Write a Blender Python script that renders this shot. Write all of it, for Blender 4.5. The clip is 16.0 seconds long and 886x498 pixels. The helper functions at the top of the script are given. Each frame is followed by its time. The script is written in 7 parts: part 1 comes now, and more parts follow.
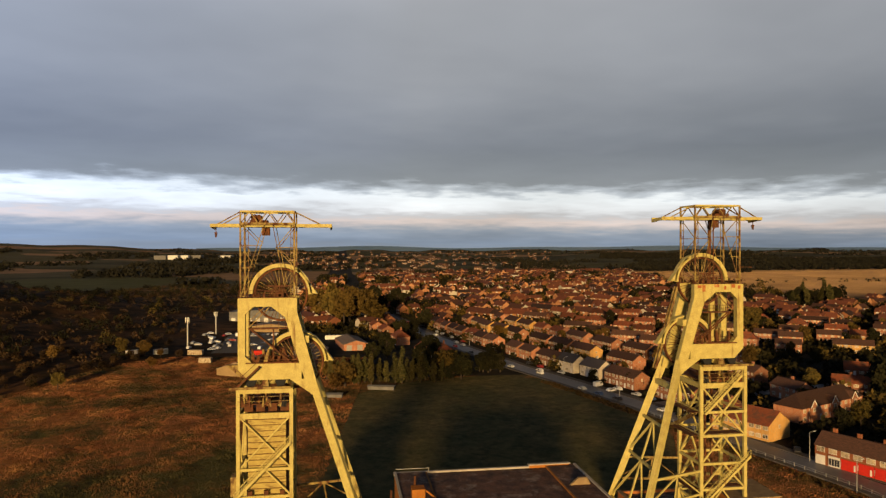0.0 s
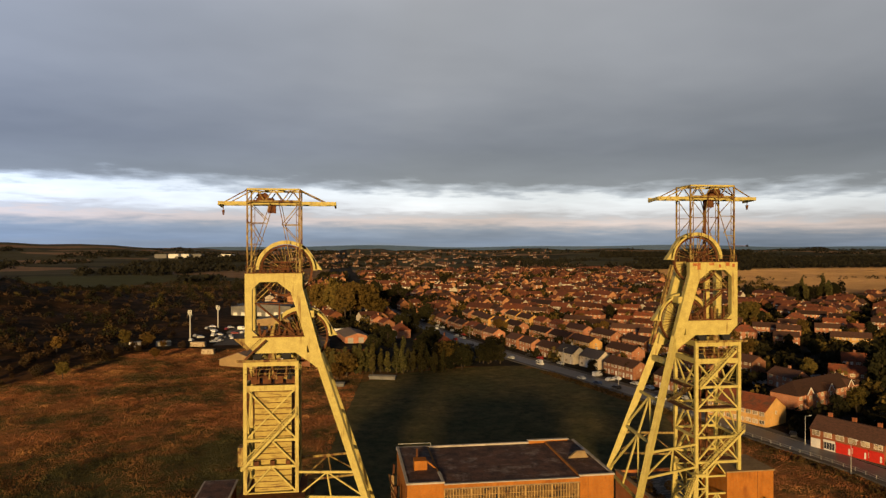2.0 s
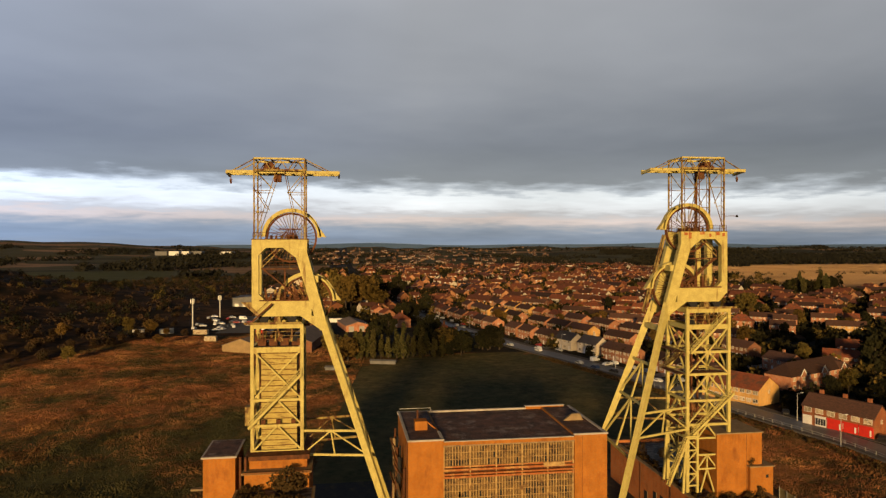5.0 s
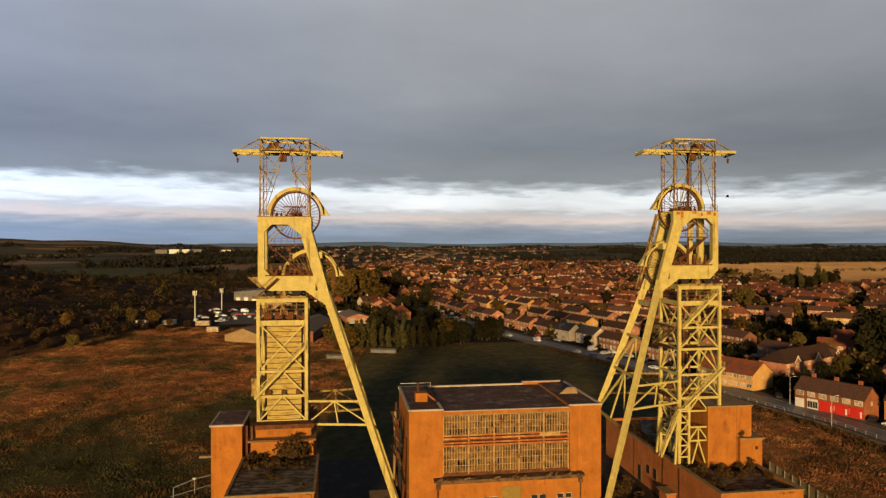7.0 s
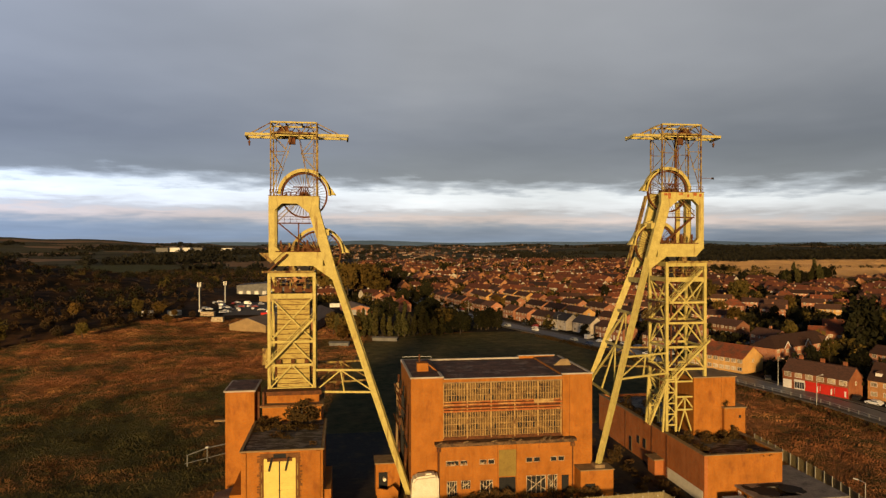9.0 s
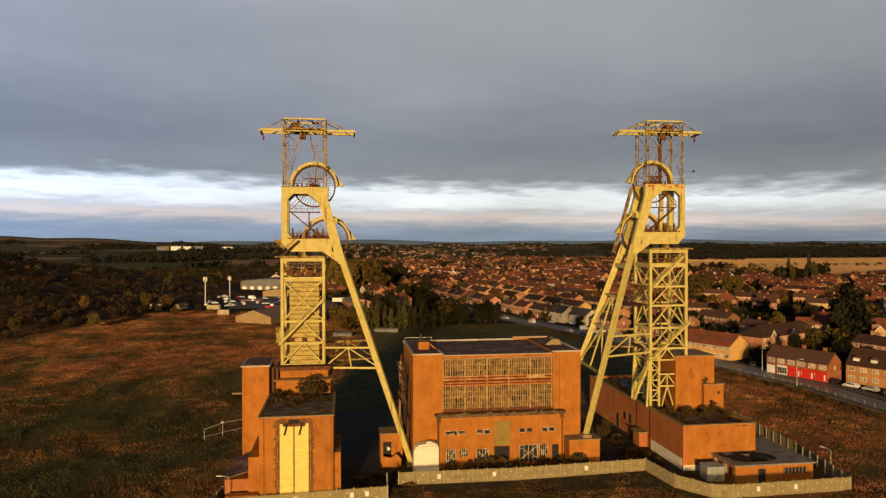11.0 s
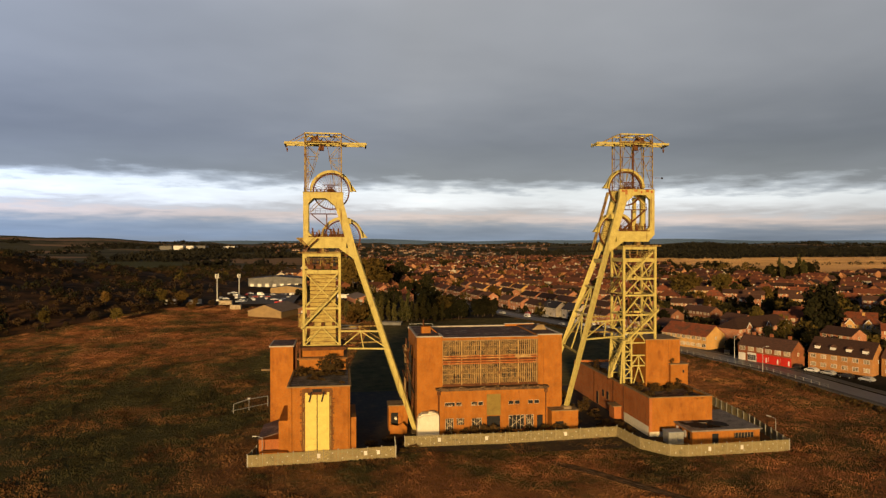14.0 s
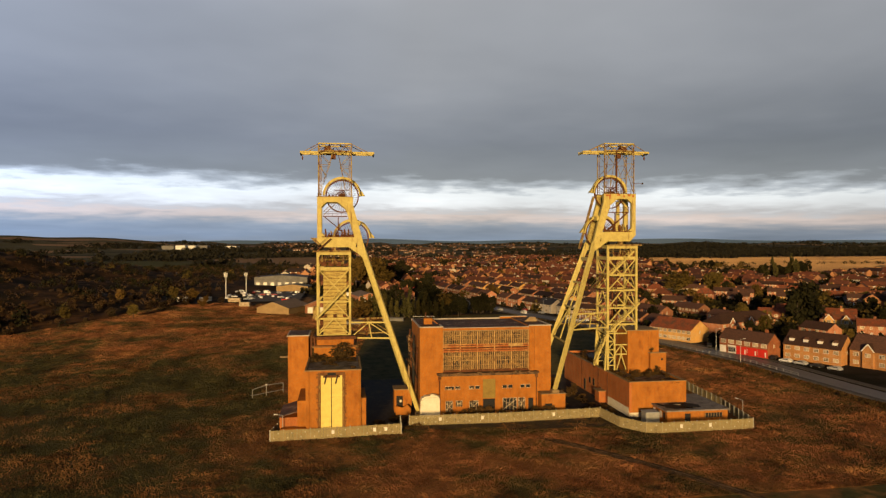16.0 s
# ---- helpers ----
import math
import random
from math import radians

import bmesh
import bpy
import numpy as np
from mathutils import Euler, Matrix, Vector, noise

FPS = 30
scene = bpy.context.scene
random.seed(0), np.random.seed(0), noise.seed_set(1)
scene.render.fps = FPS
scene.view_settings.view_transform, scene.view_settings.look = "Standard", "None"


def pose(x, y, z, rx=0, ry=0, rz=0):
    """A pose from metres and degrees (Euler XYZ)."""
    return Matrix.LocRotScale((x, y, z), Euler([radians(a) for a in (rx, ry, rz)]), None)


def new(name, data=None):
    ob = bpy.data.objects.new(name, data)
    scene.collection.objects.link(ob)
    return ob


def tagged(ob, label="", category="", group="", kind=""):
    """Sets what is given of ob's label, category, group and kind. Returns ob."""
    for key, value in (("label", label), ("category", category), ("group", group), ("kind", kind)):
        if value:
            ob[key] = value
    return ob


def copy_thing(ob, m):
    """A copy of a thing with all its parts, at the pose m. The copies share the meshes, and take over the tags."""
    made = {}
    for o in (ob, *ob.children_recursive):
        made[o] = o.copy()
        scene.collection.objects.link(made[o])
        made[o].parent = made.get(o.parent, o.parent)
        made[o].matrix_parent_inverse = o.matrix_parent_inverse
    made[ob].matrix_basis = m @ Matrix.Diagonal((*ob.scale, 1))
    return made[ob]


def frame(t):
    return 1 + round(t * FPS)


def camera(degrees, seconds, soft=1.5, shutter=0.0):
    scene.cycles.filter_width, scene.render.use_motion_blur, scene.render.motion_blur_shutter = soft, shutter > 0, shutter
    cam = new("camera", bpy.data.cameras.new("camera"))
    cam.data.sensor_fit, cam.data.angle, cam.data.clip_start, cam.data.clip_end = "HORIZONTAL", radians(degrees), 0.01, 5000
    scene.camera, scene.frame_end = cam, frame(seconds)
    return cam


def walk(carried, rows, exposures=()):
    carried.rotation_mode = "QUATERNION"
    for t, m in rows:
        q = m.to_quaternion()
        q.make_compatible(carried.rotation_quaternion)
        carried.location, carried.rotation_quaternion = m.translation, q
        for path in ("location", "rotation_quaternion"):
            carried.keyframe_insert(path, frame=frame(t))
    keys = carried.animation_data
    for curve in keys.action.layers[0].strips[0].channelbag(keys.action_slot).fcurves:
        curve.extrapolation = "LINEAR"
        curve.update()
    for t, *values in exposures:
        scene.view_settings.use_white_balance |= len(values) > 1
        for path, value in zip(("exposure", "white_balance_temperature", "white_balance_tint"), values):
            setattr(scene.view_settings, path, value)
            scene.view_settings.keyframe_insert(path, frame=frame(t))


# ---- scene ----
cam = camera(66.00, 16.0, soft=1.35)
# seconds, x, y, z, degrees of downward tilt, heading and roll
PATH = [
    (0.0, -14.69, -101.30, 61.96, 0.195, -8.329, -0.071),
    (0.5, -14.83, -101.93, 61.07, 0.188, -8.325, -0.054),
    (1.0, -14.99, -102.62, 60.16, 0.192, -8.320, -0.051),
    (1.5, -15.16, -103.36, 59.25, 0.205, -8.314, -0.055),
    (2.0, -15.31, -104.10, 58.36, 0.221, -8.309, -0.060),
    (2.5, -15.43, -104.80, 57.48, 0.243, -8.307, -0.064),
    (3.0, -15.51, -105.46, 56.62, 0.268, -8.311, -0.070),
    (3.5, -15.60, -106.16, 55.75, 0.290, -8.315, -0.073),
    (4.0, -15.70, -106.90, 54.90, 0.303, -8.315, -0.069),
    (4.5, -15.78, -107.57, 54.04, 0.317, -8.317, -0.066),
    (5.0, -15.87, -108.18, 53.17, 0.329, -8.317, -0.057),
    (5.5, -15.98, -108.87, 52.27, 0.340, -8.316, -0.047),
    (6.0, -16.10, -109.73, 51.34, 0.352, -8.316, -0.037),
    (6.5, -16.25, -110.87, 50.37, 0.368, -8.317, -0.030),
    (7.0, -16.39, -112.08, 49.38, 0.390, -8.323, -0.028),
    (7.5, -16.59, -113.53, 48.37, 0.406, -8.322, -0.023),
    (8.0, -16.85, -115.20, 47.36, 0.415, -8.321, -0.019),
    (8.5, -17.14, -117.05, 46.37, 0.429, -8.325, -0.019),
    (9.0, -17.46, -119.09, 45.50, 0.443, -8.334, -0.024),
    (9.2, -17.61, -120.00, 45.20, 0.451, -8.336, -0.027),
    (9.7, -17.90, -122.00, 44.47, 0.468, -8.341, -0.030),
    (10.1, -18.20, -124.17, 43.88, 0.484, -8.342, -0.030),
    (10.6, -18.51, -126.54, 43.44, 0.495, -8.340, -0.028),
    (11.0, -18.86, -129.16, 43.15, 0.500, -8.337, -0.024),
    (11.5, -19.25, -132.05, 43.05, 0.496, -8.333, -0.019),
    (12.0, -19.69, -135.25, 43.00, 0.480, -8.331, -0.011),
    (12.5, -20.18, -138.68, 43.01, 0.477, -8.326, -0.006),
    (13.0, -20.69, -142.27, 42.99, 0.489, -8.319, -0.006),
    (13.5, -21.21, -145.97, 42.86, 0.514, -8.315, -0.010),
    (14.0, -21.74, -149.76, 42.72, 0.535, -8.307, -0.012),
    (14.5, -22.30, -153.71, 42.66, 0.543, -8.300, -0.013),
    (15.0, -22.89, -157.74, 42.68, 0.543, -8.294, -0.017),
    (15.5, -23.50, -161.84, 42.69, 0.548, -8.293, -0.023),
    (16.0, -24.15, -166.04, 42.71, 0.557, -8.286, -0.028),
]
walk(cam, [(t, pose(x, y, z, 0, 0, head) @ pose(0, 0, 0, 90 - tilt) @ pose(0, 0, 0, 0, 0, lean)) for t, x, y, z, tilt, head, lean in PATH])
# end of walk

# ---- light ----
SUN_TURN = 14      # degrees by which the light runs to the right of +y
SUN_UP = 7.5
world = bpy.data.worlds.new("world")
scene.world = world
world.use_nodes = True
wn, wl = world.node_tree.nodes, world.node_tree.links
wn.clear()


def wnode(kind, **values):
    n = wn.new(kind)
    for key, value in values.items():
        n.inputs[key].default_value = value
    return n


w_out = wn.new("ShaderNodeOutputWorld")
w_bg = wn.new("ShaderNodeBackground")
w_sky = wn.new("ShaderNodeTexSky")
w_sky.sky_type = "NISHITA"
w_sky.sun_disc = False
w_sky.sun_elevation = radians(SUN_UP)
w_sky.sun_rotation = radians(180 + SUN_TURN)
w_tc = wn.new("ShaderNodeTexCoord")
w_sep = wn.new("ShaderNodeSeparateXYZ")
wl.new(w_tc.outputs["Generated"], w_sep.inputs[0])
# cloud coordinates: the direction laid out on a flat deck
w_add = wn.new("ShaderNodeMath"); w_add.operation = "ADD"; w_add.inputs[1].default_value = 0.10
w_abs = wn.new("ShaderNodeMath"); w_abs.operation = "ABSOLUTE"
wl.new(w_sep.outputs[2], w_abs.inputs[0]); wl.new(w_abs.outputs[0], w_add.inputs[0])
w_dx = wn.new("ShaderNodeMath"); w_dx.operation = "DIVIDE"
w_dy = wn.new("ShaderNodeMath"); w_dy.operation = "DIVIDE"
wl.new(w_sep.outputs[0], w_dx.inputs[0]); wl.new(w_add.outputs[0], w_dx.inputs[1])
wl.new(w_sep.outputs[1], w_dy.inputs[0]); wl.new(w_add.outputs[0], w_dy.inputs[1])
w_com = wn.new("ShaderNodeCombineXYZ")
wl.new(w_dx.outputs[0], w_com.inputs[0]); wl.new(w_dy.outputs[0], w_com.inputs[1])
w_n1 = wn.new("ShaderNodeTexNoise")
w_n1.inputs["Scale"].default_value = 0.9; w_n1.inputs["Detail"].default_value = 7; w_n1.inputs["Roughness"].default_value = 0.55
wl.new(w_com.outputs[0], w_n1.inputs["Vector"])
w_n2 = wn.new("ShaderNodeTexNoise")
w_n2.inputs["Scale"].default_value = 0.45; w_n2.inputs["Detail"].default_value = 4
wl.new(w_com.outputs[0], w_n2.inputs["Vector"])
# streaky noise near the horizon
w_map = wn.new("ShaderNodeMapping"); w_map.inputs["Scale"].default_value = (9.0, 9.0, 70.0)
wl.new(w_tc.outputs["Generated"], w_map.inputs["Vector"])
w_n3 = wn.new("ShaderNodeTexNoise")
w_n3.inputs["Scale"].default_value = 1.0; w_n3.inputs["Detail"].default_value = 6; w_n3.inputs["Roughness"].default_value = 0.6
wl.new(w_map.outputs[0], w_n3.inputs["Vector"])


def wmath(op, a, b, c=None):
    n = wn.new("ShaderNodeMath")
    n.operation = op
    for i, v in enumerate((a, b, c)):
        if v is None:
            continue
        if isinstance(v, (int, float)):
            n.inputs[i].default_value = v
        else:
            wl.new(v, n.inputs[i])
    return n.outputs[0]


w_off = wmath("MULTIPLY_ADD", w_n1.outputs["Fac"], 0.040, -0.014)
w_off3 = wmath("MULTIPLY_ADD", w_n3.outputs["Fac"], 0.009, -0.0045)
w_n4 = wn.new("ShaderNodeTexNoise")
w_n4.inputs["Scale"].default_value = 3.2; w_n4.inputs["Detail"].default_value = 8; w_n4.inputs["Roughness"].default_value = 0.52
wl.new(w_com.outputs[0], w_n4.inputs["Vector"])
w_off4 = wmath("MULTIPLY_ADD", w_n4.outputs["Fac"], 0.040, -0.020)
# the layers lie flat near the horizon and are torn only along the edge of the deck
w_torn = wn.new("ShaderNodeMapRange")
w_torn.interpolation_type = "SMOOTHSTEP"
for key, value in (("From Min", 0.025), ("From Max", 0.075), ("To Min", 0.42), ("To Max", 1.0)):
    w_torn.inputs[key].default_value = value
wl.new(w_sep.outputs[2], w_torn.inputs["Value"])
w_wave = wmath("ADD", wmath("ADD", w_off, w_off3), w_off4)
w_el = wmath("MULTIPLY_ADD", w_wave, w_torn.outputs[0], wmath("MULTIPLY_ADD", w_sep.outputs[0], 0.016, w_sep.outputs[2]))
# stops from 0.41 up are unseen, darkened to keep fill out of shadows
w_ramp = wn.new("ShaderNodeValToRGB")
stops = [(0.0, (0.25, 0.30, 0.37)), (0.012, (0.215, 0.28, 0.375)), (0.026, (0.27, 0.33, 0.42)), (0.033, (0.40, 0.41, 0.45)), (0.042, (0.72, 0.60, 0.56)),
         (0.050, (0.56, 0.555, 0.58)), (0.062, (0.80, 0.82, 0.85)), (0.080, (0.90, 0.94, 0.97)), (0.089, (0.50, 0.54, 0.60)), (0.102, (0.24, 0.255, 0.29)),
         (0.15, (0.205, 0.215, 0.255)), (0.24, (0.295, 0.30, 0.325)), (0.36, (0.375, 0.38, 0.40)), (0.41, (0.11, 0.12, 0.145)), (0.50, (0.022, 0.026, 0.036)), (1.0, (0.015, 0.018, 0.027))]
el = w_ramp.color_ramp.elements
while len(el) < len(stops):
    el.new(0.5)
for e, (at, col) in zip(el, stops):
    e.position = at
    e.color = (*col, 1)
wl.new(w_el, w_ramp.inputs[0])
w_gain = wmath("MULTIPLY_ADD", w_sep.outputs[0], -0.24, wmath("MULTIPLY_ADD", w_n2.outputs["Fac"], 1.0, 0.535))
w_scale = wn.new("ShaderNodeVectorMath"); w_scale.operation = "SCALE"
wl.new(w_ramp.outputs[0], w_scale.inputs[0]); wl.new(w_gain, w_scale.inputs["Scale"])
# clear sky shows through thinly; it is bluer to the side
w_thin = wn.new("ShaderNodeVectorMath"); w_thin.operation = "SCALE"; w_thin.inputs["Scale"].default_value = 0.012
wl.new(w_sky.outputs[0], w_thin.inputs[0])
w_sum = wn.new("ShaderNodeVectorMath"); w_sum.operation = "ADD"
wl.new(w_scale.outputs[0], w_sum.inputs[0]); wl.new(w_thin.outputs[0], w_sum.inputs[1])
w_side = wmath("MULTIPLY_ADD", w_sep.outputs[0], -1.1, 0.12)
w_blue = wn.new("ShaderNodeMix"); w_blue.data_type = "RGBA"; w_blue.blend_type = "MULTIPLY"; w_blue.clamp_factor = True
w_blue.inputs[7].default_value = (0.84, 0.98, 1.26, 1)
wl.new(w_side, w_blue.inputs[0]); wl.new(w_sum.outputs[0], w_blue.inputs[6])
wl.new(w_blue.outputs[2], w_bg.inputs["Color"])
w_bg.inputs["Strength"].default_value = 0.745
wl.new(w_bg.outputs[0], w_out.inputs[0])

sun_data = bpy.data.lights.new("sun", "SUN")
sun_data.energy = 5.0
sun_data.color = (1.0, 0.65, 0.28)
sun_data.angle = radians(4.8)
sun = new("sun", sun_data)
sun_way = Vector((math.sin(radians(SUN_TURN)) * math.cos(radians(SUN_UP)), math.cos(radians(SUN_TURN)) * math.cos(radians(SUN_UP)), -math.sin(radians(SUN_UP))))
sun.matrix_world = Matrix.Translation((0, -300, 200)) @ sun_way.to_track_quat("-Z", "Y").to_matrix().to_4x4()
scene.view_settings.exposure = 0.35

# ---- materials ----


def ramp_between(nt, fac, lo, hi, c0, c1):
    r = nt.nodes.new("ShaderNodeValToRGB")
    r.color_ramp.elements[0].position, r.color_ramp.elements[1].position = lo, hi
    r.color_ramp.elements[0].color, r.color_ramp.elements[1].color = (*c0, 1), (*c1, 1)
    nt.links.new(fac, r.inputs[0])
    return r.outputs[0]


def mix(nt, fac, a, b, mode="MIX"):
    m = nt.nodes.new("ShaderNodeMix")
    m.data_type = "RGBA"
    m.blend_type = mode
    for sock, v in ((m.inputs[0], fac), (m.inputs[6], a), (m.inputs[7], b)):
        if isinstance(v, (int, float)):
            sock.default_value = v
        elif isinstance(v, tuple):
            sock.default_value = (*v, 1)
        else:
            nt.links.new(v, sock)
    return m.outputs[2]


def noise_tex(nt, scale, detail=5, rough=0.6, vec=None, stretch=None):
    n = nt.nodes.new("ShaderNodeTexNoise")
    n.inputs["Scale"].default_value, n.inputs["Detail"].default_value, n.inputs["Roughness"].default_value = scale, detail, rough
    if vec is None:
        vec = nt.nodes.new("ShaderNodeNewGeometry").outputs["Position"]
    if stretch:
        mp = nt.nodes.new("ShaderNodeMapping")
        mp.inputs["Scale"].default_value = stretch
        nt.links.new(vec, mp.inputs["Vector"])
        vec = mp.outputs[0]
    nt.links.new(vec, n.inputs["Vector"])
    return n.outputs["Fac"]


def material(name, base, second=None, scale=1.0, stains=None, stain_scale=0.3, stain_lo=0.55, stain_hi=0.75, rough=0.8, metal=0.0,
             grain=0.15, bump=0.0, bump_scale=20.0, vary=0.0, stretch=None, stain_stretch=None):
    m = bpy.data.materials.new(name)
    m.use_nodes = True
    nt = m.node_tree
    b = nt.nodes["Principled BSDF"]
    second = second or tuple(c * 0.7 for c in base)
    col = ramp_between(nt, noise_tex(nt, scale, stretch=stretch), 0.35, 0.65, base, second)
    if stains:
        col = mix(nt, ramp_between(nt, noise_tex(nt, stain_scale, 7, 0.65, stretch=stain_stretch), stain_lo, stain_hi, (0, 0, 0), (1, 1, 1)), col, stains)
    if grain:
        g = ramp_between(nt, noise_tex(nt, scale * 9, 3), 0.3, 0.7, (1 - grain,) * 3, (1 + grain,) * 3)
        col = mix(nt, 1.0, col, g, "MULTIPLY")
    if vary:
        info = nt.nodes.new("ShaderNodeObjectInfo")
        v = ramp_between(nt, info.outputs["Random"], 0.0, 1.0, (1 - vary,) * 3, (1 + vary, 1 + vary * 0.8, 1 + vary * 0.6))
        col = mix(nt, 1.0, col, v, "MULTIPLY")
    nt.links.new(col, b.inputs["Base Color"])
    b.inputs["Roughness"].default_value = rough
    b.inputs["Metallic"].default_value = metal
    b.inputs["Specular IOR Level"].default_value = 0.5 if rough < 0.5 or metal else 0.12
    if bump:
        bn = nt.nodes.new("ShaderNodeBump")
        bn.inputs["Strength"].default_value = bump
        bn.inputs["Distance"].default_value = 0.05
        nt.links.new(noise_tex(nt, bump_scale), bn.inputs["Height"])
        nt.links.new(bn.outputs[0], b.inputs["Normal"])
    return m


def brick_material(name, c1, c2, mortar, stains=None, vary=0.0):
    """Brickwork in courses of 75 mm, with large weather stains."""
    m = bpy.data.materials.new(name)
    m.use_nodes = True
    nt = m.node_tree
    b = nt.nodes["Principled BSDF"]
    geo = nt.nodes.new("ShaderNodeNewGeometry")
    sep = nt.nodes.new("ShaderNodeSeparateXYZ")
    nt.links.new(geo.outputs["Position"], sep.inputs[0])
    ad = nt.nodes.new("ShaderNodeMath")
    ad.operation = "ADD"
    nt.links.new(sep.outputs[0], ad.inputs[0])
    nt.links.new(sep.outputs[1], ad.inputs[1])
    com = nt.nodes.new("ShaderNodeCombineXYZ")
    nt.links.new(ad.outputs[0], com.inputs[0])
    nt.links.new(sep.outputs[2], com.inputs[1])
    br = nt.nodes.new("ShaderNodeTexBrick")
    br.inputs["Scale"].default_value = 1.0
    br.inputs["Brick Width"].default_value, br.inputs["Row Height"].default_value, br.inputs["Mortar Size"].default_value = 0.225, 0.075, 0.01
    for key, c in (("Color1", c1), ("Color2", c2), ("Mortar", mortar)):
        br.inputs[key].default_value = (*c, 1)
    nt.links.new(com.outputs[0], br.inputs["Vector"])
    col = br.outputs["Color"]
    g = ramp_between(nt, noise_tex(nt, 0.35, 6, 0.6), 0.3, 0.7, (0.78, 0.76, 0.74), (1.13, 1.13, 1.13))
    col = mix(nt, 1.0, col, g, "MULTIPLY")
    g2 = ramp_between(nt, noise_tex(nt, 1.0, 6, 0.7, stretch=(0.9, 0.9, 0.16)), 0.50, 0.78, (1.05, 1.05, 1.05), (0.74, 0.69, 0.64))
    col = mix(nt, 1.0, col, g2, "MULTIPLY")
    if stains:
        col = mix(nt, ramp_between(nt, noise_tex(nt, 0.5, 7, 0.7, stretch=(1, 1, 0.5)), 0.55, 0.70, (0, 0, 0), (0.8, 0.8, 0.8)), col, stains)
    if vary:
        info = nt.nodes.new("ShaderNodeObjectInfo")
        col = mix(nt, 1.0, col, ramp_between(nt, info.outputs["Random"], 0, 1, (1 - vary,) * 3, (1 + vary,) * 3), "MULTIPLY")
    nt.links.new(col, b.inputs["Base Color"])
    b.inputs["Roughness"].default_value = 0.85
    b.inputs["Specular IOR Level"].default_value = 0.1
    return m


PAINT = material("cream_paint", (0.44, 0.372, 0.118), (0.35, 0.290, 0.090), 0.9, (0.15, 0.075, 0.024), 1.3, 0.57, 0.74, 0.55, grain=0.2, bump=0.1, bump_scale=3, stain_stretch=(1, 1, 0.12))
DOOR_PAINT = material("bright_cream_door_paint", (0.60, 0.48, 0.13), (0.52, 0.41, 0.11), 0.9, (0.20, 0.10, 0.03), 1.2, 0.62, 0.72, 0.55, grain=0.1, stain_stretch=(0.6, 0.6, 2))
PAINT_RUST = material("rusty_cream_paint", (0.29, 0.22, 0.065), (0.19, 0.125, 0.042), 1.1, (0.075, 0.028, 0.011), 1.4, 0.46, 0.60, 0.65, grain=0.25, stain_stretch=(1, 1, 0.5))
RUST = material("rust", (0.1248, 0.0468, 0.0172), (0.0546, 0.0234, 0.0117), 1.5, (0.234, 0.1716, 0.0546), 0.9, 0.6, 0.72, 0.8)
CLADDING = material("cream_sheeting", (0.37, 0.295, 0.082), (0.30, 0.225, 0.062), 0.8, (0.13, 0.075, 0.025), 1.2, 0.52, 0.68, 0.6, grain=0.2, stain_stretch=(0.5, 0.5, 3))
BRICK = brick_material("orange_brick", (0.345, 0.121, 0.013), (0.275, 0.090, 0.012), (0.265, 0.130, 0.038), (0.165, 0.050, 0.014))
BRICK_RED = brick_material("red_brick", (0.38, 0.115, 0.026), (0.30, 0.086, 0.022), (0.29, 0.15, 0.065), (0.20, 0.075, 0.024))
HOUSE_BRICK = brick_material("house_brick", (0.31, 0.118, 0.054), (0.245, 0.088, 0.042), (0.28, 0.18, 0.12), vary=0.4)
HOUSE_RED = brick_material("shop_brick", (0.28, 0.088, 0.034), (0.215, 0.066, 0.027), (0.22, 0.115, 0.060), vary=0.1)
TERRACE_BRICK = brick_material("terrace_brick", (0.37, 0.165, 0.045), (0.30, 0.125, 0.036), (0.32, 0.21, 0.11), vary=0.1)
HOUSE_BUFF = brick_material("buff_brick", (0.50, 0.275, 0.070), (0.43, 0.225, 0.058), (0.40, 0.28, 0.13), vary=0.2)
RENDER = material("cream_render", (0.4836, 0.429, 0.3276), (0.4056, 0.3588, 0.2808), 0.6, vary=0.2)
ROOF_RED = material("red_tiles", (0.165, 0.052, 0.024), (0.092, 0.031, 0.018), 1.2, (0.06, 0.038, 0.027), 0.4, 0.48, 0.66, vary=0.55, stretch=(1, 1, 5))
ROOF_BROWN = material("brown_tiles", (0.080, 0.042, 0.030), (0.044, 0.026, 0.021), 1.2, (0.045, 0.032, 0.025), 0.5, vary=0.5, stretch=(1, 1, 5))
ROOF_GREY = material("grey_slates", (0.0663, 0.0585, 0.0585), (0.0468, 0.0429, 0.0468), 1.2, vary=0.3, rough=0.6, stretch=(1, 1, 5))
FELT = material("roof_felt", (0.125, 0.064, 0.042), (0.046, 0.030, 0.026), 0.5, (0.19, 0.145, 0.115), 0.35, 0.52, 0.66, 0.75, grain=0.5)
FELT_WET = material("wet_roof_felt", (0.040, 0.036, 0.036), (0.014, 0.013, 0.014), 0.9, (0.135, 0.122, 0.110), 0.75, 0.48, 0.54, 0.55, grain=0.45, stretch=(0.5, 1.6, 1), stain_stretch=(0.6, 1.6, 1))
PALE_FELT = material("pale_roof_felt", (0.21, 0.18, 0.155), (0.13, 0.115, 0.10), 0.6, (0.06, 0.05, 0.045), 0.5, 0.55, 0.68, 0.6, grain=0.4)
CONCRETE = material("concrete", (0.2418, 0.1716, 0.0858), (0.1794, 0.1209, 0.0624), 0.8, (0.1092, 0.078, 0.0546), 0.6, 0.55, 0.72)
LEDGE = material("dirty_ledge_concrete", (0.150, 0.088, 0.042), (0.085, 0.052, 0.028), 1.4, (0.045, 0.030, 0.020), 0.9, 0.48, 0.62, grain=0.35, bump=0.4, bump_scale=4)
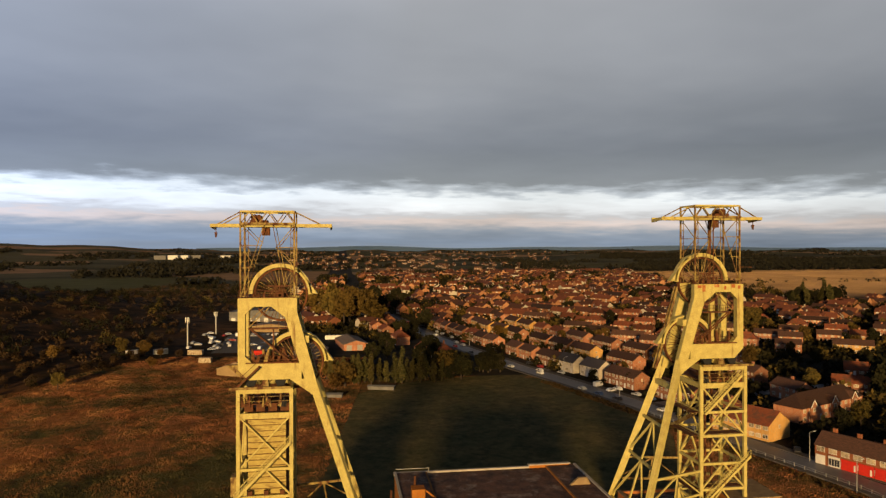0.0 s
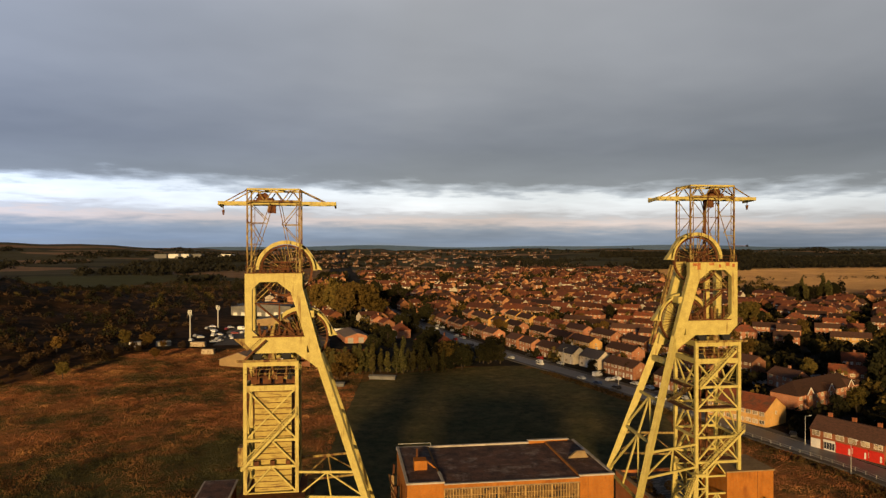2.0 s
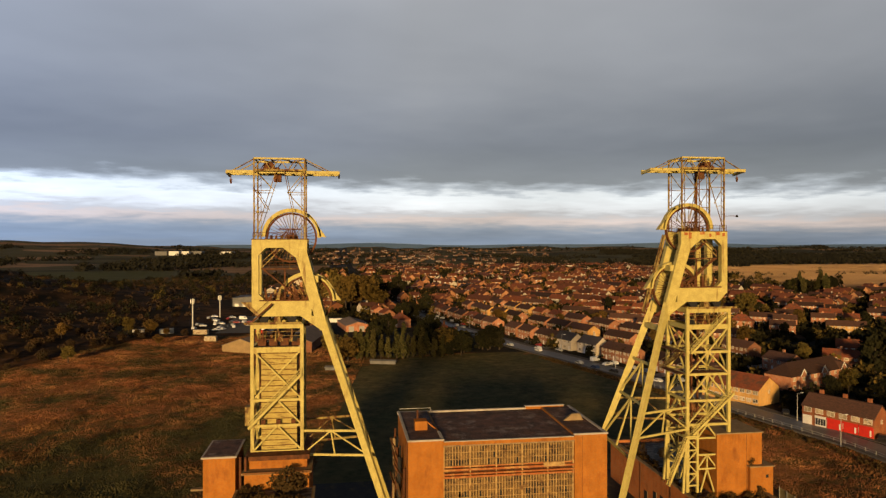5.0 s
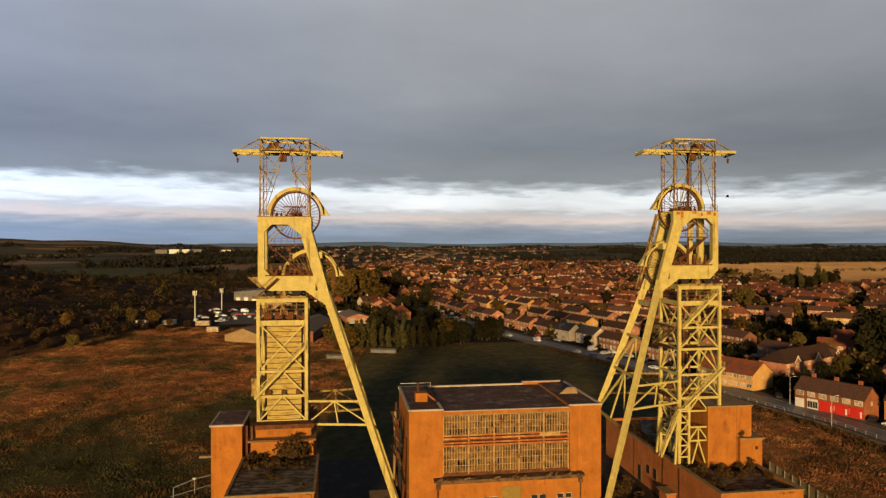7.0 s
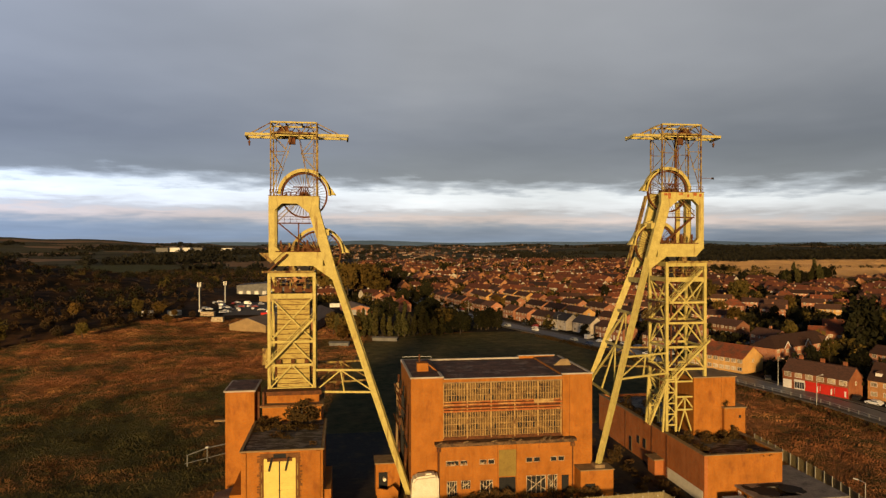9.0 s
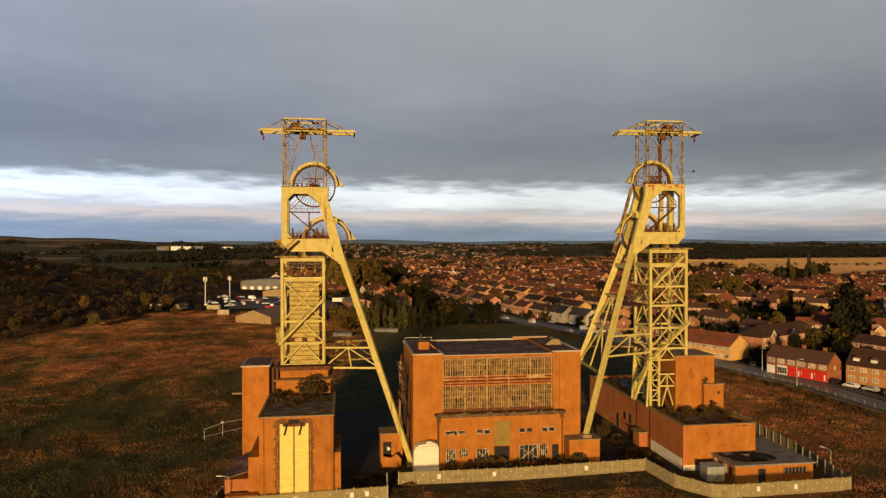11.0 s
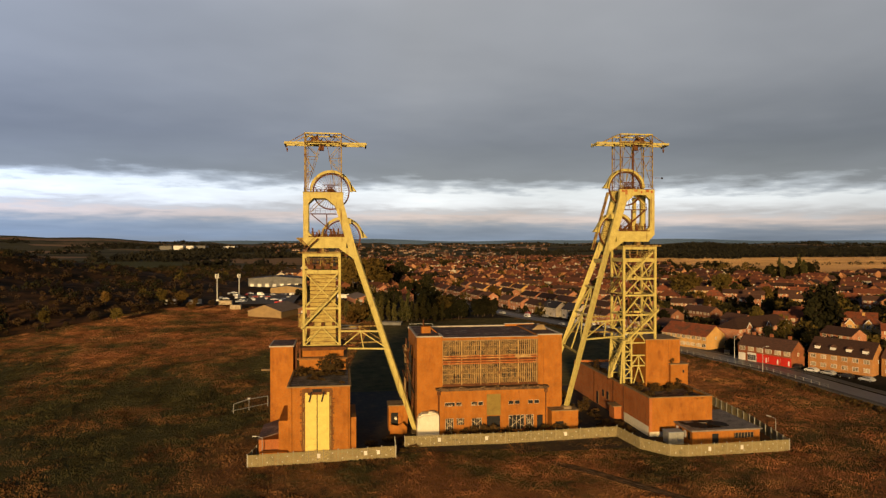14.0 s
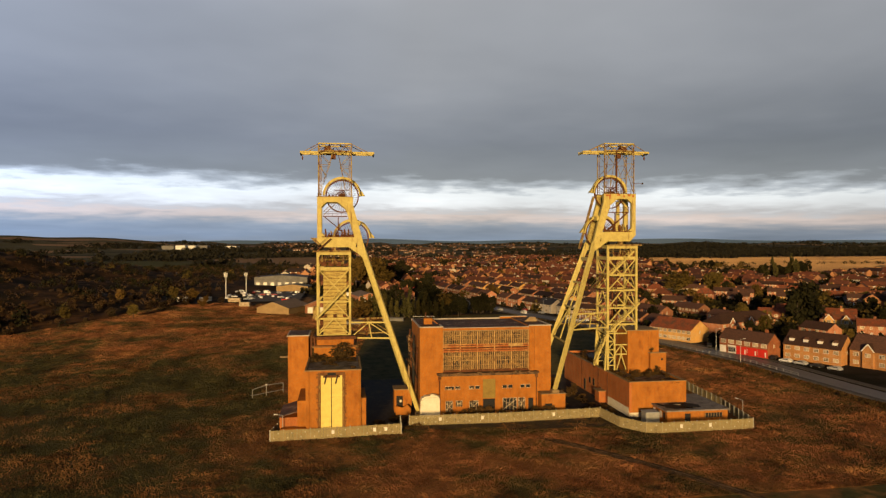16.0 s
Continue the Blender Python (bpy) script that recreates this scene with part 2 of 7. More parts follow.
DIRTY_WHITE = material("flaking_white_paint", (0.44, 0.38, 0.27), (0.30, 0.24, 0.15), 1.6, (0.16, 0.085, 0.035), 1.2, 0.48, 0.60, grain=0.3)
DARK_BRICK = brick_material("soot_stained_brick", (0.16, 0.062, 0.018), (0.105, 0.044, 0.015), (0.15, 0.085, 0.035), (0.06, 0.028, 0.012))
COPING = material("pale_coping", (0.39, 0.351, 0.2964), (0.312, 0.2808, 0.234), 1.0, (0.1716, 0.1404, 0.1092), 0.8)
WHITE = material("white_paint", (0.6084, 0.5928, 0.546), (0.5148, 0.4992, 0.4524), 0.9, vary=0.1, rough=0.6)
TANK_WHITE = material("flaking_whitewash", (0.624, 0.585, 0.468), (0.5616, 0.5148, 0.39), 0.7, (0.2964, 0.2028, 0.1092), 0.8, 0.60, 0.72)
TIMBER = material("olive_boarding", (0.2106, 0.1482, 0.0351), (0.1716, 0.117, 0.0312), 0.6, rough=0.75)
MULLION = material("buff_mullion_paint", (0.40, 0.27, 0.105), (0.28, 0.175, 0.068), 1.5, (0.13, 0.06, 0.025), 1.0, 0.52, 0.66)
PANEL_RED = material("rusty_red_panel", (0.312, 0.1014, 0.0273), (0.234, 0.0702, 0.0234), 0.5, (0.4056, 0.2106, 0.0702), 0.5, 0.5, 0.62)
RED_PAINT = material("red_shopfront", (0.4836, 0.0273, 0.0156), (0.4056, 0.0234, 0.0156), 0.8, rough=0.5)
STEEL = material("galvanised_steel", (0.3276, 0.3276, 0.2964), (0.2574, 0.2574, 0.234), 1.2, rough=0.5, metal=0.4)
PALISADE = material("weathered_palisade", (0.265, 0.215, 0.105), (0.205, 0.168, 0.082), 0.7, (0.10, 0.08, 0.05), 0.6, 0.58, 0.75, 0.65)
ASPHALT = material("asphalt", (0.115, 0.110, 0.110), (0.090, 0.086, 0.087), 0.15, (0.15, 0.14, 0.13), 0.08, 0.5, 0.7, 0.48, grain=0.2)
PAVING = material("paving", (0.1014, 0.0897, 0.078), (0.078, 0.0702, 0.0624), 0.4, grain=0.2)
MUD = material("yard_ground", (0.039, 0.0328, 0.0265), (0.0265, 0.0234, 0.0203), 0.15, (0.0663, 0.0468, 0.0273), 0.3, 0.5, 0.65, grain=0.3)
TRACK_EARTH = material("track_earth", (0.075, 0.042, 0.020), (0.040, 0.025, 0.013), 0.5, (0.16, 0.085, 0.035), 0.4, 0.48, 0.60, 0.95, grain=0.4)
RUT_EARTH = material("worn_rut_earth", (0.17, 0.12, 0.075), (0.10, 0.068, 0.040), 0.6, (0.06, 0.038, 0.020), 0.5, 0.46, 0.58, 0.95, grain=0.3)
SHEET_PALE = material("pale_sheet", (0.30, 0.32, 0.34), (0.22, 0.24, 0.26), 0.8)
BARK = material("bark", (0.0546, 0.039, 0.0273), (0.0351, 0.0273, 0.0195), 3.0)
# rubber and black parts; flat sheets of it paint the unlit inside of openings
BLACK = material("black_rubber_and_unlit_openings", (0.02, 0.02, 0.02), (0.015, 0.015, 0.015), 3.0)


def leaf_material(name, a, b_, c):
    m = bpy.data.materials.new(name)
    m.use_nodes = True
    nt = m.node_tree
    b = nt.nodes["Principled BSDF"]
    geo = nt.nodes.new("ShaderNodeNewGeometry")
    col = ramp_between(nt, geo.outputs["Random Per Island"], 0.0, 1.0, a, b_)
    info = nt.nodes.new("ShaderNodeObjectInfo")
    col = mix(nt, ramp_between(nt, info.outputs["Random"], 0.2, 0.9, (0, 0, 0), (0.75, 0.75, 0.75)), col, c)
    g = ramp_between(nt, noise_tex(nt, 0.05, 4), 0.35, 0.65, (0.75, 0.75, 0.75), (1.25, 1.2, 1.15))
    col = mix(nt, 1.0, col, g, "MULTIPLY")
    nt.links.new(col, b.inputs["Base Color"])
    b.inputs["Roughness"].default_value = 0.85
    b.inputs["Specular IOR Level"].default_value = 0.08
    return m


LEAF = leaf_material("autumn_leaves", (0.042, 0.037, 0.010), (0.088, 0.064, 0.015), (0.105, 0.055, 0.014))
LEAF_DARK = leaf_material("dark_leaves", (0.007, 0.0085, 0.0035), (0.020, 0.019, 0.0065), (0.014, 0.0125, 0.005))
LEAF_CONIFER = leaf_material("conifer_leaves", (0.024, 0.027, 0.009), (0.066, 0.058, 0.018), (0.046, 0.038, 0.012))
LEAF_SCRUB = leaf_material("scrub_leaves", (0.013, 0.011, 0.006), (0.082, 0.046, 0.020), (0.034, 0.024, 0.011))
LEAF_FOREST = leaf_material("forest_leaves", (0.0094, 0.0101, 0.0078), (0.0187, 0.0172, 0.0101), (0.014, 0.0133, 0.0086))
GRASS = bpy.data.materials.new("meadow_grass")
GRASS.use_nodes = True
_nt = GRASS.node_tree
_gi = _nt.nodes.new("ShaderNodeNewGeometry").outputs["Random Per Island"]
_dry = ramp_between(_nt, _gi, 0.0, 1.0, (0.138, 0.056, 0.025), (0.182, 0.079, 0.034))
_straw = ramp_between(_nt, _gi, 0.0, 1.0, (0.215, 0.106, 0.041), (0.285, 0.145, 0.056))
_dry = mix(_nt, ramp_between(_nt, noise_tex(_nt, 0.065, 8, 0.7, stretch=(0.8, 1.0, 1.0)), 0.52, 0.63, (0, 0, 0), (1, 1, 1)), _dry, _straw)
_grn = ramp_between(_nt, _gi, 0.0, 1.0, (0.024, 0.0250, 0.012), (0.046, 0.040, 0.017))
_pa = ramp_between(_nt, noise_tex(_nt, 0.042, 8, 0.70, stretch=(0.8, 0.9, 1.0)), 0.46, 0.57, (0, 0, 0), (0.85, 0.85, 0.85))
_la = _nt.nodes.new("ShaderNodeAttribute")
_la.attribute_name = "lush"
_mx = _nt.nodes.new("ShaderNodeMath")
_mx.operation = "ADD"
_mx.use_clamp = True
_nt.links.new(_pa, _mx.inputs[0])
_nt.links.new(_la.outputs["Fac"], _mx.inputs[1])
_dk = mix(_nt, 1.0, ramp_between(_nt, noise_tex(_nt, 0.13, 8, 0.74, stretch=(1.0, 0.7, 1.0)), 0.40, 0.60, (0.46, 0.45, 0.44), (1.46, 1.43, 1.36)), ramp_between(_nt, noise_tex(_nt, 0.75, 6, 0.72, stretch=(1.0, 0.6, 1.0)), 0.38, 0.62, (0.70, 0.69, 0.68), (1.28, 1.26, 1.23)), "MULTIPLY")
_nt.links.new(mix(_nt, 1.0, mix(_nt, _mx.outputs[0], _dry, _grn), _dk, "MULTIPLY"), _nt.nodes["Principled BSDF"].inputs["Base Color"])
_nt.nodes["Principled BSDF"].inputs["Roughness"].default_value = 0.9
_nt.nodes["Principled BSDF"].inputs["Specular IOR Level"].default_value = 0.05

CURTAINED = material("net_curtained_glass", (0.42, 0.36, 0.24), (0.22, 0.18, 0.12), 0.7, (0.05, 0.045, 0.04), 0.5, 0.55, 0.62, 0.25, grain=0.1, vary=0.4)
GLASS = bpy.data.materials.new("window_glass")
GLASS.use_nodes = True
gb = GLASS.node_tree.nodes["Principled BSDF"]
gb.inputs["Base Color"].default_value = (0.035, 0.035, 0.04, 1)
gb.inputs["Roughness"].default_value = 0.12
GRIMY = material("grimy_wired_glass", (0.175, 0.102, 0.034), (0.085, 0.052, 0.022), 1.1, (0.030, 0.021, 0.014), 0.7, 0.48, 0.60, 0.6, grain=0.35)
LAMP_HEAD = material("lamp_head", (0.468, 0.468, 0.429), (0.39, 0.39, 0.3588), 2.0, rough=0.5)
CAR_PAINTS = [material("car_paint_" + n, c, tuple(v * 0.92 for v in c), 1.0, rough=0.3, grain=0.03) for n, c in
              (("white", (0.585, 0.585, 0.5694)), ("silver", (0.3276, 0.3354, 0.3432)), ("black", (0.0156, 0.0156, 0.0172)), ("blue", (0.0312, 0.0546, 0.1248)), ("red", (0.234, 0.0234, 0.0195)))]

# ground: dry brown meadow with green patches; the attributes tell which cover grows where, and which turf has building
# shadow painted in
GROUND = bpy.data.materials.new("ground_cover")
GROUND.use_nodes = True
gnt = GROUND.node_tree
g_b = gnt.nodes["Principled BSDF"]
g_b.inputs["Roughness"].default_value = 0.95
g_b.inputs["Specular IOR Level"].default_value = 0.04


def attribute(name):
    a = gnt.nodes.new("ShaderNodeAttribute")
    a.attribute_name = name
    return a.outputs["Fac"]


def soft(attr, lo, hi, wobble_scale, amount):
    """An attribute with its edge broken up by noise."""
    n = noise_tex(gnt, wobble_scale, 6)
    m1 = gnt.nodes.new("ShaderNodeMath"); m1.operation = "MULTIPLY_ADD"
    gnt.links.new(n, m1.inputs[0]); m1.inputs[1].default_value = amount; m1.inputs[2].default_value = -amount / 2
    m2 = gnt.nodes.new("ShaderNodeMath"); m2.operation = "ADD"
    gnt.links.new(m1.outputs[0], m2.inputs[0]); gnt.links.new(attribute(attr), m2.inputs[1])
    return ramp_between(gnt, m2.outputs[0], lo, hi, (0, 0, 0), (1, 1, 1))


dry = ramp_between(gnt, noise_tex(gnt, 0.35, 9, 0.75), 0.33, 0.67, (0.310, 0.146, 0.052), (0.150, 0.070, 0.027))
green = ramp_between(gnt, noise_tex(gnt, 0.5, 9, 0.75), 0.33, 0.67, (0.092, 0.084, 0.030), (0.044, 0.042, 0.0160))
patch = ramp_between(gnt, noise_tex(gnt, 0.042, 8, 0.70, stretch=(0.8, 0.9, 1.0)), 0.44, 0.56, (0, 0, 0), (1, 1, 1))
g_col = mix(gnt, patch, dry, green)
g_col = mix(gnt, ramp_between(gnt, noise_tex(gnt, 0.10, 7, 0.7), 0.54, 0.70, (0, 0, 0), (0.85, 0.85, 0.85)), g_col, (0.370, 0.182, 0.064))
g_col = mix(gnt, soft("lush", 0.35, 0.65, 0.03, 0.7), g_col, green)
# mown turf, darker also because the colliery's cast shadow is painted in
mown_shaded_grass = mix(gnt, ramp_between(gnt, noise_tex(gnt, 0.045, 8, 0.7), 0.42, 0.58, (0, 0, 0), (1, 1, 1)), ramp_between(gnt, noise_tex(gnt, 0.30, 8, 0.75), 0.38, 0.62, (0.052, 0.050, 0.021), (0.118, 0.105, 0.043)), ramp_between(gnt, noise_tex(gnt, 0.25, 8, 0.75), 0.38, 0.62, (0.064, 0.056, 0.024), (0.175, 0.132, 0.052)))
g_col = mix(gnt, soft("mown_shade", 0.45, 0.55, 0.08, 0.25), g_col, mown_shaded_grass)
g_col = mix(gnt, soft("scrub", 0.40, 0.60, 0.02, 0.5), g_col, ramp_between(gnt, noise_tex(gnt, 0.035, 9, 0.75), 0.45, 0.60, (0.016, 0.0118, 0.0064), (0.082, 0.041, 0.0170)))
farm = gnt.nodes.new("ShaderNodeTexVoronoi")
farm.inputs["Scale"].default_value = 0.0048
farm.inputs["Randomness"].default_value = 0.8
gnt.links.new(gnt.nodes.new("ShaderNodeNewGeometry").outputs["Position"], farm.inputs["Vector"])
fsep = gnt.nodes.new("ShaderNodeSeparateColor")
gnt.links.new(farm.outputs["Color"], fsep.inputs[0])
farm_r = gnt.nodes.new("ShaderNodeValToRGB")
farm_r.color_ramp.interpolation = "CONSTANT"
fe = farm_r.color_ramp.elements
for at, c in ((0.35, (0.0527, 0.0465, 0.0186)), (0.55, (0.180, 0.110, 0.055)), (0.75, (0.031, 0.0285, 0.0136))):
    e = fe.new(at)
    e.color = (*c, 1)
fe[0].color = (0.055, 0.050, 0.024, 1)
fe[-1].color = (0.16, 0.11, 0.05, 1)
gnt.links.new(fsep.outputs[0], farm_r.inputs[0])
farm_n = mix(gnt, 1.0, farm_r.outputs[0], ramp_between(gnt, noise_tex(gnt, 0.02, 6), 0.3, 0.7, (0.9, 0.9, 0.9), (1.6, 1.6, 1.6)), "MULTIPLY")
g_col = mix(gnt, attribute("farm"), g_col, farm_n)
g_col = mix(gnt, attribute("pasture"), g_col, ramp_between(gnt, noise_tex(gnt, 0.03, 6), 0.35, 0.65, (0.078, 0.080, 0.028), (0.058, 0.060, 0.021)))
# town ground is near black, with shade between the houses painted in
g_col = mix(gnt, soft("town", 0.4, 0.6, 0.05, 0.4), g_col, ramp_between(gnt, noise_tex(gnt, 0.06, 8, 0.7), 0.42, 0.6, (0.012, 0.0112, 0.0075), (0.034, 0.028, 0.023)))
g_col = mix(gnt, attribute("gold"), g_col, mix(gnt, 1.0, ramp_between(gnt, noise_tex(gnt, 0.012, 7, 0.6, stretch=(1, 0.3, 1)), 0.35, 0.65, (0.47, 0.285, 0.135), (0.36, 0.215, 0.100)), ramp_between(gnt, noise_tex(gnt, 0.006, 4, 0.5, stretch=(0.5, 1, 1)), 0.42, 0.60, (0.72, 0.70, 0.66), (1.12, 1.12, 1.12)), "MULTIPLY"))
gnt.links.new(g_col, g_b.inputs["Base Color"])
gbn = gnt.nodes.new("ShaderNodeBump")
gbn.inputs["Strength"].default_value = 0.7
gbn.inputs["Distance"].default_value = 0.16
gnt.links.new(noise_tex(gnt, 0.9, 8, 0.8), gbn.inputs["Height"])
gnt.links.new(gbn.outputs[0], g_b.inputs["Normal"])

# ---- mesh helpers ----


def mesh_object(name, bm, mat):
    bmesh.ops.recalc_face_normals(bm, faces=bm.faces)
    me = bpy.data.meshes.new(name)
    bm.to_mesh(me)
    bm.free()
    for m in (mat if isinstance(mat, (list, tuple)) else [mat]):
        me.materials.append(m)
    return new(name, me)


def part(name, bm, mat, parent, label=""):
    ob = mesh_object(name, bm, mat)
    ob.parent = parent
    return tagged(ob, label) if label else ob


def thing(name, label, category, group="", kind="", at=None):
    ob = new(name)
    ob.empty_display_size = 0.5
    if at is not None:
        ob.matrix_world = at
    return tagged(ob, label, category, group, kind)


def box(bm, x0, x1, y0, y1, z0, z1, mi=0):
    vs = [bm.verts.new(p) for p in ((x0, y0, z0), (x1, y0, z0), (x1, y1, z0), (x0, y1, z0), (x0, y0, z1), (x1, y0, z1), (x1, y1, z1), (x0, y1, z1))]
    for f in ((0, 3, 2, 1), (4, 5, 6, 7), (0, 1, 5, 4), (1, 2, 6, 5), (2, 3, 7, 6), (3, 0, 4, 7)):
        bm.faces.new([vs[i] for i in f]).material_index = mi
    return bm


def boxed(x0, x1, y0, y1, z0, z1):
    return box(bmesh.new(), x0, x1, y0, y1, z0, z1)


def beam(bm, a, b, w, h, w2=None, h2=None):
    """A bar from a to b; w across (level), h the other way; may taper."""
    a, b = Vector(a), Vector(b)
    d = (b - a).normalized()
    side = d.cross(Vector((0, 0, 1)))
    side = Vector((1, 0, 0)) if side.length < 1e-3 else side.normalized()
    up = side.cross(d)
    w2, h2 = w2 or w, h2 or h
    vs = []
    for p, ww, hh in ((a, w, h), (b, w2, h2)):
        for i, j in ((-1, -1), (1, -1), (1, 1), (-1, 1)):
            vs.append(bm.verts.new(p + side * (ww / 2 * i) + up * (hh / 2 * j)))
    for f in ((0, 1, 2, 3), (7, 6, 5, 4), (0, 4, 5, 1), (1, 5, 6, 2), (2, 6, 7, 3), (3, 7, 4, 0)):
        bm.faces.new([vs[i] for i in f])
    return bm


def beamed(a, b, w, h, w2=None, h2=None):
    return beam(bmesh.new(), a, b, w, h, w2, h2)


def prism(bm, poly, y0, y1, mi=0):
    """A polygon in x and z, drawn out from y0 to y1."""
    n = len(poly)
    f0 = [bm.verts.new((x, y0, z)) for x, z in poly]
    f1 = [bm.verts.new((x, y1, z)) for x, z in poly]
    bm.faces.new(f0).material_index = mi
    bm.faces.new(list(reversed(f1))).material_index = mi
    for i in range(n):
        bm.faces.new((f0[i], f1[i], f1[(i + 1) % n], f0[(i + 1) % n])).material_index = mi
    return bm


def cyl(bm, a, b, r, n=10, r2=None):
    a, b = Vector(a), Vector(b)
    d = (b - a).normalized()
    s = d.orthogonal().normalized()
    u = d.cross(s)
    rings = []
    for p, rr in ((a, r), (b, r if r2 is None else r2)):
        rings.append([bm.verts.new(p + (s * math.cos(6.28319 * i / n) + u * math.sin(6.28319 * i / n)) * rr) for i in range(n)])
    bm.faces.new(rings[0])
    bm.faces.new(list(reversed(rings[1])))
    for i in range(n):
        bm.faces.new((rings[0][i], rings[1][i], rings[1][(i + 1) % n], rings[0][(i + 1) % n]))
    return bm


def smooth(a, b, v):
    t = np.clip((v - a) / (b - a), 0, 1)
    return t * t * (3 - 2 * t)


# ---- ground ----
ROAD = [(122, -60), (119.5, 0), (117, 48), (108, 82), (96, 140), (84, 185), (71, 225), (53, 300), (40, 365), (27, 460), (14, 567), (0, 700)]


def road_x(y):
    return np.interp(y, [p[1] for p in ROAD], [p[0] for p in ROAD])


def height(x, y):
    x, y = np.asarray(x, float), np.asarray(y, float)
    d = np.hypot((x - 15) / 1.15, y + 2)
    z = 0.2 + 2.1 * smooth(45, 130, d) * smooth(-60, 60, x + y)
    z = z + 1.4 * smooth(150, 320, y) * smooth(40, -40, x)
    hill = np.exp(-(((x + 430) / 205) ** 2 + ((y - 430) / 200) ** 2))
    z = z + 45 * hill + hill * (8.5 * np.sin(x / 27.0 + 1.3 * np.sin(y / 39.0)) * np.cos(y / 31.0) + 3.5 * np.sin(x / 9.0 + y / 13.0) * np.sin(y / 11.0 - x / 17.0))
    z = z + 6 * np.exp(-(((x + 230) / 110) ** 2 + ((y - 235) / 70) ** 2))
    z = z + 2.5 * smooth(650, 1700, y) * smooth(380, 620, x - 0.1 * y)
    r = np.hypot(x, y)
    z = z + 4 * smooth(400, 1200, r) + 30 * smooth(1500, 4600, r)
    ang = np.degrees(np.arctan2(x, np.maximum(y, 1)))
    z = z + smooth(2200, 4500, r) * (42 * smooth(-8, -26, ang) + 6 * np.sin(ang * 0.9) + 3 * np.sin(ang * 2.7))
    return z


def axis(lo, hi, near, fine, coarse):
    vals = list(np.arange(-near, near + 0.1, fine))
    step, v = fine, near
    while v < hi:
        step = min(step * 1.12, coarse)
        v += step
        vals.append(v)
    step, v = fine, -near
    while v > lo:
        step = min(step * 1.12, coarse)
        v -= step
        vals.append(v)
    return np.array(sorted(vals))


gx = axis(-4800, 4800, 260, 5.0, 160)
gy = axis(-4800, 4800, 260, 5.0, 160)
GX, GY = np.meshgrid(gx, gy, indexing="ij")
GZ = height(GX, GY)
nx, ny = GX.shape
idx = np.arange(nx * ny).reshape(nx, ny)
quads = np.stack([idx[:-1, :-1], idx[1:, :-1], idx[1:, 1:], idx[:-1, 1:]], -1).reshape(-1, 4)
gme = bpy.data.meshes.new("ground")
gme.from_pydata(np.stack([GX, GY, GZ], -1).reshape(-1, 3).tolist(), [], quads.tolist())
gme.materials.append(GROUND)
for p in gme.polygons:
    p.use_smooth = True
ROADX = road_x(GY)
TRACK_Y, TRACK_X = [-120, -90, -61, -53, -43, -31, -22], [55, 50, 43.6, 39.6, 33.5, 25.2, 18.0]     # cart track across the meadow
masks = {
    # mown turf; its left edge follows the painted shadow of the buildings
    "mown_shade": smooth(-14, 8, GX - (-29 + 0.115 * GY)) * smooth(205, 188, GY - 0.27 * np.maximum(GX - 5, 0) + 0.004 * np.minimum(GX - 30, 0) ** 2 * 3) * smooth(20, 34, GY) * smooth(2, -8, GX - ROADX + 9) * smooth(6, -6, GX - (42 + 0.46 * GY)),
    "lush": smooth(-20, -60, GX) * smooth(-110, -40, GY) * smooth(150, 60, GY) * 0.75,
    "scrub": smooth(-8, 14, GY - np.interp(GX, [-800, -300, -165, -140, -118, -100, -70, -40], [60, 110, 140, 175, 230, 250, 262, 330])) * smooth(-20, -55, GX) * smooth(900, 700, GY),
    "farm": smooth(750, 1000, np.hypot(GX, GY)),
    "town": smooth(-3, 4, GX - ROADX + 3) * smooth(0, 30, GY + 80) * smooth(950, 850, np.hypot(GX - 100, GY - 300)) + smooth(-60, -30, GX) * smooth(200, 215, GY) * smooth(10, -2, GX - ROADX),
    "pasture": smooth(1.15, 0.95, np.hypot((GX + 430) / 150, (GY - 960) / 200)),
    "gold": smooth(470, 520, GX - 0.02 * GY) * smooth(590, 640, GY + 0.1 * (GX - 500)) * smooth(1340, 1300, GY) * smooth(60, 0, GX - (900 + 0.45 * GY)),
}
for key, val in masks.items():
    at = gme.attributes.new(key, "FLOAT", "POINT")
    at.data.foreach_set("value", np.clip(val, 0, 1).reshape(-1).astype(np.float32))
ground = tagged(new("ground", gme), "dry brown and green rough meadow around the old colliery", "ground", kind="structure")


def strip(name, line, w0, w1, lift, mat, label, step=6.0, kerb=0.0):
    """A ribbon along a line of x, y points, from w0 to w1 to its right-hand side, lying on the ground."""
    pts = []
    for (xa, ya), (xb, yb) in zip(line[:-1], line[1:]):
        n = max(1, int(math.hypot(xb - xa, yb - ya) / step))
        pts += [(xa + (xb - xa) * i / n, ya + (yb - ya) * i / n) for i in range(n)]
    pts.append(line[-1])
    bm = bmesh.new()
    rows = []
    for i, (x, y) in enumerate(pts):
        xa, ya = pts[max(i - 2, 0)]
        xb, yb = pts[min(i + 2, len(pts) - 1)]
        d = Vector((xb - xa, yb - ya)).normalized()
        r = Vector((d.y, -d.x))
        z = float(height(x, y)) + lift
        row = []
        for w, dz in ((w0, -0.4), (w0, 0), (w1, 0), (w1, -0.4)):
            row.append(bm.verts.new((x + r.x * w, y + r.y * w, z + dz)))
        rows.append(row)
    for a, b in zip(rows[:-1], rows[1:]):
        for k in range(3):
            bm.faces.new((a[k], a[k + 1], b[k + 1], b[k]))
    return tagged(mesh_object(name, bm, mat), label, name, kind="structure")

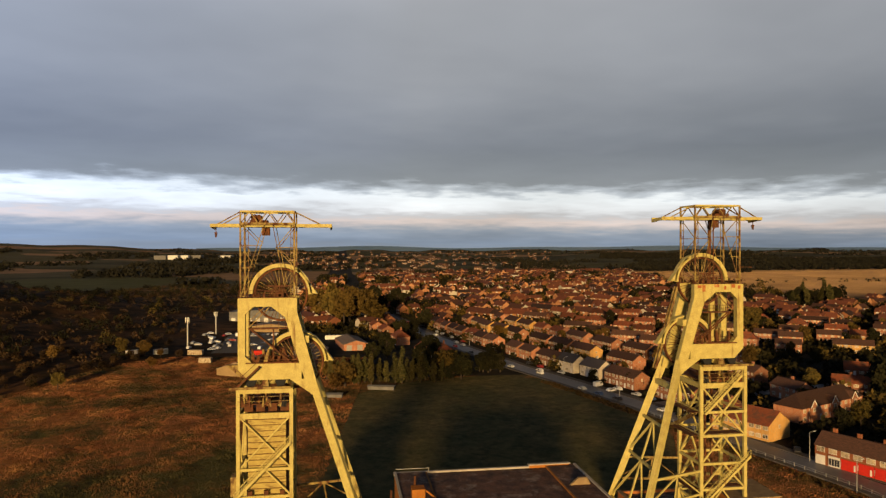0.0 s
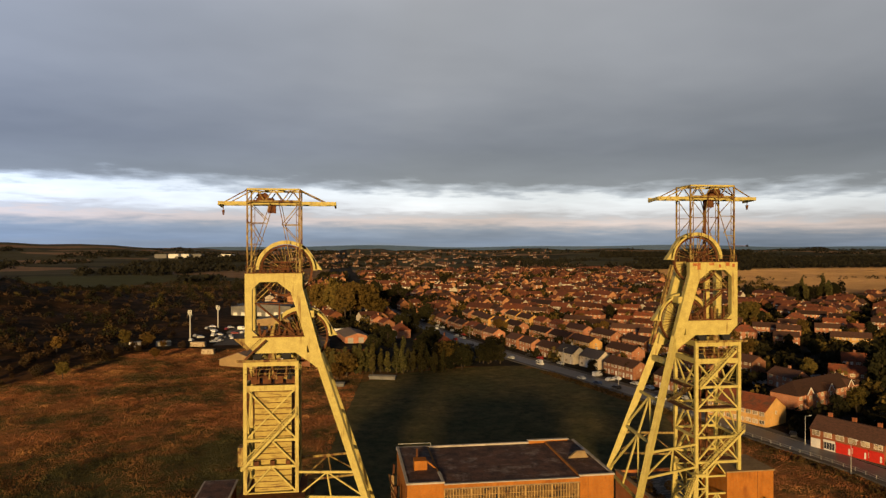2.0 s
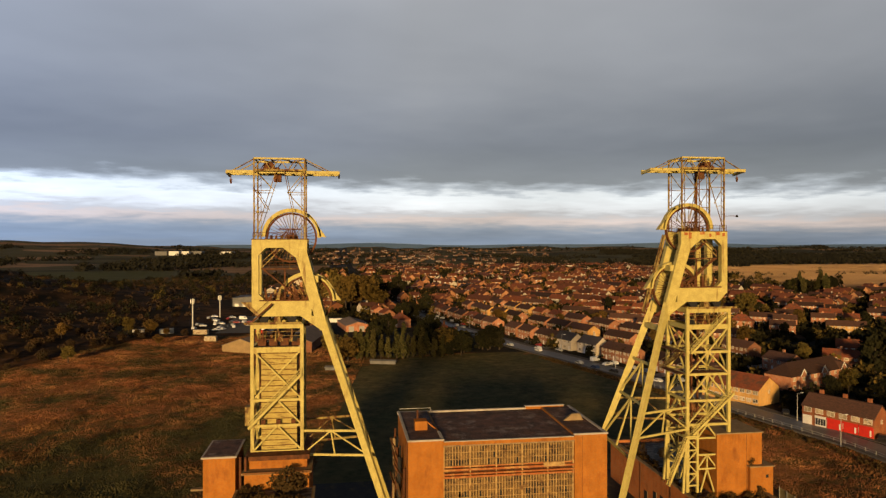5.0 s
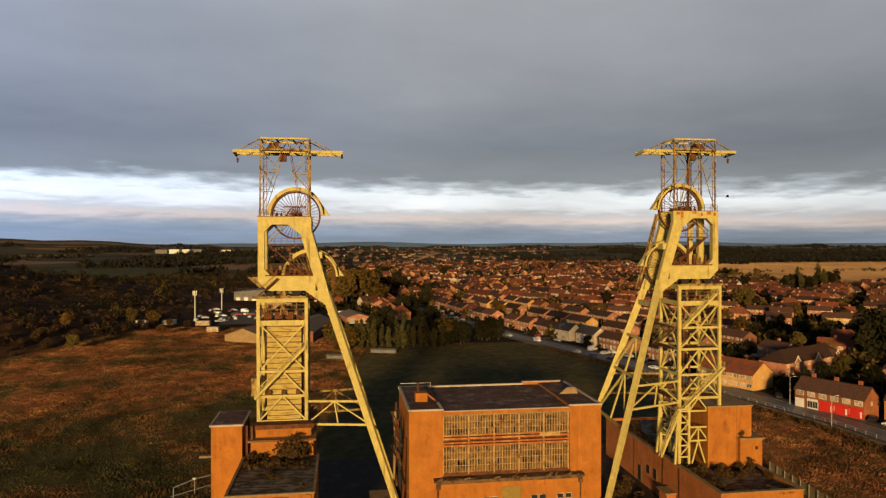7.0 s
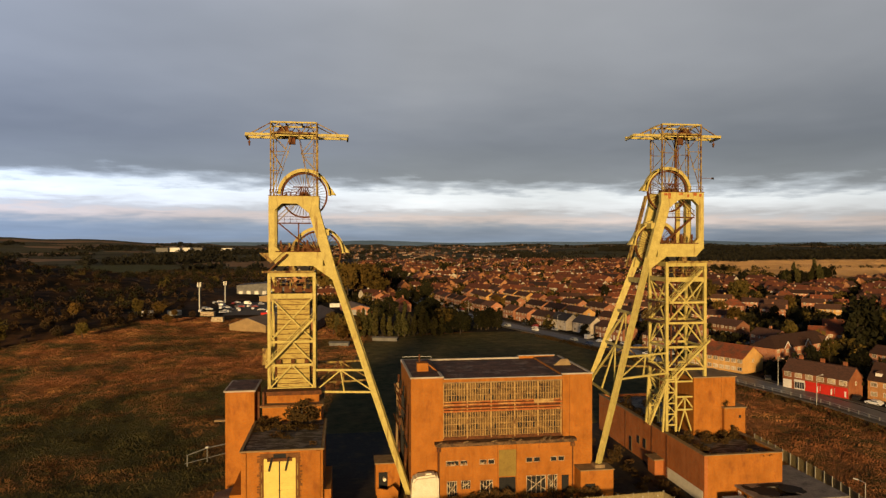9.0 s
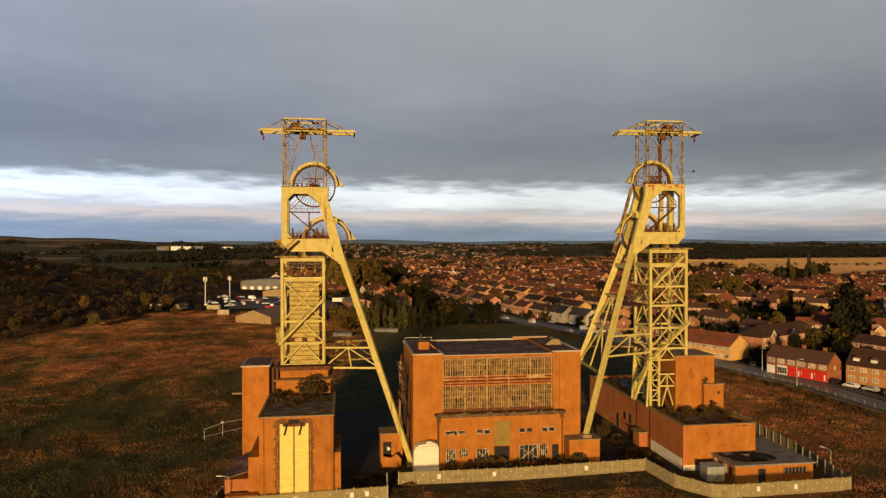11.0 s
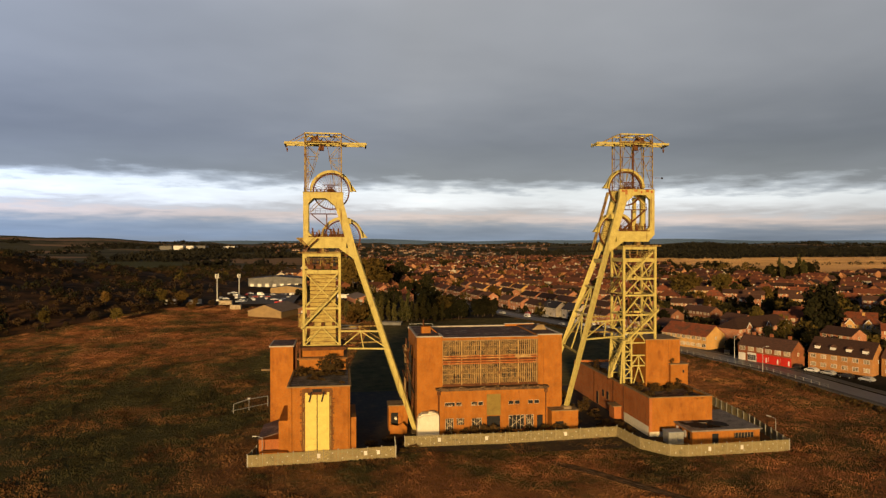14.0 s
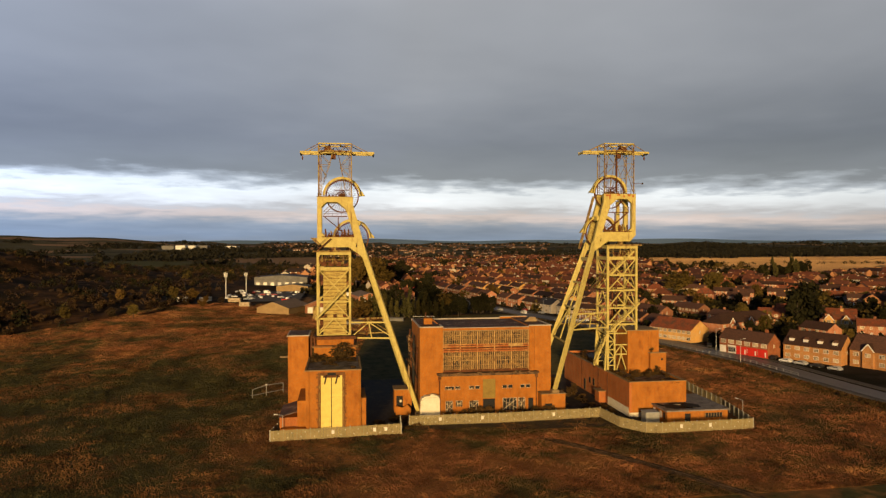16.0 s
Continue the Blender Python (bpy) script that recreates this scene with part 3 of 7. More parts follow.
road = strip("road", ROAD, -4.5, 4.5, 0.10, ASPHALT, "grey asphalt main road with worn surface")
TRACK = list(zip(TRACK_X, TRACK_Y))
strip("track", TRACK, -1.25, 1.25, 0.05, TRACK_EARTH, "dark muddy cart track across the meadow", 2.0)
strip("track", TRACK, 0.15, 0.5, 0.07, RUT_EARTH, "pale worn rut along the cart track", 2.0)
strip("track", TRACK, -0.75, -0.5, 0.065, RUT_EARTH, "pale worn rut along the cart track", 2.0)
pavement_1 = strip("pavement", ROAD, 4.5, 7.5, 0.24, PAVING, "pale concrete pavement behind a low kerb")
pavement_2 = strip("pavement", ROAD, -6.5, -4.5, 0.24, PAVING, "pale concrete pavement behind a low kerb")
yard = strip("yard", [(-12, -13), (-12, 45)], -24, 24.5, 0.06, MUD, "dark cinder yard between the colliery buildings")
yard_2 = strip("yard", [(40, -16), (40, 45)], -27, 6, 0.08, MUD, "dark cinder yard beside the brick annexe")
for (a, b, wd) in (((116, 60), (190, 118), 3), ((96, 140), (250, 178), 3), ((74, 215), (260, 300), 3), ((45, 335), (330, 430), 3), ((15, 560), (-60, 380), 3), ((190, 118), (300, 60), 3)):
    strip("side_street", [a, b], -wd, wd, 0.12, ASPHALT, "narrow grey asphalt side street between houses")

# ---- headframes ----


def headframe(x0, s, dz, near_foot, far_foot, label, clad):
    """u runs from the shaft side to the sloping legs; s turns it round."""
    H = thing("headframe", label, "headframe", "twin headframes")
    YN, YF, YM = 7.0, 12.0, 9.5

    def P(u, y, z):
        return (x0 + s * u, y, z + dz)

    def poly(pts):
        return [(x0 + s * u, z + dz) for u, z in pts]

    def bar(name, a, b, w, h=None, mat=PAINT, parent=H):
        return part(name, beamed(P(*a), P(*b), w, h or w), mat, parent)

    KNEE = (11.3, 0)
    nf, ff = near_foot, far_foot
    for y, foot, nm in ((YN, nf, "near"), (YF, ff, "far")):
        bm = bmesh.new()
        y0, y1 = y - 0.55, y + 0.55
        prism(bm, poly([(0, 44.6), (1.1, 44.6), (1.1, 55.55), (0, 55.55)]), y0, y1)
        prism(bm, poly([(1.1, 54.2), (6.2, 54.2), (6.4, 55.55), (1.1, 55.55)]), y0, y1)
        prism(bm, poly([(1.1, 53.0), (2.3, 54.2), (1.1, 54.2)]), y0, y1)
        prism(bm, poly([(0, 44.6), (1.6, 42.95), (9.6, 42.95), (9.6, 45.45), (1.1, 45.45), (1.1, 46.3), (0, 46.3)]), y0 - 0.003, y1 + 0.003)
        prism(bm, poly([(1.1, 45.45), (2.2, 45.45), (1.1, 46.6)]), y0, y1)
        prism(bm, poly([(6.2, 54.2), (6.4, 55.55), (8.9, 55.55), (8.9, 53.4), (11.75, 42.95), (12.25, 40.9), (11.0, 40.5), (10.3, 42.0), (9.25, 45.45), (7.0, 52.8)]), y0 + 0.003, y1 - 0.003)
        prism(bm, poly([(5.0, 54.2), (7.0, 52.6), (7.2, 54.2)]), y0, y1)
        prism(bm, poly([(7.8, 42.95), (10.6, 42.95), (11.1, 40.6)]), y0, y1)
        part("portal_frame", bm, PAINT, H)
        # sloping leg, tapered towards its foot
        part("sloping_leg", beamed(P(*KNEE, 0)[:1] + (y,) + P(0, 0, 42.6)[2:], (foot[0], foot[1], foot[2]), 0.75, 1.3, 0.72, 0.95), PAINT, H)
        bm = bmesh.new()
        f = Vector(foot)
        box(bm, f.x - 0.9, f.x + 0.9, f.y - 0.9, f.y + 0.9, f.z - 1.6, f.z + 0.12)
        part("foot_block", bm, CONCRETE, H)

    def leg_at(y, foot, z):
        a = Vector(P(11.3, y, 42.6))
        b = Vector(foot)
        t = (a.z - z) / (a.z - b.z)
        return a + (b - a) * t
    # ties between the two sloping legs
    for zt, wd in ((38.3 + dz, 1.6),):
        a, b = leg_at(YN, nf, zt), leg_at(YF, ff, zt)
        part("tie_girder", beamed(a, b, 0.7, 0.9), PAINT, H)
    part("tie_girder", beamed(P(10.2, YN, 49.0), P(10.2, YF, 49.0), 1.0, 1.1), PAINT, H)
    zs = [32.0 + dz, 25.5 + dz, 17.0 + dz]
    for k, zt in enumerate(zs):
        a, b = leg_at(YN, nf, zt), leg_at(YF, ff, zt)
        part("leg_tie", beamed(a, b, 0.35, 0.45), PAINT, H)
        if k < 2:
            c, d = leg_at(YN, nf, zs[k + 1]), leg_at(YF, ff, zs[k + 1])
            m = (a + b) / 2
            part("leg_brace", beamed(m, c, 0.3, 0.3), PAINT, H)
            part("leg_brace", beamed(m, d, 0.3, 0.3), PAINT, H)
            part("leg_brace", beamed(m, (c + d) / 2, 0.28, 0.28), PAINT, H)
    # guide girders from the lattice tower out to the legs
    for y, foot, ly in ((YN, nf, 5.8), (YF, ff, 13.2)):
        z1, z0 = 24.2 + dz, 20.3 + dz
        e1, e0 = leg_at(y, foot, z1), leg_at(y, foot, z0)
        a1, a0 = Vector(P(8.07, ly, 24.2)), Vector(P(8.07, ly, 20.3))
        pm = PAINT if y == YN else PAINT_RUST
        part("strut", beamed(a1, e1, 0.3, 0.36), pm, H)
        part("strut", beamed(a0, e0, 0.3, 0.36), pm, H)
        m1, m0 = (a1 + e1) / 2, (a0 + e0) / 2
        part("strut_post", beamed(m1, m0, 0.22, 0.22), pm, H)
        part("strut_brace", beamed(a0, m1, 0.22, 0.22), pm, H)
        part("strut_brace", beamed(m1, e0, 0.22, 0.22), pm, H)
    # lattice tower over the shaft
    U0, U1, L0, L1 = 0.15, 8.07, 5.8, 13.2
    levels = [41.5, 38.5, 34.0, 30.0, 25.3, 21.0] if not clad else [41.5, 37.6, 29.4, 25.2, 21.0]
    bottom = 9.0 if not clad else 20.7
    for u in (U0, U1):
        for y in (L0, L1):
            part("corner_post", beamed(P(u, y, bottom - (0 if clad else dz)), P(u, y, 41.8), 0.55, 0.55), PAINT, H)
    low = levels
    for z in low:
        hgt = 0.9 if z == levels[0] else (0.85 if z == levels[1] else 0.42)
        for y in (L0, L1):
            bar("rail_girder", (U0, y, z), (U1, y, z), 0.36, hgt)
        for u in (U0, U1):
            bar("side_girder", (u, L0, z), (u, L1, z), 0.36, hgt)
    pairs = list(zip(low[1:-1], low[2:]))
    for k, (za, zb) in enumerate(pairs):
        for y in (L0, L1):
            um = (U0 + U1) / 2
            if clad and k == 0:
                bar("cross_brace", (U0, y, za), (U1, y, zb), 0.24)
                bar("cross_brace", (U1, y + 0.26, za), (U0, y + 0.26, zb), 0.24)
            elif k == 0:
                bar("cross_brace", (U0, y, za), (um, y, zb), 0.26)
                bar("cross_brace", (U1, y, za), (um, y, zb), 0.26)
            else:
                bar("cross_brace", (um, y, za), (U0, y, zb), 0.26)
                bar("cross_brace", (um, y, za), (U1, y, zb), 0.26)
        for u in (U0, U1):
            ym = (L0 + L1) / 2
            a, b = (za, zb) if k == 0 else (zb, za)
            bar("side_brace", (u, L0, a), (u, ym, b), 0.26)
            bar("side_brace", (u, L1, a), (u, ym, b), 0.26)
    # headgear deck between lattice and frame
    for u in (1.6, 3.2, 4.8, 6.4):
        bar("deck_joist", (u, L0, 39.8), (u, L1, 39.8), 0.35, 0.5, RUST)
    part("deck_plate", boxed(*sorted((P(U0 + 0.4, 0, 0)[0], P(U1 - 0.4, 0, 0)[0])), L0 + 0.4, L1 - 0.4, 39.2 + dz, 39.35 + dz), RUST, H)
    for y in (YN, YF):
        part("bearing_pedestal", beamed(P(4.1, y, 41.9), P(4.1, y, 42.96), 1.2, 1.9, 0.8, 1.1), PAINT_RUST, H)
        for u in (1.9, 6.4):
            part("bearing_pedestal", beamed(P(u, y + 0.2, 41.9), P(u, y + 0.2, 42.96), 1.0, 1.2, 1.9, 0.8), BLACK, H)
    bar("deck_beam", (U0 - 1.2, 5.2, 41.95), (U1, 5.2, 41.95), 0.3, 0.35, PAINT_RUST)
    # sheave decks
    for z, ua, ub in ((55.6, 0.2, 6.6), (45.5, 1.5, 9.0)):
        part("deck", boxed(*sorted((P(ua, 0, 0)[0], P(ub, 0, 0)[0])), YN + 0.6, YN + 1.5, z - 0.02 + dz, z + 0.06 + dz), RUST, H)
        part("deck", boxed(*sorted((P(ua, 0, 0)[0], P(ub, 0, 0)[0])), YF - 1.5, YF - 0.6, z - 0.02 + dz, z + 0.06 + dz), RUST, H)
        for y in (YN - 0.5, YF + 0.5):
            for k in range(6):
                u = ua + (ub - ua) * k / 5
                bar("rail_post", (u, y, z), (u, y, z + 1.1), 0.07, None, RUST)
            for hz in (0.55, 1.1):
                bar("handrail", (ua, y, z + hz), (ub, y, z + hz), 0.06, None, RUST)
    # rust-bitten head plate, landing wing and stair at the shaft corner
    for ua, ub, za, zb in (() if clad else ((0.5, 1.0, 54.7, 55.3), (1.5, 2.2, 54.9, 55.5), (3.1, 3.5, 54.6, 55.2), (4.4, 5.3, 55.0, 55.5), (6.9, 7.5, 54.3, 55.4), (7.6, 8.3, 54.9, 55.4))):
        part("rust_patch", boxed(*sorted((P(ua, 0, 0)[0], P(ub, 0, 0)[0])), YN - 0.556, YN - 0.55, za + dz, zb + dz), PANEL_RED, H)
    for y in (YN, YF):
        part("head_walkway", boxed(*sorted((P(-0.1, 0, 0)[0], P(9.0, 0, 0)[0])), y - 0.62, y + 0.62, 55.555 + dz, 55.64 + dz), RUST, H)
    if clad:
        part("landing_wing", prism(bmesh.new(), poly([(-1.7, 45.3), (0.2, 45.3), (0.9, 43.6), (0.4, 43.4)]), YN - 0.5, YN + 0.4), PAINT_RUST, H)
        for y in (YN - 1.5, YN - 0.75):
            bar("stair_string", (3.3, y, 45.1), (0.1, y, 42.1), 0.1, 0.26, RUST)
            bar("stair_rail", (3.3, y, 46.1), (0.1, y, 43.1), 0.05, None, RUST)
    gr = random.Random(17)
    for k in range(15):
        u = gr.uniform(0.7, 7.3)
        y = gr.uniform(L0 + 0.1, L0 + 1.2)
        part("sheave_gear", beamed(P(u, y, 38.9), P(u + gr.uniform(-0.4, 0.4), y, gr.uniform(39.6, 41.0)), gr.uniform(0.2, 0.9), gr.uniform(0.2, 0.6), gr.uniform(0.15, 0.7), 0.2), gr.choice((RUST, PAINT_RUST, BLACK)), H)
    for z in (39.9, 40.6):
        bar("handrail", (U0, L0 - 0.35, z), (U1, L0 - 0.35, z), 0.07, None, PAINT_RUST)
    bar("rust_beam", (1.2, 6.36, 45.56), (9.0, 6.36, 45.56), 0.12, 0.2, RUST)
    # inspection deck and stays inside the portal
    part("inspection_deck", boxed(*sorted((P(1.4, 0, 0)[0], P(7.4, 0, 0)[0])), YN + 0.4, YN + 1.4, 50.6 + dz, 50.8 + dz), RUST, H)
    for hz in (0.6, 1.1):
        bar("handrail", (1.5, YN + 0.4, 50.8 + hz), (7.4, YN + 0.4, 50.8 + hz), 0.06, None, RUST)
    for k in range(6):
        bar("rail_post", (1.6 + k * 1.1, YN + 0.4, 50.8), (1.6 + k * 1.1, YN + 0.4, 51.9), 0.06, None, RUST)
    bar("stair_string", (1.8, YN + 0.5, 50.6), (7.6, YN + 0.5, 45.7), 0.1, 0.22, RUST)
    bar("stair_string", (1.8, YN + 1.2, 50.6), (7.6, YN + 1.2, 45.7), 0.1, 0.22, RUST)
    bar("knee_brace", (1.6, YN + 0.2, 51.0), (4.6, YN + 0.2, 54.0), 0.16, None, PAINT_RUST)
    bar("knee_brace", (1.6, YN + 0.2, 51.9), (4.0, YN + 0.2, 54.2), 0.12, None, PAINT_RUST)
    bar("drop_pipe", (5.2, YN + 0.9, 45.5), (5.2, YN + 0.9, 50.6), 0.22, None, RUST)
    if not clad:
        bar("far_column", (3.0, YF - 0.6, 45.5), (3.0, YF - 0.6, 53.9), 0.9, 0.5, PAINT)
    # sheave wheels with their guards
    for uc, zc in ((6.2, 55.9), (8.7, 45.2)):
        W = part("sheave_wheel", cyl(bmesh.new(), P(uc, YM - 0.55, zc), P(uc, YM + 0.55, zc), 0.5, 14), RUST, H)
        bm = bmesh.new()
        n = 48
        prof = ((3.9, -0.22), (4.2, -0.3), (4.05, -0.08), (4.05, 0.08), (4.2, 0.3), (3.9, 0.22))
        ring = []
        for i in range(n):
            a = 2 * math.pi * i / n
            ring.append([bm.verts.new(P(uc + r * math.cos(a), YM + q, zc + r * math.sin(a))) for r, q in prof])
        for i in range(n):
            for k in range(len(prof)):
                bm.faces.new((ring[i][k], ring[i][(k + 1) % 6], ring[(i + 1) % n][(k + 1) % 6], ring[(i + 1) % n][k]))
        part("rim", bm, RUST, W)
        for i in range(40):
            a = 2 * math.pi * (i + 0.5) / 40
            q = 0.4 if i % 2 else -0.4
            part("spoke", beamed(P(uc + 0.45 * math.cos(a), YM + q, zc + 0.45 * math.sin(a)), P(uc + 3.95 * math.cos(a), YM + q * 0.3, zc + 3.95 * math.sin(a)), 0.085, 0.085), PAINT_RUST if i % 3 else RUST, W)
        part("axle", cyl(bmesh.new(), P(uc, YN + 0.6, zc), P(uc, YF - 0.6, zc), 0.22, 10), RUST, W)
        for y in (YN + 0.9, YF - 0.9):
            part("bearing_block", boxed(*sorted((P(uc - 0.7, 0, 0)[0], P(uc + 0.7, 0, 0)[0])), y - 0.3, y + 0.3, zc - 0.45 + dz, zc + 0.4 + dz), RUST, H)
        bm = bmesh.new()
        m = 22
        arc = []
        for i in range(m + 1):
            a = math.radians(178 - 178 * i / m)
            row = []
            for r, q in ((4.3, -0.6), (4.9, -0.6), (4.9, 0.6), (4.3, 0.6)):
                rr = r
                row.append(bm.verts.new(P(uc + rr * math.cos(a), YM + q, zc + rr * math.sin(a))))
            arc.append(row)
        for i in range(m):
            for k in range(4):
                bm.faces.new((arc[i][k], arc[i][(k + 1) % 4], arc[i + 1][(k + 1) % 4], arc[i + 1][k]))
        bm.faces.new(arc[0])
        bm.faces.new(arc[-1])
        part("wheel_guard", bm, PAINT, H)
        fin = [(uc + 4.65 * math.cos(math.radians(a)), zc + 4.65 * math.sin(math.radians(a))) for a in (62, 48, 36, 24, 12, 2)] + [(uc + 5.75, zc + 0.05), (uc + 2.9, zc + 4.0)]
        for q in (-0.6, 0.56):
            part("guard_fin", prism(bmesh.new(), poly(fin), YM + q, YM + q + 0.04), PAINT, H)
        part("fin_edge", beamed(P(uc + 2.9, YM, zc + 4.0), P(uc + 5.75, YM, zc + 0.05), 1.2, 0.06), PAINT, H)
    # hanging rope channel between the legs
    for q in (() if clad else (-0.4, 0.4)):
        bar("rope_guide", (10.6, YM + q, 55.0), (14.6, YM + q, 41.0), 0.22, 0.4, PAINT_RUST)
    for k in range(0 if clad else 5):
        bar("guide_rung", (11.0 + k * 0.8, YM - 0.5, 53.6 - k * 2.8), (11.0 + k * 0.8, YM + 0.5, 53.6 - k * 2.8), 0.2, None, PAINT_RUST)
    # rusty winding gear left on the decks
    cr = random.Random(4 if clad else 6)
    for k in range(16):
        u = 1.8 + k * 0.45
        hgt = cr.uniform(0.5, 2.2)
        y = cr.choice((YN + 0.9, YN + 1.5, YF - 1.8))
        part("rusty_gear", beamed(P(u, y, 45.5), P(u + cr.uniform(-0.5, 0.5), y, 45.5 + hgt), cr.uniform(0.2, 0.8), cr.uniform(0.3, 0.7), cr.uniform(0.1, 0.5), 0.3), cr.choice((RUST, RUST, PAINT_RUST)), H)
    for k in range(5):
        u = 4.4 + k * 0.75
        part("bearing_frame", beamed(P(u, YN + 1.0, 55.6), P(6.2 + (u - 5.9) * 0.3, YN + 1.0, 57.4), 0.14, 0.14), RUST, H)
    bar("bearing_beam", (4.2, YN + 0.95, 57.3), (8.0, YN + 0.95, 57.3), 0.14, 0.2, RUST)
    for k in range(7):
        u = 2.2 + k * 0.8
        y = cr.choice((YN + 0.9, YF - 0.9))
        part("rusty_gear", beamed(P(u, y, 55.6), P(u, y, 55.6 + cr.uniform(0.3, 1.0)), cr.uniform(0.25, 0.6), 0.4, 0.2, 0.2), RUST, H)
    # gantry crane on the top deck
    for u in (0.35, 8.5):
        for y in (YN, YF):
            bar("gantry_post", (u, y, 55.5), (u, y, 69.0), 0.24, None, PAINT_RUST)
            bar("post_lacing", (u + 0.55 * (1 if u < 1 else -1), y, 55.5), (u + 0.55 * (1 if u < 1 else -1), y, 66.8), 0.09, None, PAINT_RUST)
            for k in range(9):
                bar("lacing_bar", (u, y, 56.0 + 1.2 * k), (u + 0.55 * (1 if u < 1 else -1), y, 56.6 + 1.2 * k), 0.07, None, PAINT_RUST)
    for y in (YN, YF):
        for z, w in ((68.9, 0.28), (67.0, 0.34)):
            bar("truss_chord", (0.35, y, z), (8.5, y, z), w, None, PAINT if z > 68 else PAINT_RUST)
        for k in range(6):
            ua, ub = 0.35 + k * 1.358, 0.35 + (k + 1) * 1.358
            za, zb = (67.0, 68.9) if k % 2 == 0 else (68.9, 67.0)
            bar("truss_brace", (ua, y, za), (ub, y, zb), 0.15, None, PAINT_RUST)
        for (ua, za, ub, zb) in ((0.35, 55.6, 3.9, 66.9), (3.2, 64.0, 0.35, 67.0), (2.3, 60.6, 0.35, 64.0), (8.5, 66.8, 5.7, 63.3), (5.7, 63.3, 8.5, 63.3), (5.7, 63.3, 8.5, 60.2), (0.35, 63.6, 3.0, 63.6), (0.35, 60.2, 2.0, 60.2), (5.2, 66.9, 7.0, 57.5)):
            bar("thin_stay", (ua, y, za), (ub, y, zb), 0.11, None, PAINT_RUST)
    for u in (0.35, 3.0, 5.8, 8.5):
        for z in (68.9, 67.0):
            bar("cross_tie", (u, YN, z), (u, YF, z), 0.22, None, PAINT)
    for k in range(4):
        ua, ub = (0.35 + k * 2.04, 0.35 + (k + 1) * 2.04)
        ya, yb = (YN, YF) if k % 2 == 0 else (YF, YN)
        bar("top_brace", (ua, ya, 68.9), (ub, yb, 68.9), 0.14, None, PAINT_RUST)
    for y in (YN + 0.6, YF - 0.6):
        bar("runway_beam", (-4.2, y, 66.75), (14.2, y, 66.75), 0.28, 0.48, PAINT)
        bar("end_stay", (0.35, y, 68.9), (-3.2, y, 66.9), 0.16, None, PAINT_RUST)
        bar("end_stay", (8.5, y, 68.9), (12.6, y, 66.9), 0.16, None, PAINT_RUST)
    bar("end_tie", (-4.1, YN + 0.6, 66.7), (-4.1, YF - 0.6, 66.4), 0.3, 0.5, PAINT)
    bar("end_tie", (14.1, YN + 0.6, 66.7), (14.1, YF - 0.6, 66.4), 0.3, 0.5, PAINT)
    crab = part("crane_crab", boxed(*sorted((P(1.6, 0, 0)[0], P(4.2, 0, 0)[0])), YM - 1.4, YM + 1.4, 66.9 + dz, 67.6 + dz), RUST, H)
    part("winch_drum", cyl(bmesh.new(), P(2.9, YM - 1.1, 68.0), P(2.9, YM + 1.1, 68.0), 0.45, 12), RUST, crab)
    part("motor", boxed(*sorted((P(1.7, 0, 0)[0], P(2.5, 0, 0)[0])), YM - 0.5, YM + 0.7, 67.6 + dz, 68.4 + dz), RUST, crab)
    part("cage", boxed(*sorted((P(3.4, 0, 0)[0], P(4.6, 0, 0)[0])), YM - 1.2, YM - 0.2, 65.2 + dz, 66.9 + dz), RUST, crab)
    hook = part("hook_block", beamed(P(-3.7, YM, 66.3), P(-3.7, YM, 65.6), 0.1, 0.1), RUST, H)
    part("hook", beamed(P(-3.7, YM, 65.7), P(-3.7, YM, 64.9), 0.42, 0.35, 0.18, 0.2), RUST, hook)
    # ladder tower and stair flights on the lattice
    bar("ladder_rail", (0.35 if clad else 4.9, YN + 0.5, 55.6), (0.35 if clad else 4.9, YN + 0.5, 67), 0.14, None, RUST)
    if not clad:
        bar("ladder_frame", (3.4, YF - 0.6, 55.6), (3.4, YF - 0.6, 67), 0.5, 0.3, RUST)
        bar("lamp_arm", (0.3, YN, 58.4), (-2.0, YN - 0.3, 58.4), 0.08, None, RUST)
        part("lamp_bowl", cyl(bmesh.new(), P(-2.0, YN - 0.3, 58.2), P(-2.0, YN - 0.3, 58.6), 0.3, 8, 0.12), BLACK, H)
    flights = [((7.8, 33.9), (1.2, 40.3)), ((7.4, 19.4), (-0.4, 26.6)), ((12.0, 10.6), (8.2, 19.2))] if not clad else [((-0.4, 25.0), (8.0, 33.6))]
    for (ua, za), (ub, zb) in flights:
        for y in (L0 - 0.2, L0 - 1.0):
            bar("stair_string", (ua, y, za), (ub, y, zb), 0.1, 0.38, PAINT)
            bar("stair_rail", (ua, y, za + 1.05), (ub, y, zb + 1.05), 0.07, None, PAINT)
            bar("stair_rail", (ua, y, za + 0.55), (ub, y, zb + 0.55), 0.05, None, PAINT)
        nst = int(abs(zb - za) / 0.36)
        for k in range(nst):
            f = (k + 0.5) / nst
            u, z = ua + (ub - ua) * f, za + (zb - za) * f
            part("tread", boxed(*sorted((P(u - 0.15, 0, 0)[0], P(u + 0.15, 0, 0)[0])), L0 - 1.0, L0 - 0.2, z + dz, z + dz + 0.05), RUST, H)
        for k in range(5):
            f = k / 4
            u, z = ua + (ub - ua) * f, za + (zb - za) * f
            bar("rail_post", (u, L0 - 1.0, z), (u, L0 - 1.0, z + 1.05), 0.06, None, PAINT)
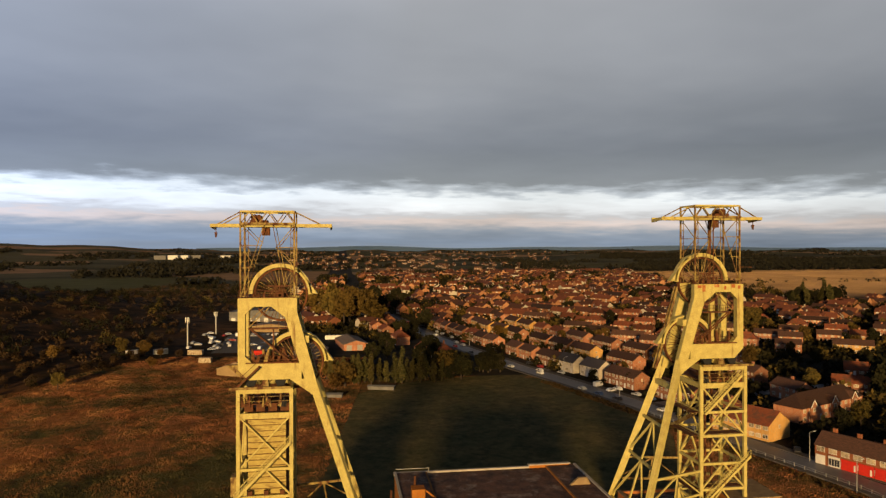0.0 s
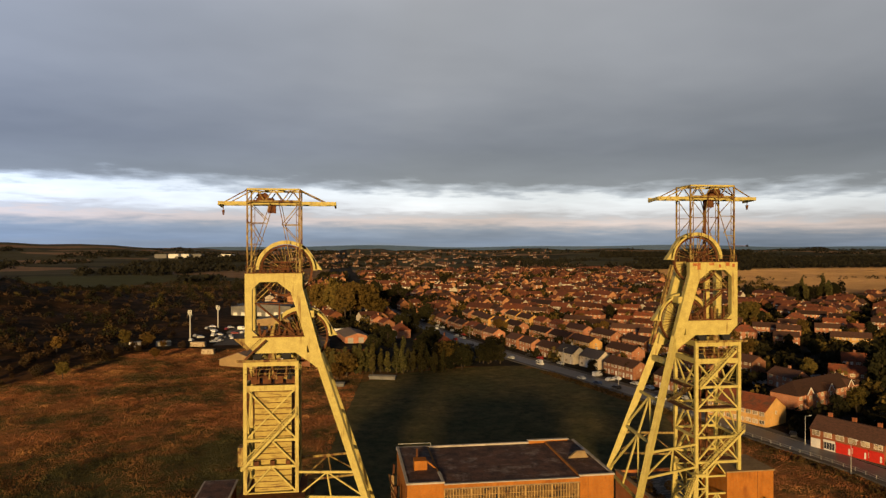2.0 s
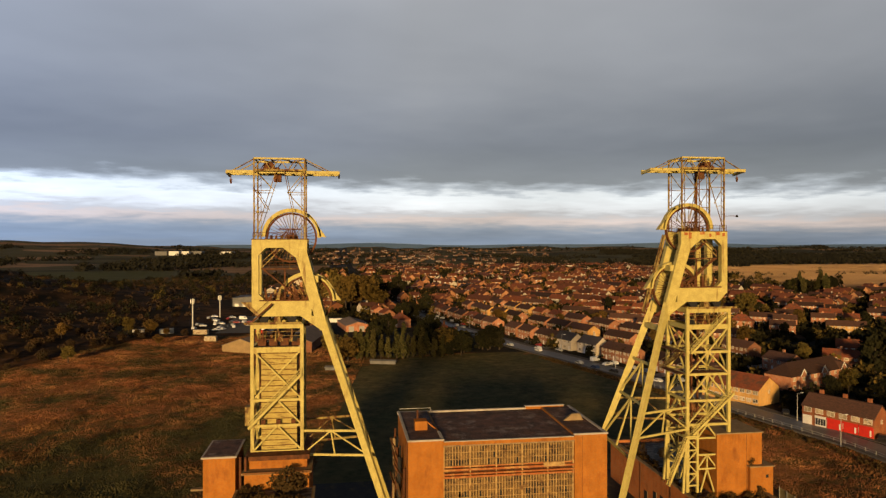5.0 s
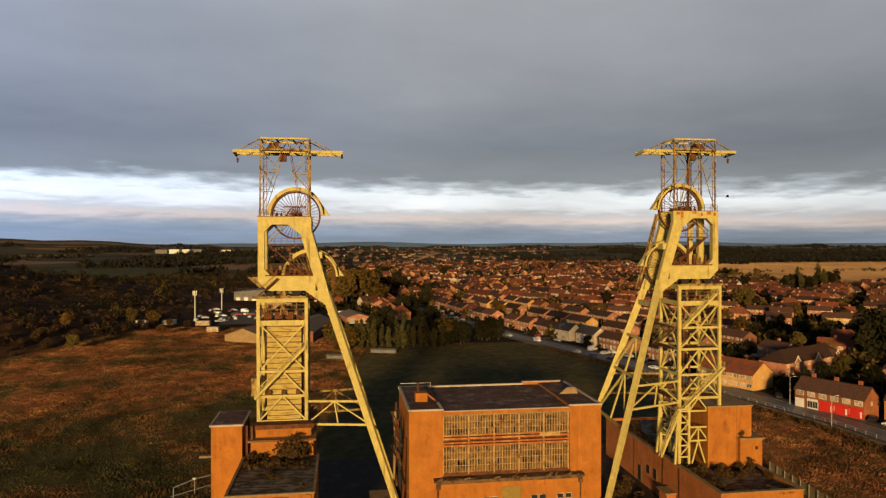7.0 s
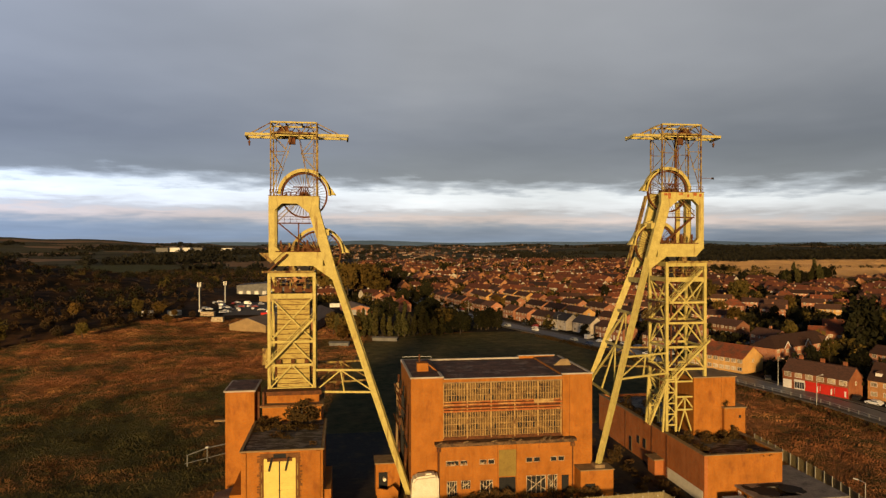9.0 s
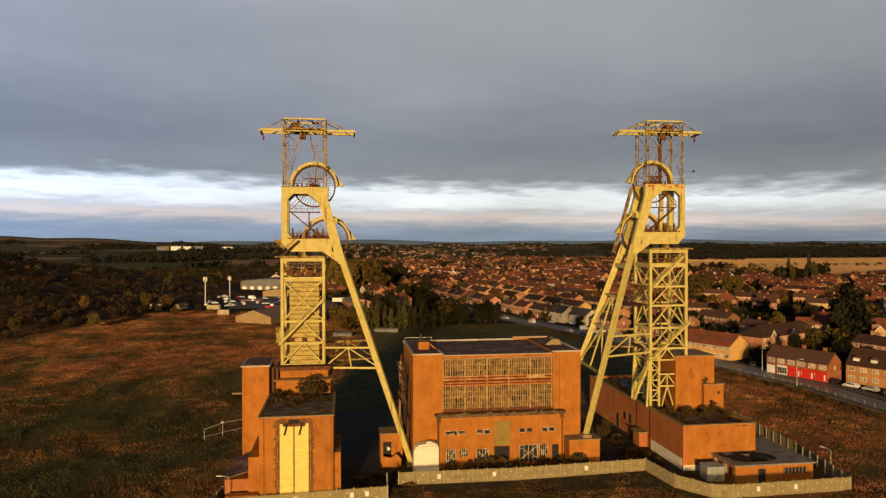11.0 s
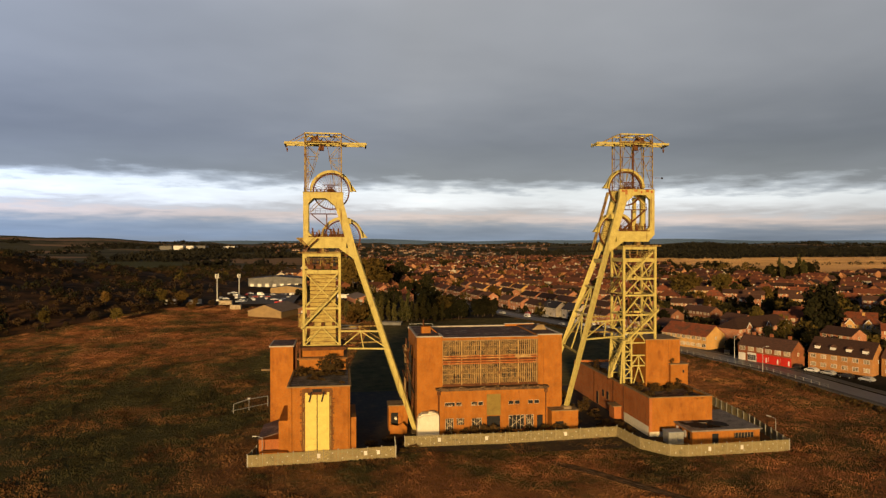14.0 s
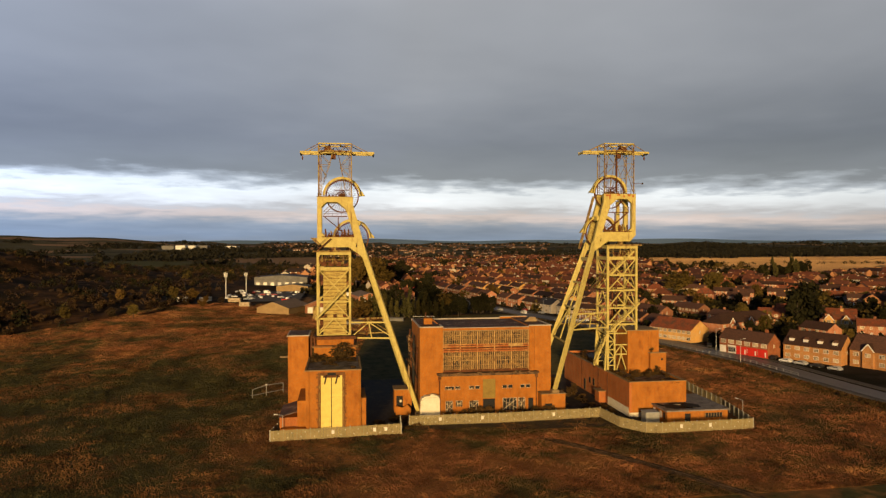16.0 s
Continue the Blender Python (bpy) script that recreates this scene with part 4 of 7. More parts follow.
    if not clad:
        for (ya, za, yb, zb) in ((5.6, 34.0, 13.0, 30.2),):
            for q in (9.0, 9.8):
                bar("stair_string", (q, ya, za), (q, yb, zb), 0.1, 0.38, PAINT_RUST)
                bar("stair_rail", (q, ya, za + 1.05), (q, yb, zb + 1.05), 0.07, None, PAINT_RUST)
        for z in (30.2, 34.1, 21.2):
            part("walkway", boxed(*sorted((P(8.4, 0, 0)[0], P(10.0, 0, 0)[0])), L0, L1, z - 0.06 + dz, z + dz), RUST, H)
            part("walkway", boxed(*sorted((P(0.5, 0, 0)[0], P(7.7, 0, 0)[0])), L0 + 0.6, L0 + 2.4, z - 0.06 + dz, z + dz), RUST, H)
            for hz in (0.55, 1.1):
                bar("handrail", (10.0, L0, z + hz), (10.0, L1, z + hz), 0.06, None, PAINT_RUST)
                bar("handrail", (0.5, L0 + 0.6, z + hz), (7.7, L0 + 0.6, z + hz), 0.06, None, PAINT_RUST)
        bar("rope_guide", (4.1, YM, 9.2), (4.1, YM, 39.3), 0.3, None, RUST)
        bar("rope_guide", (5.3, YM, 9.2), (5.3, YM, 39.3), 0.3, None, RUST)
        # narrow ladder towers and splayed braces below the struts
        part("stair_landing", boxed(*sorted((P(6.9, 0, 0)[0], P(8.9, 0, 0)[0])), L0 - 1.3, L0 + 0.2, 19.1 + dz, 19.4 + dz), PAINT, H)
        for y in (L0 - 0.1, L1 - 0.1):
            bar("lower_post", (6.2, y, 8.9), (6.2, y, 21.0), 0.4)
            bar("lower_post", (8.9, y, 8.9), (8.3, y, 18.9), 0.36)
            for k in range(5):
                z = 10.2 + k * 2.1
                bar("lower_rung", (6.2, y, z), (8.2, y, z), 0.26)
                a, b = (6.2, 8.2) if k % 2 else (8.2, 6.2)
                bar("lower_brace", (a, y - 0.05, z), (b, y - 0.05, z + 2.1), 0.2)
            for z in (18.6, 15.6, 13.1):
                bar("lower_rail", (6.2, y, z), (2.5, y, z), 0.3)
            for (ua, za, ub, zb) in ((4.35, 21.0, 6.2, 18.6), (4.35, 21.0, 2.5, 18.6), (4.35, 15.6, 6.2, 13.1), (4.35, 15.6, 2.5, 13.1), (4.35, 13.1, 5.6, 8.9), (4.35, 13.1, 3.0, 8.9), (4.35, 15.6, 4.35, 13.1)):
                bar("lower_brace", (ua, y, za), (ub, y, zb), 0.24)
        for z in (18.6, 15.6, 13.1):
            bar("lower_tie", (8.07, L0, z), (8.07, L1, z), 0.3)
        bar("lower_brace", (8.07, L0, 18.6), (8.07, L1, 13.1), 0.24)
        bar("lower_brace", (8.07, L1, 18.6), (8.07, L0, 13.1), 0.24)
    else:
        # sheeted cage inside the lattice, in overlapping level boards
        # rust-dark core paints the shadow lines in the gaps between boards
        cage_ = part("sheeted_cage", boxed(*sorted((P(1.55, 0, 0)[0], P(7.15, 0, 0)[0])), L0 + 0.75, L1 - 0.8, 20.8 + dz, 37.9 + dz), RUST, H, "cream sheet-metal cladding in level boards")
        for k in range(19):
            z = 20.9 + k * 0.89
            ua, ub = 1.5, 7.2
            part("sheet", beamed(P(ua, L0 + 0.71, z + 0.44), P(ub, L0 + 0.71, z + 0.44), 0.16 + 0.04 * (k % 3), 0.76), CLADDING, cage_)
        for u in (1.9, 4.3, 6.7):
            part("floodlight", beamed(P(u, L0 - 0.1, 25.5), P(u, L0 - 0.1, 26.2), 0.7, 0.5), RUST, H)
        for k in range(4):
            part("deck_machine", boxed(*sorted((P(1.0 + k * 1.8, 0, 0)[0], P(2.3 + k * 1.8, 0, 0)[0])), L0 + 0.3, L0 + 2.3, 38.2 + dz, 39.2 + dz), RUST, H)
        part("side_cabin", boxed(*sorted((P(-1.1, 0, 0)[0], P(0.0, 0, 0)[0])), L0 + 0.5, L0 + 2.5, 25.2 + dz, 28.2 + dz), PAINT_RUST, H)
    return H


H_R = headframe(52.87, -1, 0.0, (27.9, -2.0, 5.9), (28.5, 18.5, 3.0), "cream-painted steel headframe, rust-streaked, open lattice tower over the brick annexe", False)
H_L = headframe(-30.68, 1, -1.45, (-5.9, 1.3, 0.9), (-6.2, 18.0, 0.9), "cream-painted steel headframe, rust-streaked, tower clad in cream sheets", True)

# ---- powerhouse between the headframes ----
PH = thing("powerhouse", "derelict orange-brick winding house with broad metal-framed windows", "building")
GZ0 = 0.0
bm = bmesh.new()
box(bm, -5.7, 0.0, 0.0, 20.0, GZ0, 21.75)
part("corner_pier", bm, BRICK, PH)
bm = bmesh.new()
box(bm, 21.9, 27.5, 0.0, 20.0, GZ0, 21.75)
part("corner_pier", bm, BRICK, PH)
part("rear_wall", boxed(0.0, 21.9, 19.5, 20.0, GZ0, 21.2), BRICK, PH)
part("roof_slab", boxed(0.0, 21.9, 0.42, 19.5, 21.3, 21.5), FELT, PH, "black roofing felt with red-brown patches")
for xa, xb in ((-5.4, -0.3), (22.2, 27.2)):
    part("roof_felt", boxed(xa, xb, 0.3, 19.6, 21.755, 21.80), FELT, PH)
for (xa, xb, ya, yb, za, zb) in ((-5.85, 0.12, -0.12, 0.32, 21.76, 22.02), (21.78, 27.65, -0.12, 0.32, 21.76, 22.02), (-5.85, -5.42, 0.32, 19.6, 21.76, 22.02), (27.22, 27.65, 0.32, 19.6, 21.76, 22.0),
                                 (-5.85, 19.0, 19.6, 20.12, 21.3, 21.8), (0.12, 21.78, -0.05, 0.42, 21.5, 21.62), (-0.3, 0.12, 0.32, 5, 21.76, 22.0)):
    part("coping", boxed(xa, xb, ya, yb, za, zb), COPING, PH)
part("parapet_return", boxed(18.9, 26.4, 19.55, 20.1, 20.95, 22.0), BRICK, PH)
part("parapet_coping", boxed(18.7, 26.6, 19.4, 20.2, 22.0, 22.15), COPING, PH)
part("raking_parapet", prism(bmesh.new(), [(22.0, 21.0), (27.0, 21.0), (26.0, 23.0), (24.6, 23.0)], 9.0, 9.5), CONCRETE, PH)
hut = part("roof_hut", boxed(-3.9, -1.8, 6.5, 8.6, 21.75, 23.3), BRICK, PH)
part("raking_stay", beamed((-1.7, 7.5, 22.9), (0.6, 7.5, 21.0), 0.5, 0.25), BRICK, hut)
part("flue", cyl(bmesh.new(), (-3.2, 9.2, 21.7), (-3.2, 9.2, 24.6), 0.18, 8), RUST, PH)
bm = bmesh.new()
beam(bm, (-5.5, 19.7, 22.4), (0.4, 19.7, 22.4), 0.09, 0.09)
beam(bm, (0.4, 19.7, 22.4), (0.4, 19.7, 21.4), 0.09, 0.09)
part("roof_rail", bm, STEEL, PH)
# vertical joints of the piers
for x in (-5.71,):
    for y in (1.0,):
        part("downpipe", cyl(bmesh.new(), (x - 0.08, y, 0.5), (x - 0.08, y, 21.5), 0.1, 8), RUST, PH)
for x in (23.2,):
    part("pier_joint", boxed(x, x + 0.05, -0.012, 0.0, 10.4, 21.7), RUST, PH)
# glazing in five bays and two bands
bays = [(0.15 + k * 4.33, 0.15 + (k + 1) * 4.33 - 0.16) for k in range(5)]
for (z0, z1, rows) in ((17.45, 20.7, 3), (11.2, 15.55, 4)):
    for xa, xb in bays:
        W = part("window", boxed(xa, xb, 0.42, 0.50, z0, z1), GRIMY, PH, "grimy multi-pane metal window, some panes broken")
        bm = bmesh.new()
        n = 9
        for k in range(n + 1):
            x = xa + (xb - xa) * k / n
            wdt = 0.12 if k % 3 == 0 else 0.075
            box(bm, x - wdt / 2, x + wdt / 2, 0.30, 0.418, z0, z1)
        for k in range(rows + 1):
            z = z0 + (z1 - z0) * k / rows
            box(bm, xa, xb, 0.34, 0.415, z - 0.03, z + 0.03)
        part("glazing_frame", bm, MULLION, W)
        # black plates paint the dark room behind broken panes
        rng = random.Random(int(xa * 7 + z0))
        for k in range(7):
            i, j = rng.randrange(n), rng.randrange(rows)
            if rng.random() < (0.22 if z0 > 16 else 0.75) and (z0 > 16 or j == 1):
                x = xa + (xb - xa) * i / n
                z = z0 + (z1 - z0) * j / rows
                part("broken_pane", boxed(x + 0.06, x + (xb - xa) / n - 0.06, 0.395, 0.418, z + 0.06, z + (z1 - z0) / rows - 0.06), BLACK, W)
for k in range(6):
    x = 0.07 + k * 4.33
    part("mullion_pier", boxed(x - 0.09, x + 0.09, 0.16, 0.5, 10.9, 20.75), MULLION, PH)
part("spandrel", boxed(0.0, 21.9, 0.75, 0.9, 15.55, 17.45), RUST, PH, "dark recessed spandrel behind rusty level beams")
for z, zt, dpt in ((15.55, 15.85, 0.1), (16.1, 16.35, 0.0), (16.75, 17.05, 0.05), (17.25, 17.45, 0.25)):
    part("spandrel_beam", boxed(0.0, 21.9, dpt, 0.5, z, zt), PANEL_RED, PH)
part("spandrel_board", boxed(16.6, 20.2, 0.02, 0.1, 16.8, 17.5), MULLION, PH)
part("head_beam", boxed(0.0, 21.9, 0.1, 0.6, 20.7, 20.95), CONCRETE, PH)
part("parapet_band", boxed(0.0, 21.9, 0.03, 0.4, 20.95, 21.5), BRICK, PH)
part("sill_wall", boxed(0.0, 21.9, 0.25, 0.7, 10.6, 11.2), RUST, PH, "dark rust-stained sill under the lower window band")
part("interior_back", boxed(0.1, 21.8, 2.5, 2.7, 0.5, 20.7), BRICK, PH)
# lower front block with its ledge
FB = (-1.05, 23.45, -1.3)
part("ground_storey", boxed(-1.05, 23.45, -1.3, 0.25, GZ0, 9.9), BRICK, PH)
part("ledge", boxed(-1.6, 24.0, -1.75, 0.3, 10.15, 10.55), LEDGE, PH, "weathered dark concrete ledge with crumbling edge")
lg = random.Random(52)
for k in range(26):
    x = lg.uniform(-1.4, 23.4)
    part("ledge_rubble", beamed((x, -1.5, 10.58), (x + lg.uniform(0.3, 1.2), lg.uniform(-1.4, -0.2), 10.6 + lg.uniform(0.0, 0.12)), lg.uniform(0.15, 0.5), lg.uniform(0.08, 0.25)), lg.choice((LEDGE, RUST, CONCRETE)), PH)
part("ledge_lower", boxed(-1.2, 23.6, -1.5, 0.3, 9.9, 10.15), LEDGE, PH)
for x in (-1.0, 23.3):
    part("downpipe", cyl(bmesh.new(), (x, -1.5, 1.0), (x, -1.5, 9.9), 0.13, 8), RUST, PH)
    part("rainwater_head", boxed(x - 0.35, x + 0.35, -1.8, -1.3, 9.2, 9.9), RUST, PH)
for xa, xb in ((0.3, 2.6), (2.8, 4.1), (6.3, 7.6), (7.8, 9.0), (14.7, 15.9), (16.1, 17.3), (19.2, 20.4), (20.6, 21.8)):
    W = part("strip_window", boxed(xa, xb, -1.36, -1.30, 6.55, 7.45), DIRTY_WHITE, PH, "white-framed strip window")
    dark = xa not in (0.3, 2.8, 6.3)
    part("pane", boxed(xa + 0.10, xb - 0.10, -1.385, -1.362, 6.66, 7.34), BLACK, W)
    if not dark:
        pw = (xb - xa) / 4
        for q in range(3):
            part("pane_remnant", prism(bmesh.new(), [(xa + 0.12 + q * pw, 6.7), (xa + 0.1 + (q + 1) * pw, 6.7), (xa + 0.3 + q * pw, 7.0 + 0.12 * q)], -1.40, -1.386), DIRTY_WHITE, W)
part("boarded_opening", boxed(9.7, 12.9, -1.42, -1.3, 4.3, 9.0), TIMBER, PH, "olive boarding over a tall opening")
for x in (9.5, 12.95):
    part("brick_pilaster", boxed(x, x + 0.22, -1.5, -1.3, 0.2, 9.9), BRICK, PH)
# doorways are black sheets on the wall, painting the unlit rooms
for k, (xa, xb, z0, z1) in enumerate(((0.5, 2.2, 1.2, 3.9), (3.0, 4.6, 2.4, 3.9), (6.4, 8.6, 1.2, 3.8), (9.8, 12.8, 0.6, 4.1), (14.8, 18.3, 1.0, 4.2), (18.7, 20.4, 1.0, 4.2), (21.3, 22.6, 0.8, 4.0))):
    D = part("doorway", boxed(xa, xb, -1.34, -1.302, z0, z1), BLACK, PH, "doorway, its unlit inside painted as a black sheet")
    if k in (0, 1, 2, 4, 5):
        for q in range(5):
            x = xa + (xb - xa) * q / 4
            part("white_bar", boxed(x - 0.05, x + 0.05, -1.46, -1.36, z0, z1), DIRTY_WHITE, D)
        part("white_bar", beamed((xa, -1.47, z0 + 0.3), (xb, -1.47, z1 - 0.3), 0.1, 0.12), DIRTY_WHITE, D)
        part("white_bar", beamed((xa, -1.49, z1 - 0.5), (xb, -1.49, z0 + 0.6), 0.1, 0.09), DIRTY_WHITE, D)
        part("white_bar", boxed(xa, xb, -1.45, -1.36, z1 - 0.12, z1), DIRTY_WHITE, D)
part("side_plinth", boxed(24.1, 30.2, -3.4, 0.0, GZ0, 5.2), BRICK, PH)
part("side_plinth_coping", boxed(24.0, 30.35, -3.55, 0.0, 5.2, 5.38), CONCRETE, PH)
part("side_plinth_opening", boxed(25.0, 26.8, -3.44, -3.4, 0.2, 2.9), BLACK, PH)
# wrecked lean-to on the far side wall
for k in range(9):
    y = 3.0 + k * 1.9
    part("twisted_panel", beamed((-6.6 - 0.25 * (k % 3), y, 2.0), (-6.0 - 0.35 * ((k * 2) % 3), y + 0.4, 16.5 + 1.3 * (k % 3)), 0.5, 0.12), (RUST, BLACK, BLACK, CONCRETE)[k % 4], PH)
for k in range(14):
    y, z = 2.2 + 1.25 * k, 9.0 + 7.5 * ((k * 0.37) % 1.0)
    part("torn_sheet", beamed((-6.2 - 0.5 * (k % 2), y, z), (-6.9 - 0.3 * (k % 3), y + 0.5, z + 2.2), 0.5, 0.05), (BLACK, LEDGE, RUST)[k % 3], PH)

def oil_drum(x, y, mat, label):
    D = thing("oil_drum", label, "drum", "oil drums", at=pose(x, y, 0.2))
    part("shell", cyl(bmesh.new(), (0, 0, 0), (0, 0, 0.9), 0.3, 12), mat, D)
    for z in (0.02, 0.3, 0.6, 0.86):
        part("hoop", cyl(bmesh.new(), (0, 0, z), (0, 0, z + 0.03), 0.315, 12), mat, D)


for k, (x, y) in enumerate(((0.2, -2.9), (1.0, -2.6), (5.4, -2.8), (13.4, -2.7), (18.4, -2.6), (20.2, -3.0), (20.9, -2.7), (23.2, -2.8))):
    oil_drum(x, y, PANEL_RED if k % 3 else RUST, "red-painted oil drum rusting by the doors" if k % 3 else "rusted brown oil drum by the doors")
jr = random.Random(61)
for k in range(16):
    x, y = jr.uniform(-0.5, 23.0), jr.uniform(-5.5, -2.2)
    tagged(mesh_object("scrap_board", beamed((x, y, 0.35), (x + jr.uniform(-1.2, 1.2), y + jr.uniform(0.2, 0.9), 0.4 + jr.uniform(0.1, 1.6)), jr.uniform(0.15, 0.5), 0.08), jr.choice((DIRTY_WHITE, RUST, TIMBER, CONCRETE))), "broken board lying before the winding house", "board", "scrap boards")

tank = thing("whitewashed_tank", "whitewashed low store with rounded top beside the winding house", "tank")
bm = bmesh.new()
prism(bm, [(-6.0, 0.1), (-1.15, 0.1), (-1.15, 5.2), (-1.5, 5.7), (-5.2, 5.4), (-5.8, 4.7)], -3.2, -0.6)
bmesh.ops.bevel(bm, geom=bm.edges[:], offset=0.35, segments=2, affect="EDGES")
part("shell", bm, TANK_WHITE, tank)
part("lid", boxed(-3.4, -2.4, -2.5, -1.6, 5.4, 5.85), TANK_WHITE, tank)

# ---- heapstead under the clad headframe ----
HS = thing("heapstead", "orange-brick shaft building with tall cream doors and flat felt roof", "building")
part("front_block", boxed(-32.4, -20.5, -15.6, 1.9, 0.0, 14.7), BRICK, HS)
part("roof_felt", boxed(-32.1, -20.8, -15.2, 1.6, 14.7, 14.8), FELT_WET, HS, "wet black roof felt with pale grit")
for (xa, xb, ya, yb) in ((-32.6, -20.3, -15.8, -15.35), (-32.6, -32.2, -15.35, 1.9), (-20.7, -20.3, -15.35, 1.9)):
    part("coping", boxed(xa, xb, ya, yb, 14.72, 14.95), CONCRETE, HS)
for x in (-32.0, -21.2):
    part("pilaster", boxed(x - 0.35, x + 0.35, -15.85, -15.6, 0.2, 14.6), BRICK, HS)
part("door_surround", boxed(-29.7, -23.9, -15.72, -15.6, 0.3, 14.4), DARK_BRICK, HS, "toothed soot-stained brick surround")
qr = random.Random(23)
for k in range(34):
    for side in (-1, 1):
        wq = qr.choice((0.08, 0.15, 0.25, 0.4))
        xq = -29.7 if side < 0 else -23.9
        part("quoin", boxed(*sorted((xq, xq + side * wq)), -15.68, -15.6, 0.4 + k * 0.41, 0.4 + k * 0.41 + qr.uniform(0.15, 0.4)), DARK_BRICK, HS)
for xa, xb in ((-29.1, -26.92), (-26.74, -24.5)):
    D = part("tall_door", boxed(xa, xb, -15.84, -15.72, 0.4, 13.7), DOOR_PAINT, HS, "tall cream sheeted door with rust streaks")
    for k in range(11):
        z = 1.2 + k * 1.2
        part("door_rib", boxed(xa + 0.03, xb - 0.03, -15.88, -15.84, z, z + 0.05), DOOR_PAINT, D)
    part("door_hook", beamed(((xa + xb) / 2 - 0.35, -15.95, 11.9), ((xa + xb) / 2 + 0.15, -15.95, 13.9), 0.2, 0.28), BLACK, D)
# gap and hole are black plates painting the dark behind the doors
part("door_gap", boxed(-26.95, -26.75, -15.82, -15.72, 0.4, 14.0), BLACK, HS)
part("door_lintel", boxed(-28.6, -25.0, -16.0, -15.72, 13.3, 13.75), RUST, HS)
part("lintel_hole", boxed(-27.7, -25.9, -15.76, -15.72, 13.75, 14.35), BLACK, HS)
for z0_ in (0.6, 3.1, 5.6, 8.1, 10.6):
    for x in (-29.42, -24.22):
        part("door_guide", boxed(x - 0.06, x + 0.06, -15.86, -15.72, z0_, z0_ + 2.3), PAINT_RUST, HS)
part("side_wing", boxed(-34.2, -32.4, -14.8, -2.0, 0.0, 8.2), BRICK, HS)
part("side_wing", boxed(-20.5, -19.3, -14.8, -4.0, 0.0, 8.4), BRICK, HS)
part("stair_tower", boxed(-37.45, -32.6, 1.5, 10.5, 0.0, 20.1), BRICK, HS)
part("tower_cap", boxed(-37.7, -32.35, 1.2, 10.8, 20.1, 20.35), COPING, HS)
part("cap_felt", boxed(-37.4, -32.65, 1.5, 10.5, 20.354, 20.39), FELT, HS)
part("tower_bracket", boxed(-39.4, -37.45, 2.2, 3.0, 14.9, 15.2), CONCRETE, HS)
part("rear_block", boxed(-31.3, -21.3, 1.9, 15.5, 0.0, 17.2), BRICK, HS)
part("rear_ledge", boxed(-31.7, -20.9, 1.5, 15.9, 17.2, 17.5), CONCRETE, HS)
part("upper_tier", boxed(-31.0, -21.7, 3.6, 14.6, 17.5, 19.3), BRICK, HS)
part("tier_coping", boxed(-31.5, -21.1, 1.35, 1.6, 17.3, 17.62), DARK_BRICK, HS)
part("upper_cap", boxed(-31.4, -21.3, 3.1, 15.1, 18.9, 19.6), RUST, HS, "dark rusted fascia band")
for x in (-32.0, -31.2):
    part("rusty_post", beamed((x, 2.6, 14.8), (x, 2.6, 19.8), 0.35, 0.35), RUST, HS)
part("shed_roof", prism(bmesh.new(), [(-38.3, 4.4), (-34.2, 5.6), (-34.2, 5.8), (-38.3, 4.6)], -14.0, -3.0), FELT, HS)
part("shed_wall", boxed(-38.1, -34.2, -13.8, -3.2, 0.0, 4.4), BRICK_RED, HS)
part("front_porch", boxed(-37.6, -32.4, -16.6, -15.0, 0.0, 2.6), BRICK, HS)
part("porch_opening", boxed(-36.4, -34.9, -16.64, -16.6, 0.2, 1.9), BLACK, HS)

# ---- kiosk by the foot of the sloping leg ----
KS = thing("kiosk", "small ruined brick kiosk at the foot of the sloping leg", "building")
part("wall", boxed(-11.7, -7.4, 3.6, 8.0, 0.0, 5.9), BRICK, KS)
part("roof", boxed(-11.9, -7.2, 3.4, 8.2, 5.9, 6.1), CONCRETE, KS)
part("dark_opening", boxed(-11.2, -9.6, 3.56, 3.6, 1.4, 4.4), BLACK, KS)
part("broken_wall", prism(bmesh.new(), [(-11.6, 0.0), (-7.9, 0.0), (-7.9, 1.9), (-8.8, 2.8), (-9.9, 2.1), (-11.6, 2.5)], 0.9, 1.3), BRICK, KS)
part("pipe_end", cyl(bmesh.new(), (-10.2, 2.7, 3.3), (-10.2, 3.5, 3.3), 0.32, 10), TANK_WHITE, KS)

# ---- annexe under the open headframe ----
AN = thing("annexe", "long low brick annexe with weeds on its flat roof", "building")
part("side_wall", boxed(44.4, 45.0, -9.06, 40.0, 0.0, 8.7), BRICK_RED, AN, "red-brick side wall with peeling white base")
part("whitewashed_base", boxed(44.33, 44.4, -8.6, 5.0, 0.2, 2.4), TANK_WHITE, AN)
part("front_wall", boxed(45.0, 59.1, -9.06, -8.5, 0.0, 8.7), BRICK, AN)
part("front_base", boxed(44.38, 49.5, -9.12, -9.06, 0.1, 1.3), TANK_WHITE, AN)
part("far_side_wall", boxed(58.5, 59.1, -8.5, 40.0, 0.0, 8.7), BRICK, AN)
part("rear_wall", boxed(45.0, 58.5, 39.4, 40.0, 0.0, 8.7), BRICK_RED, AN)
part("roof", boxed(45.0, 58.5, -8.5, 39.4, 7.9, 8.1), FELT_WET, AN, "wet black felt roof with grit and moss")
for (xa, xb, ya, yb) in ((44.25, 59.25, -9.2, -8.4), (44.25, 45.1, -8.4, 40.1), (58.4, 59.25, -8.4, 40.1)):
    part("coping", boxed(xa, xb, ya, yb, 8.7, 8.85), CONCRETE, AN)
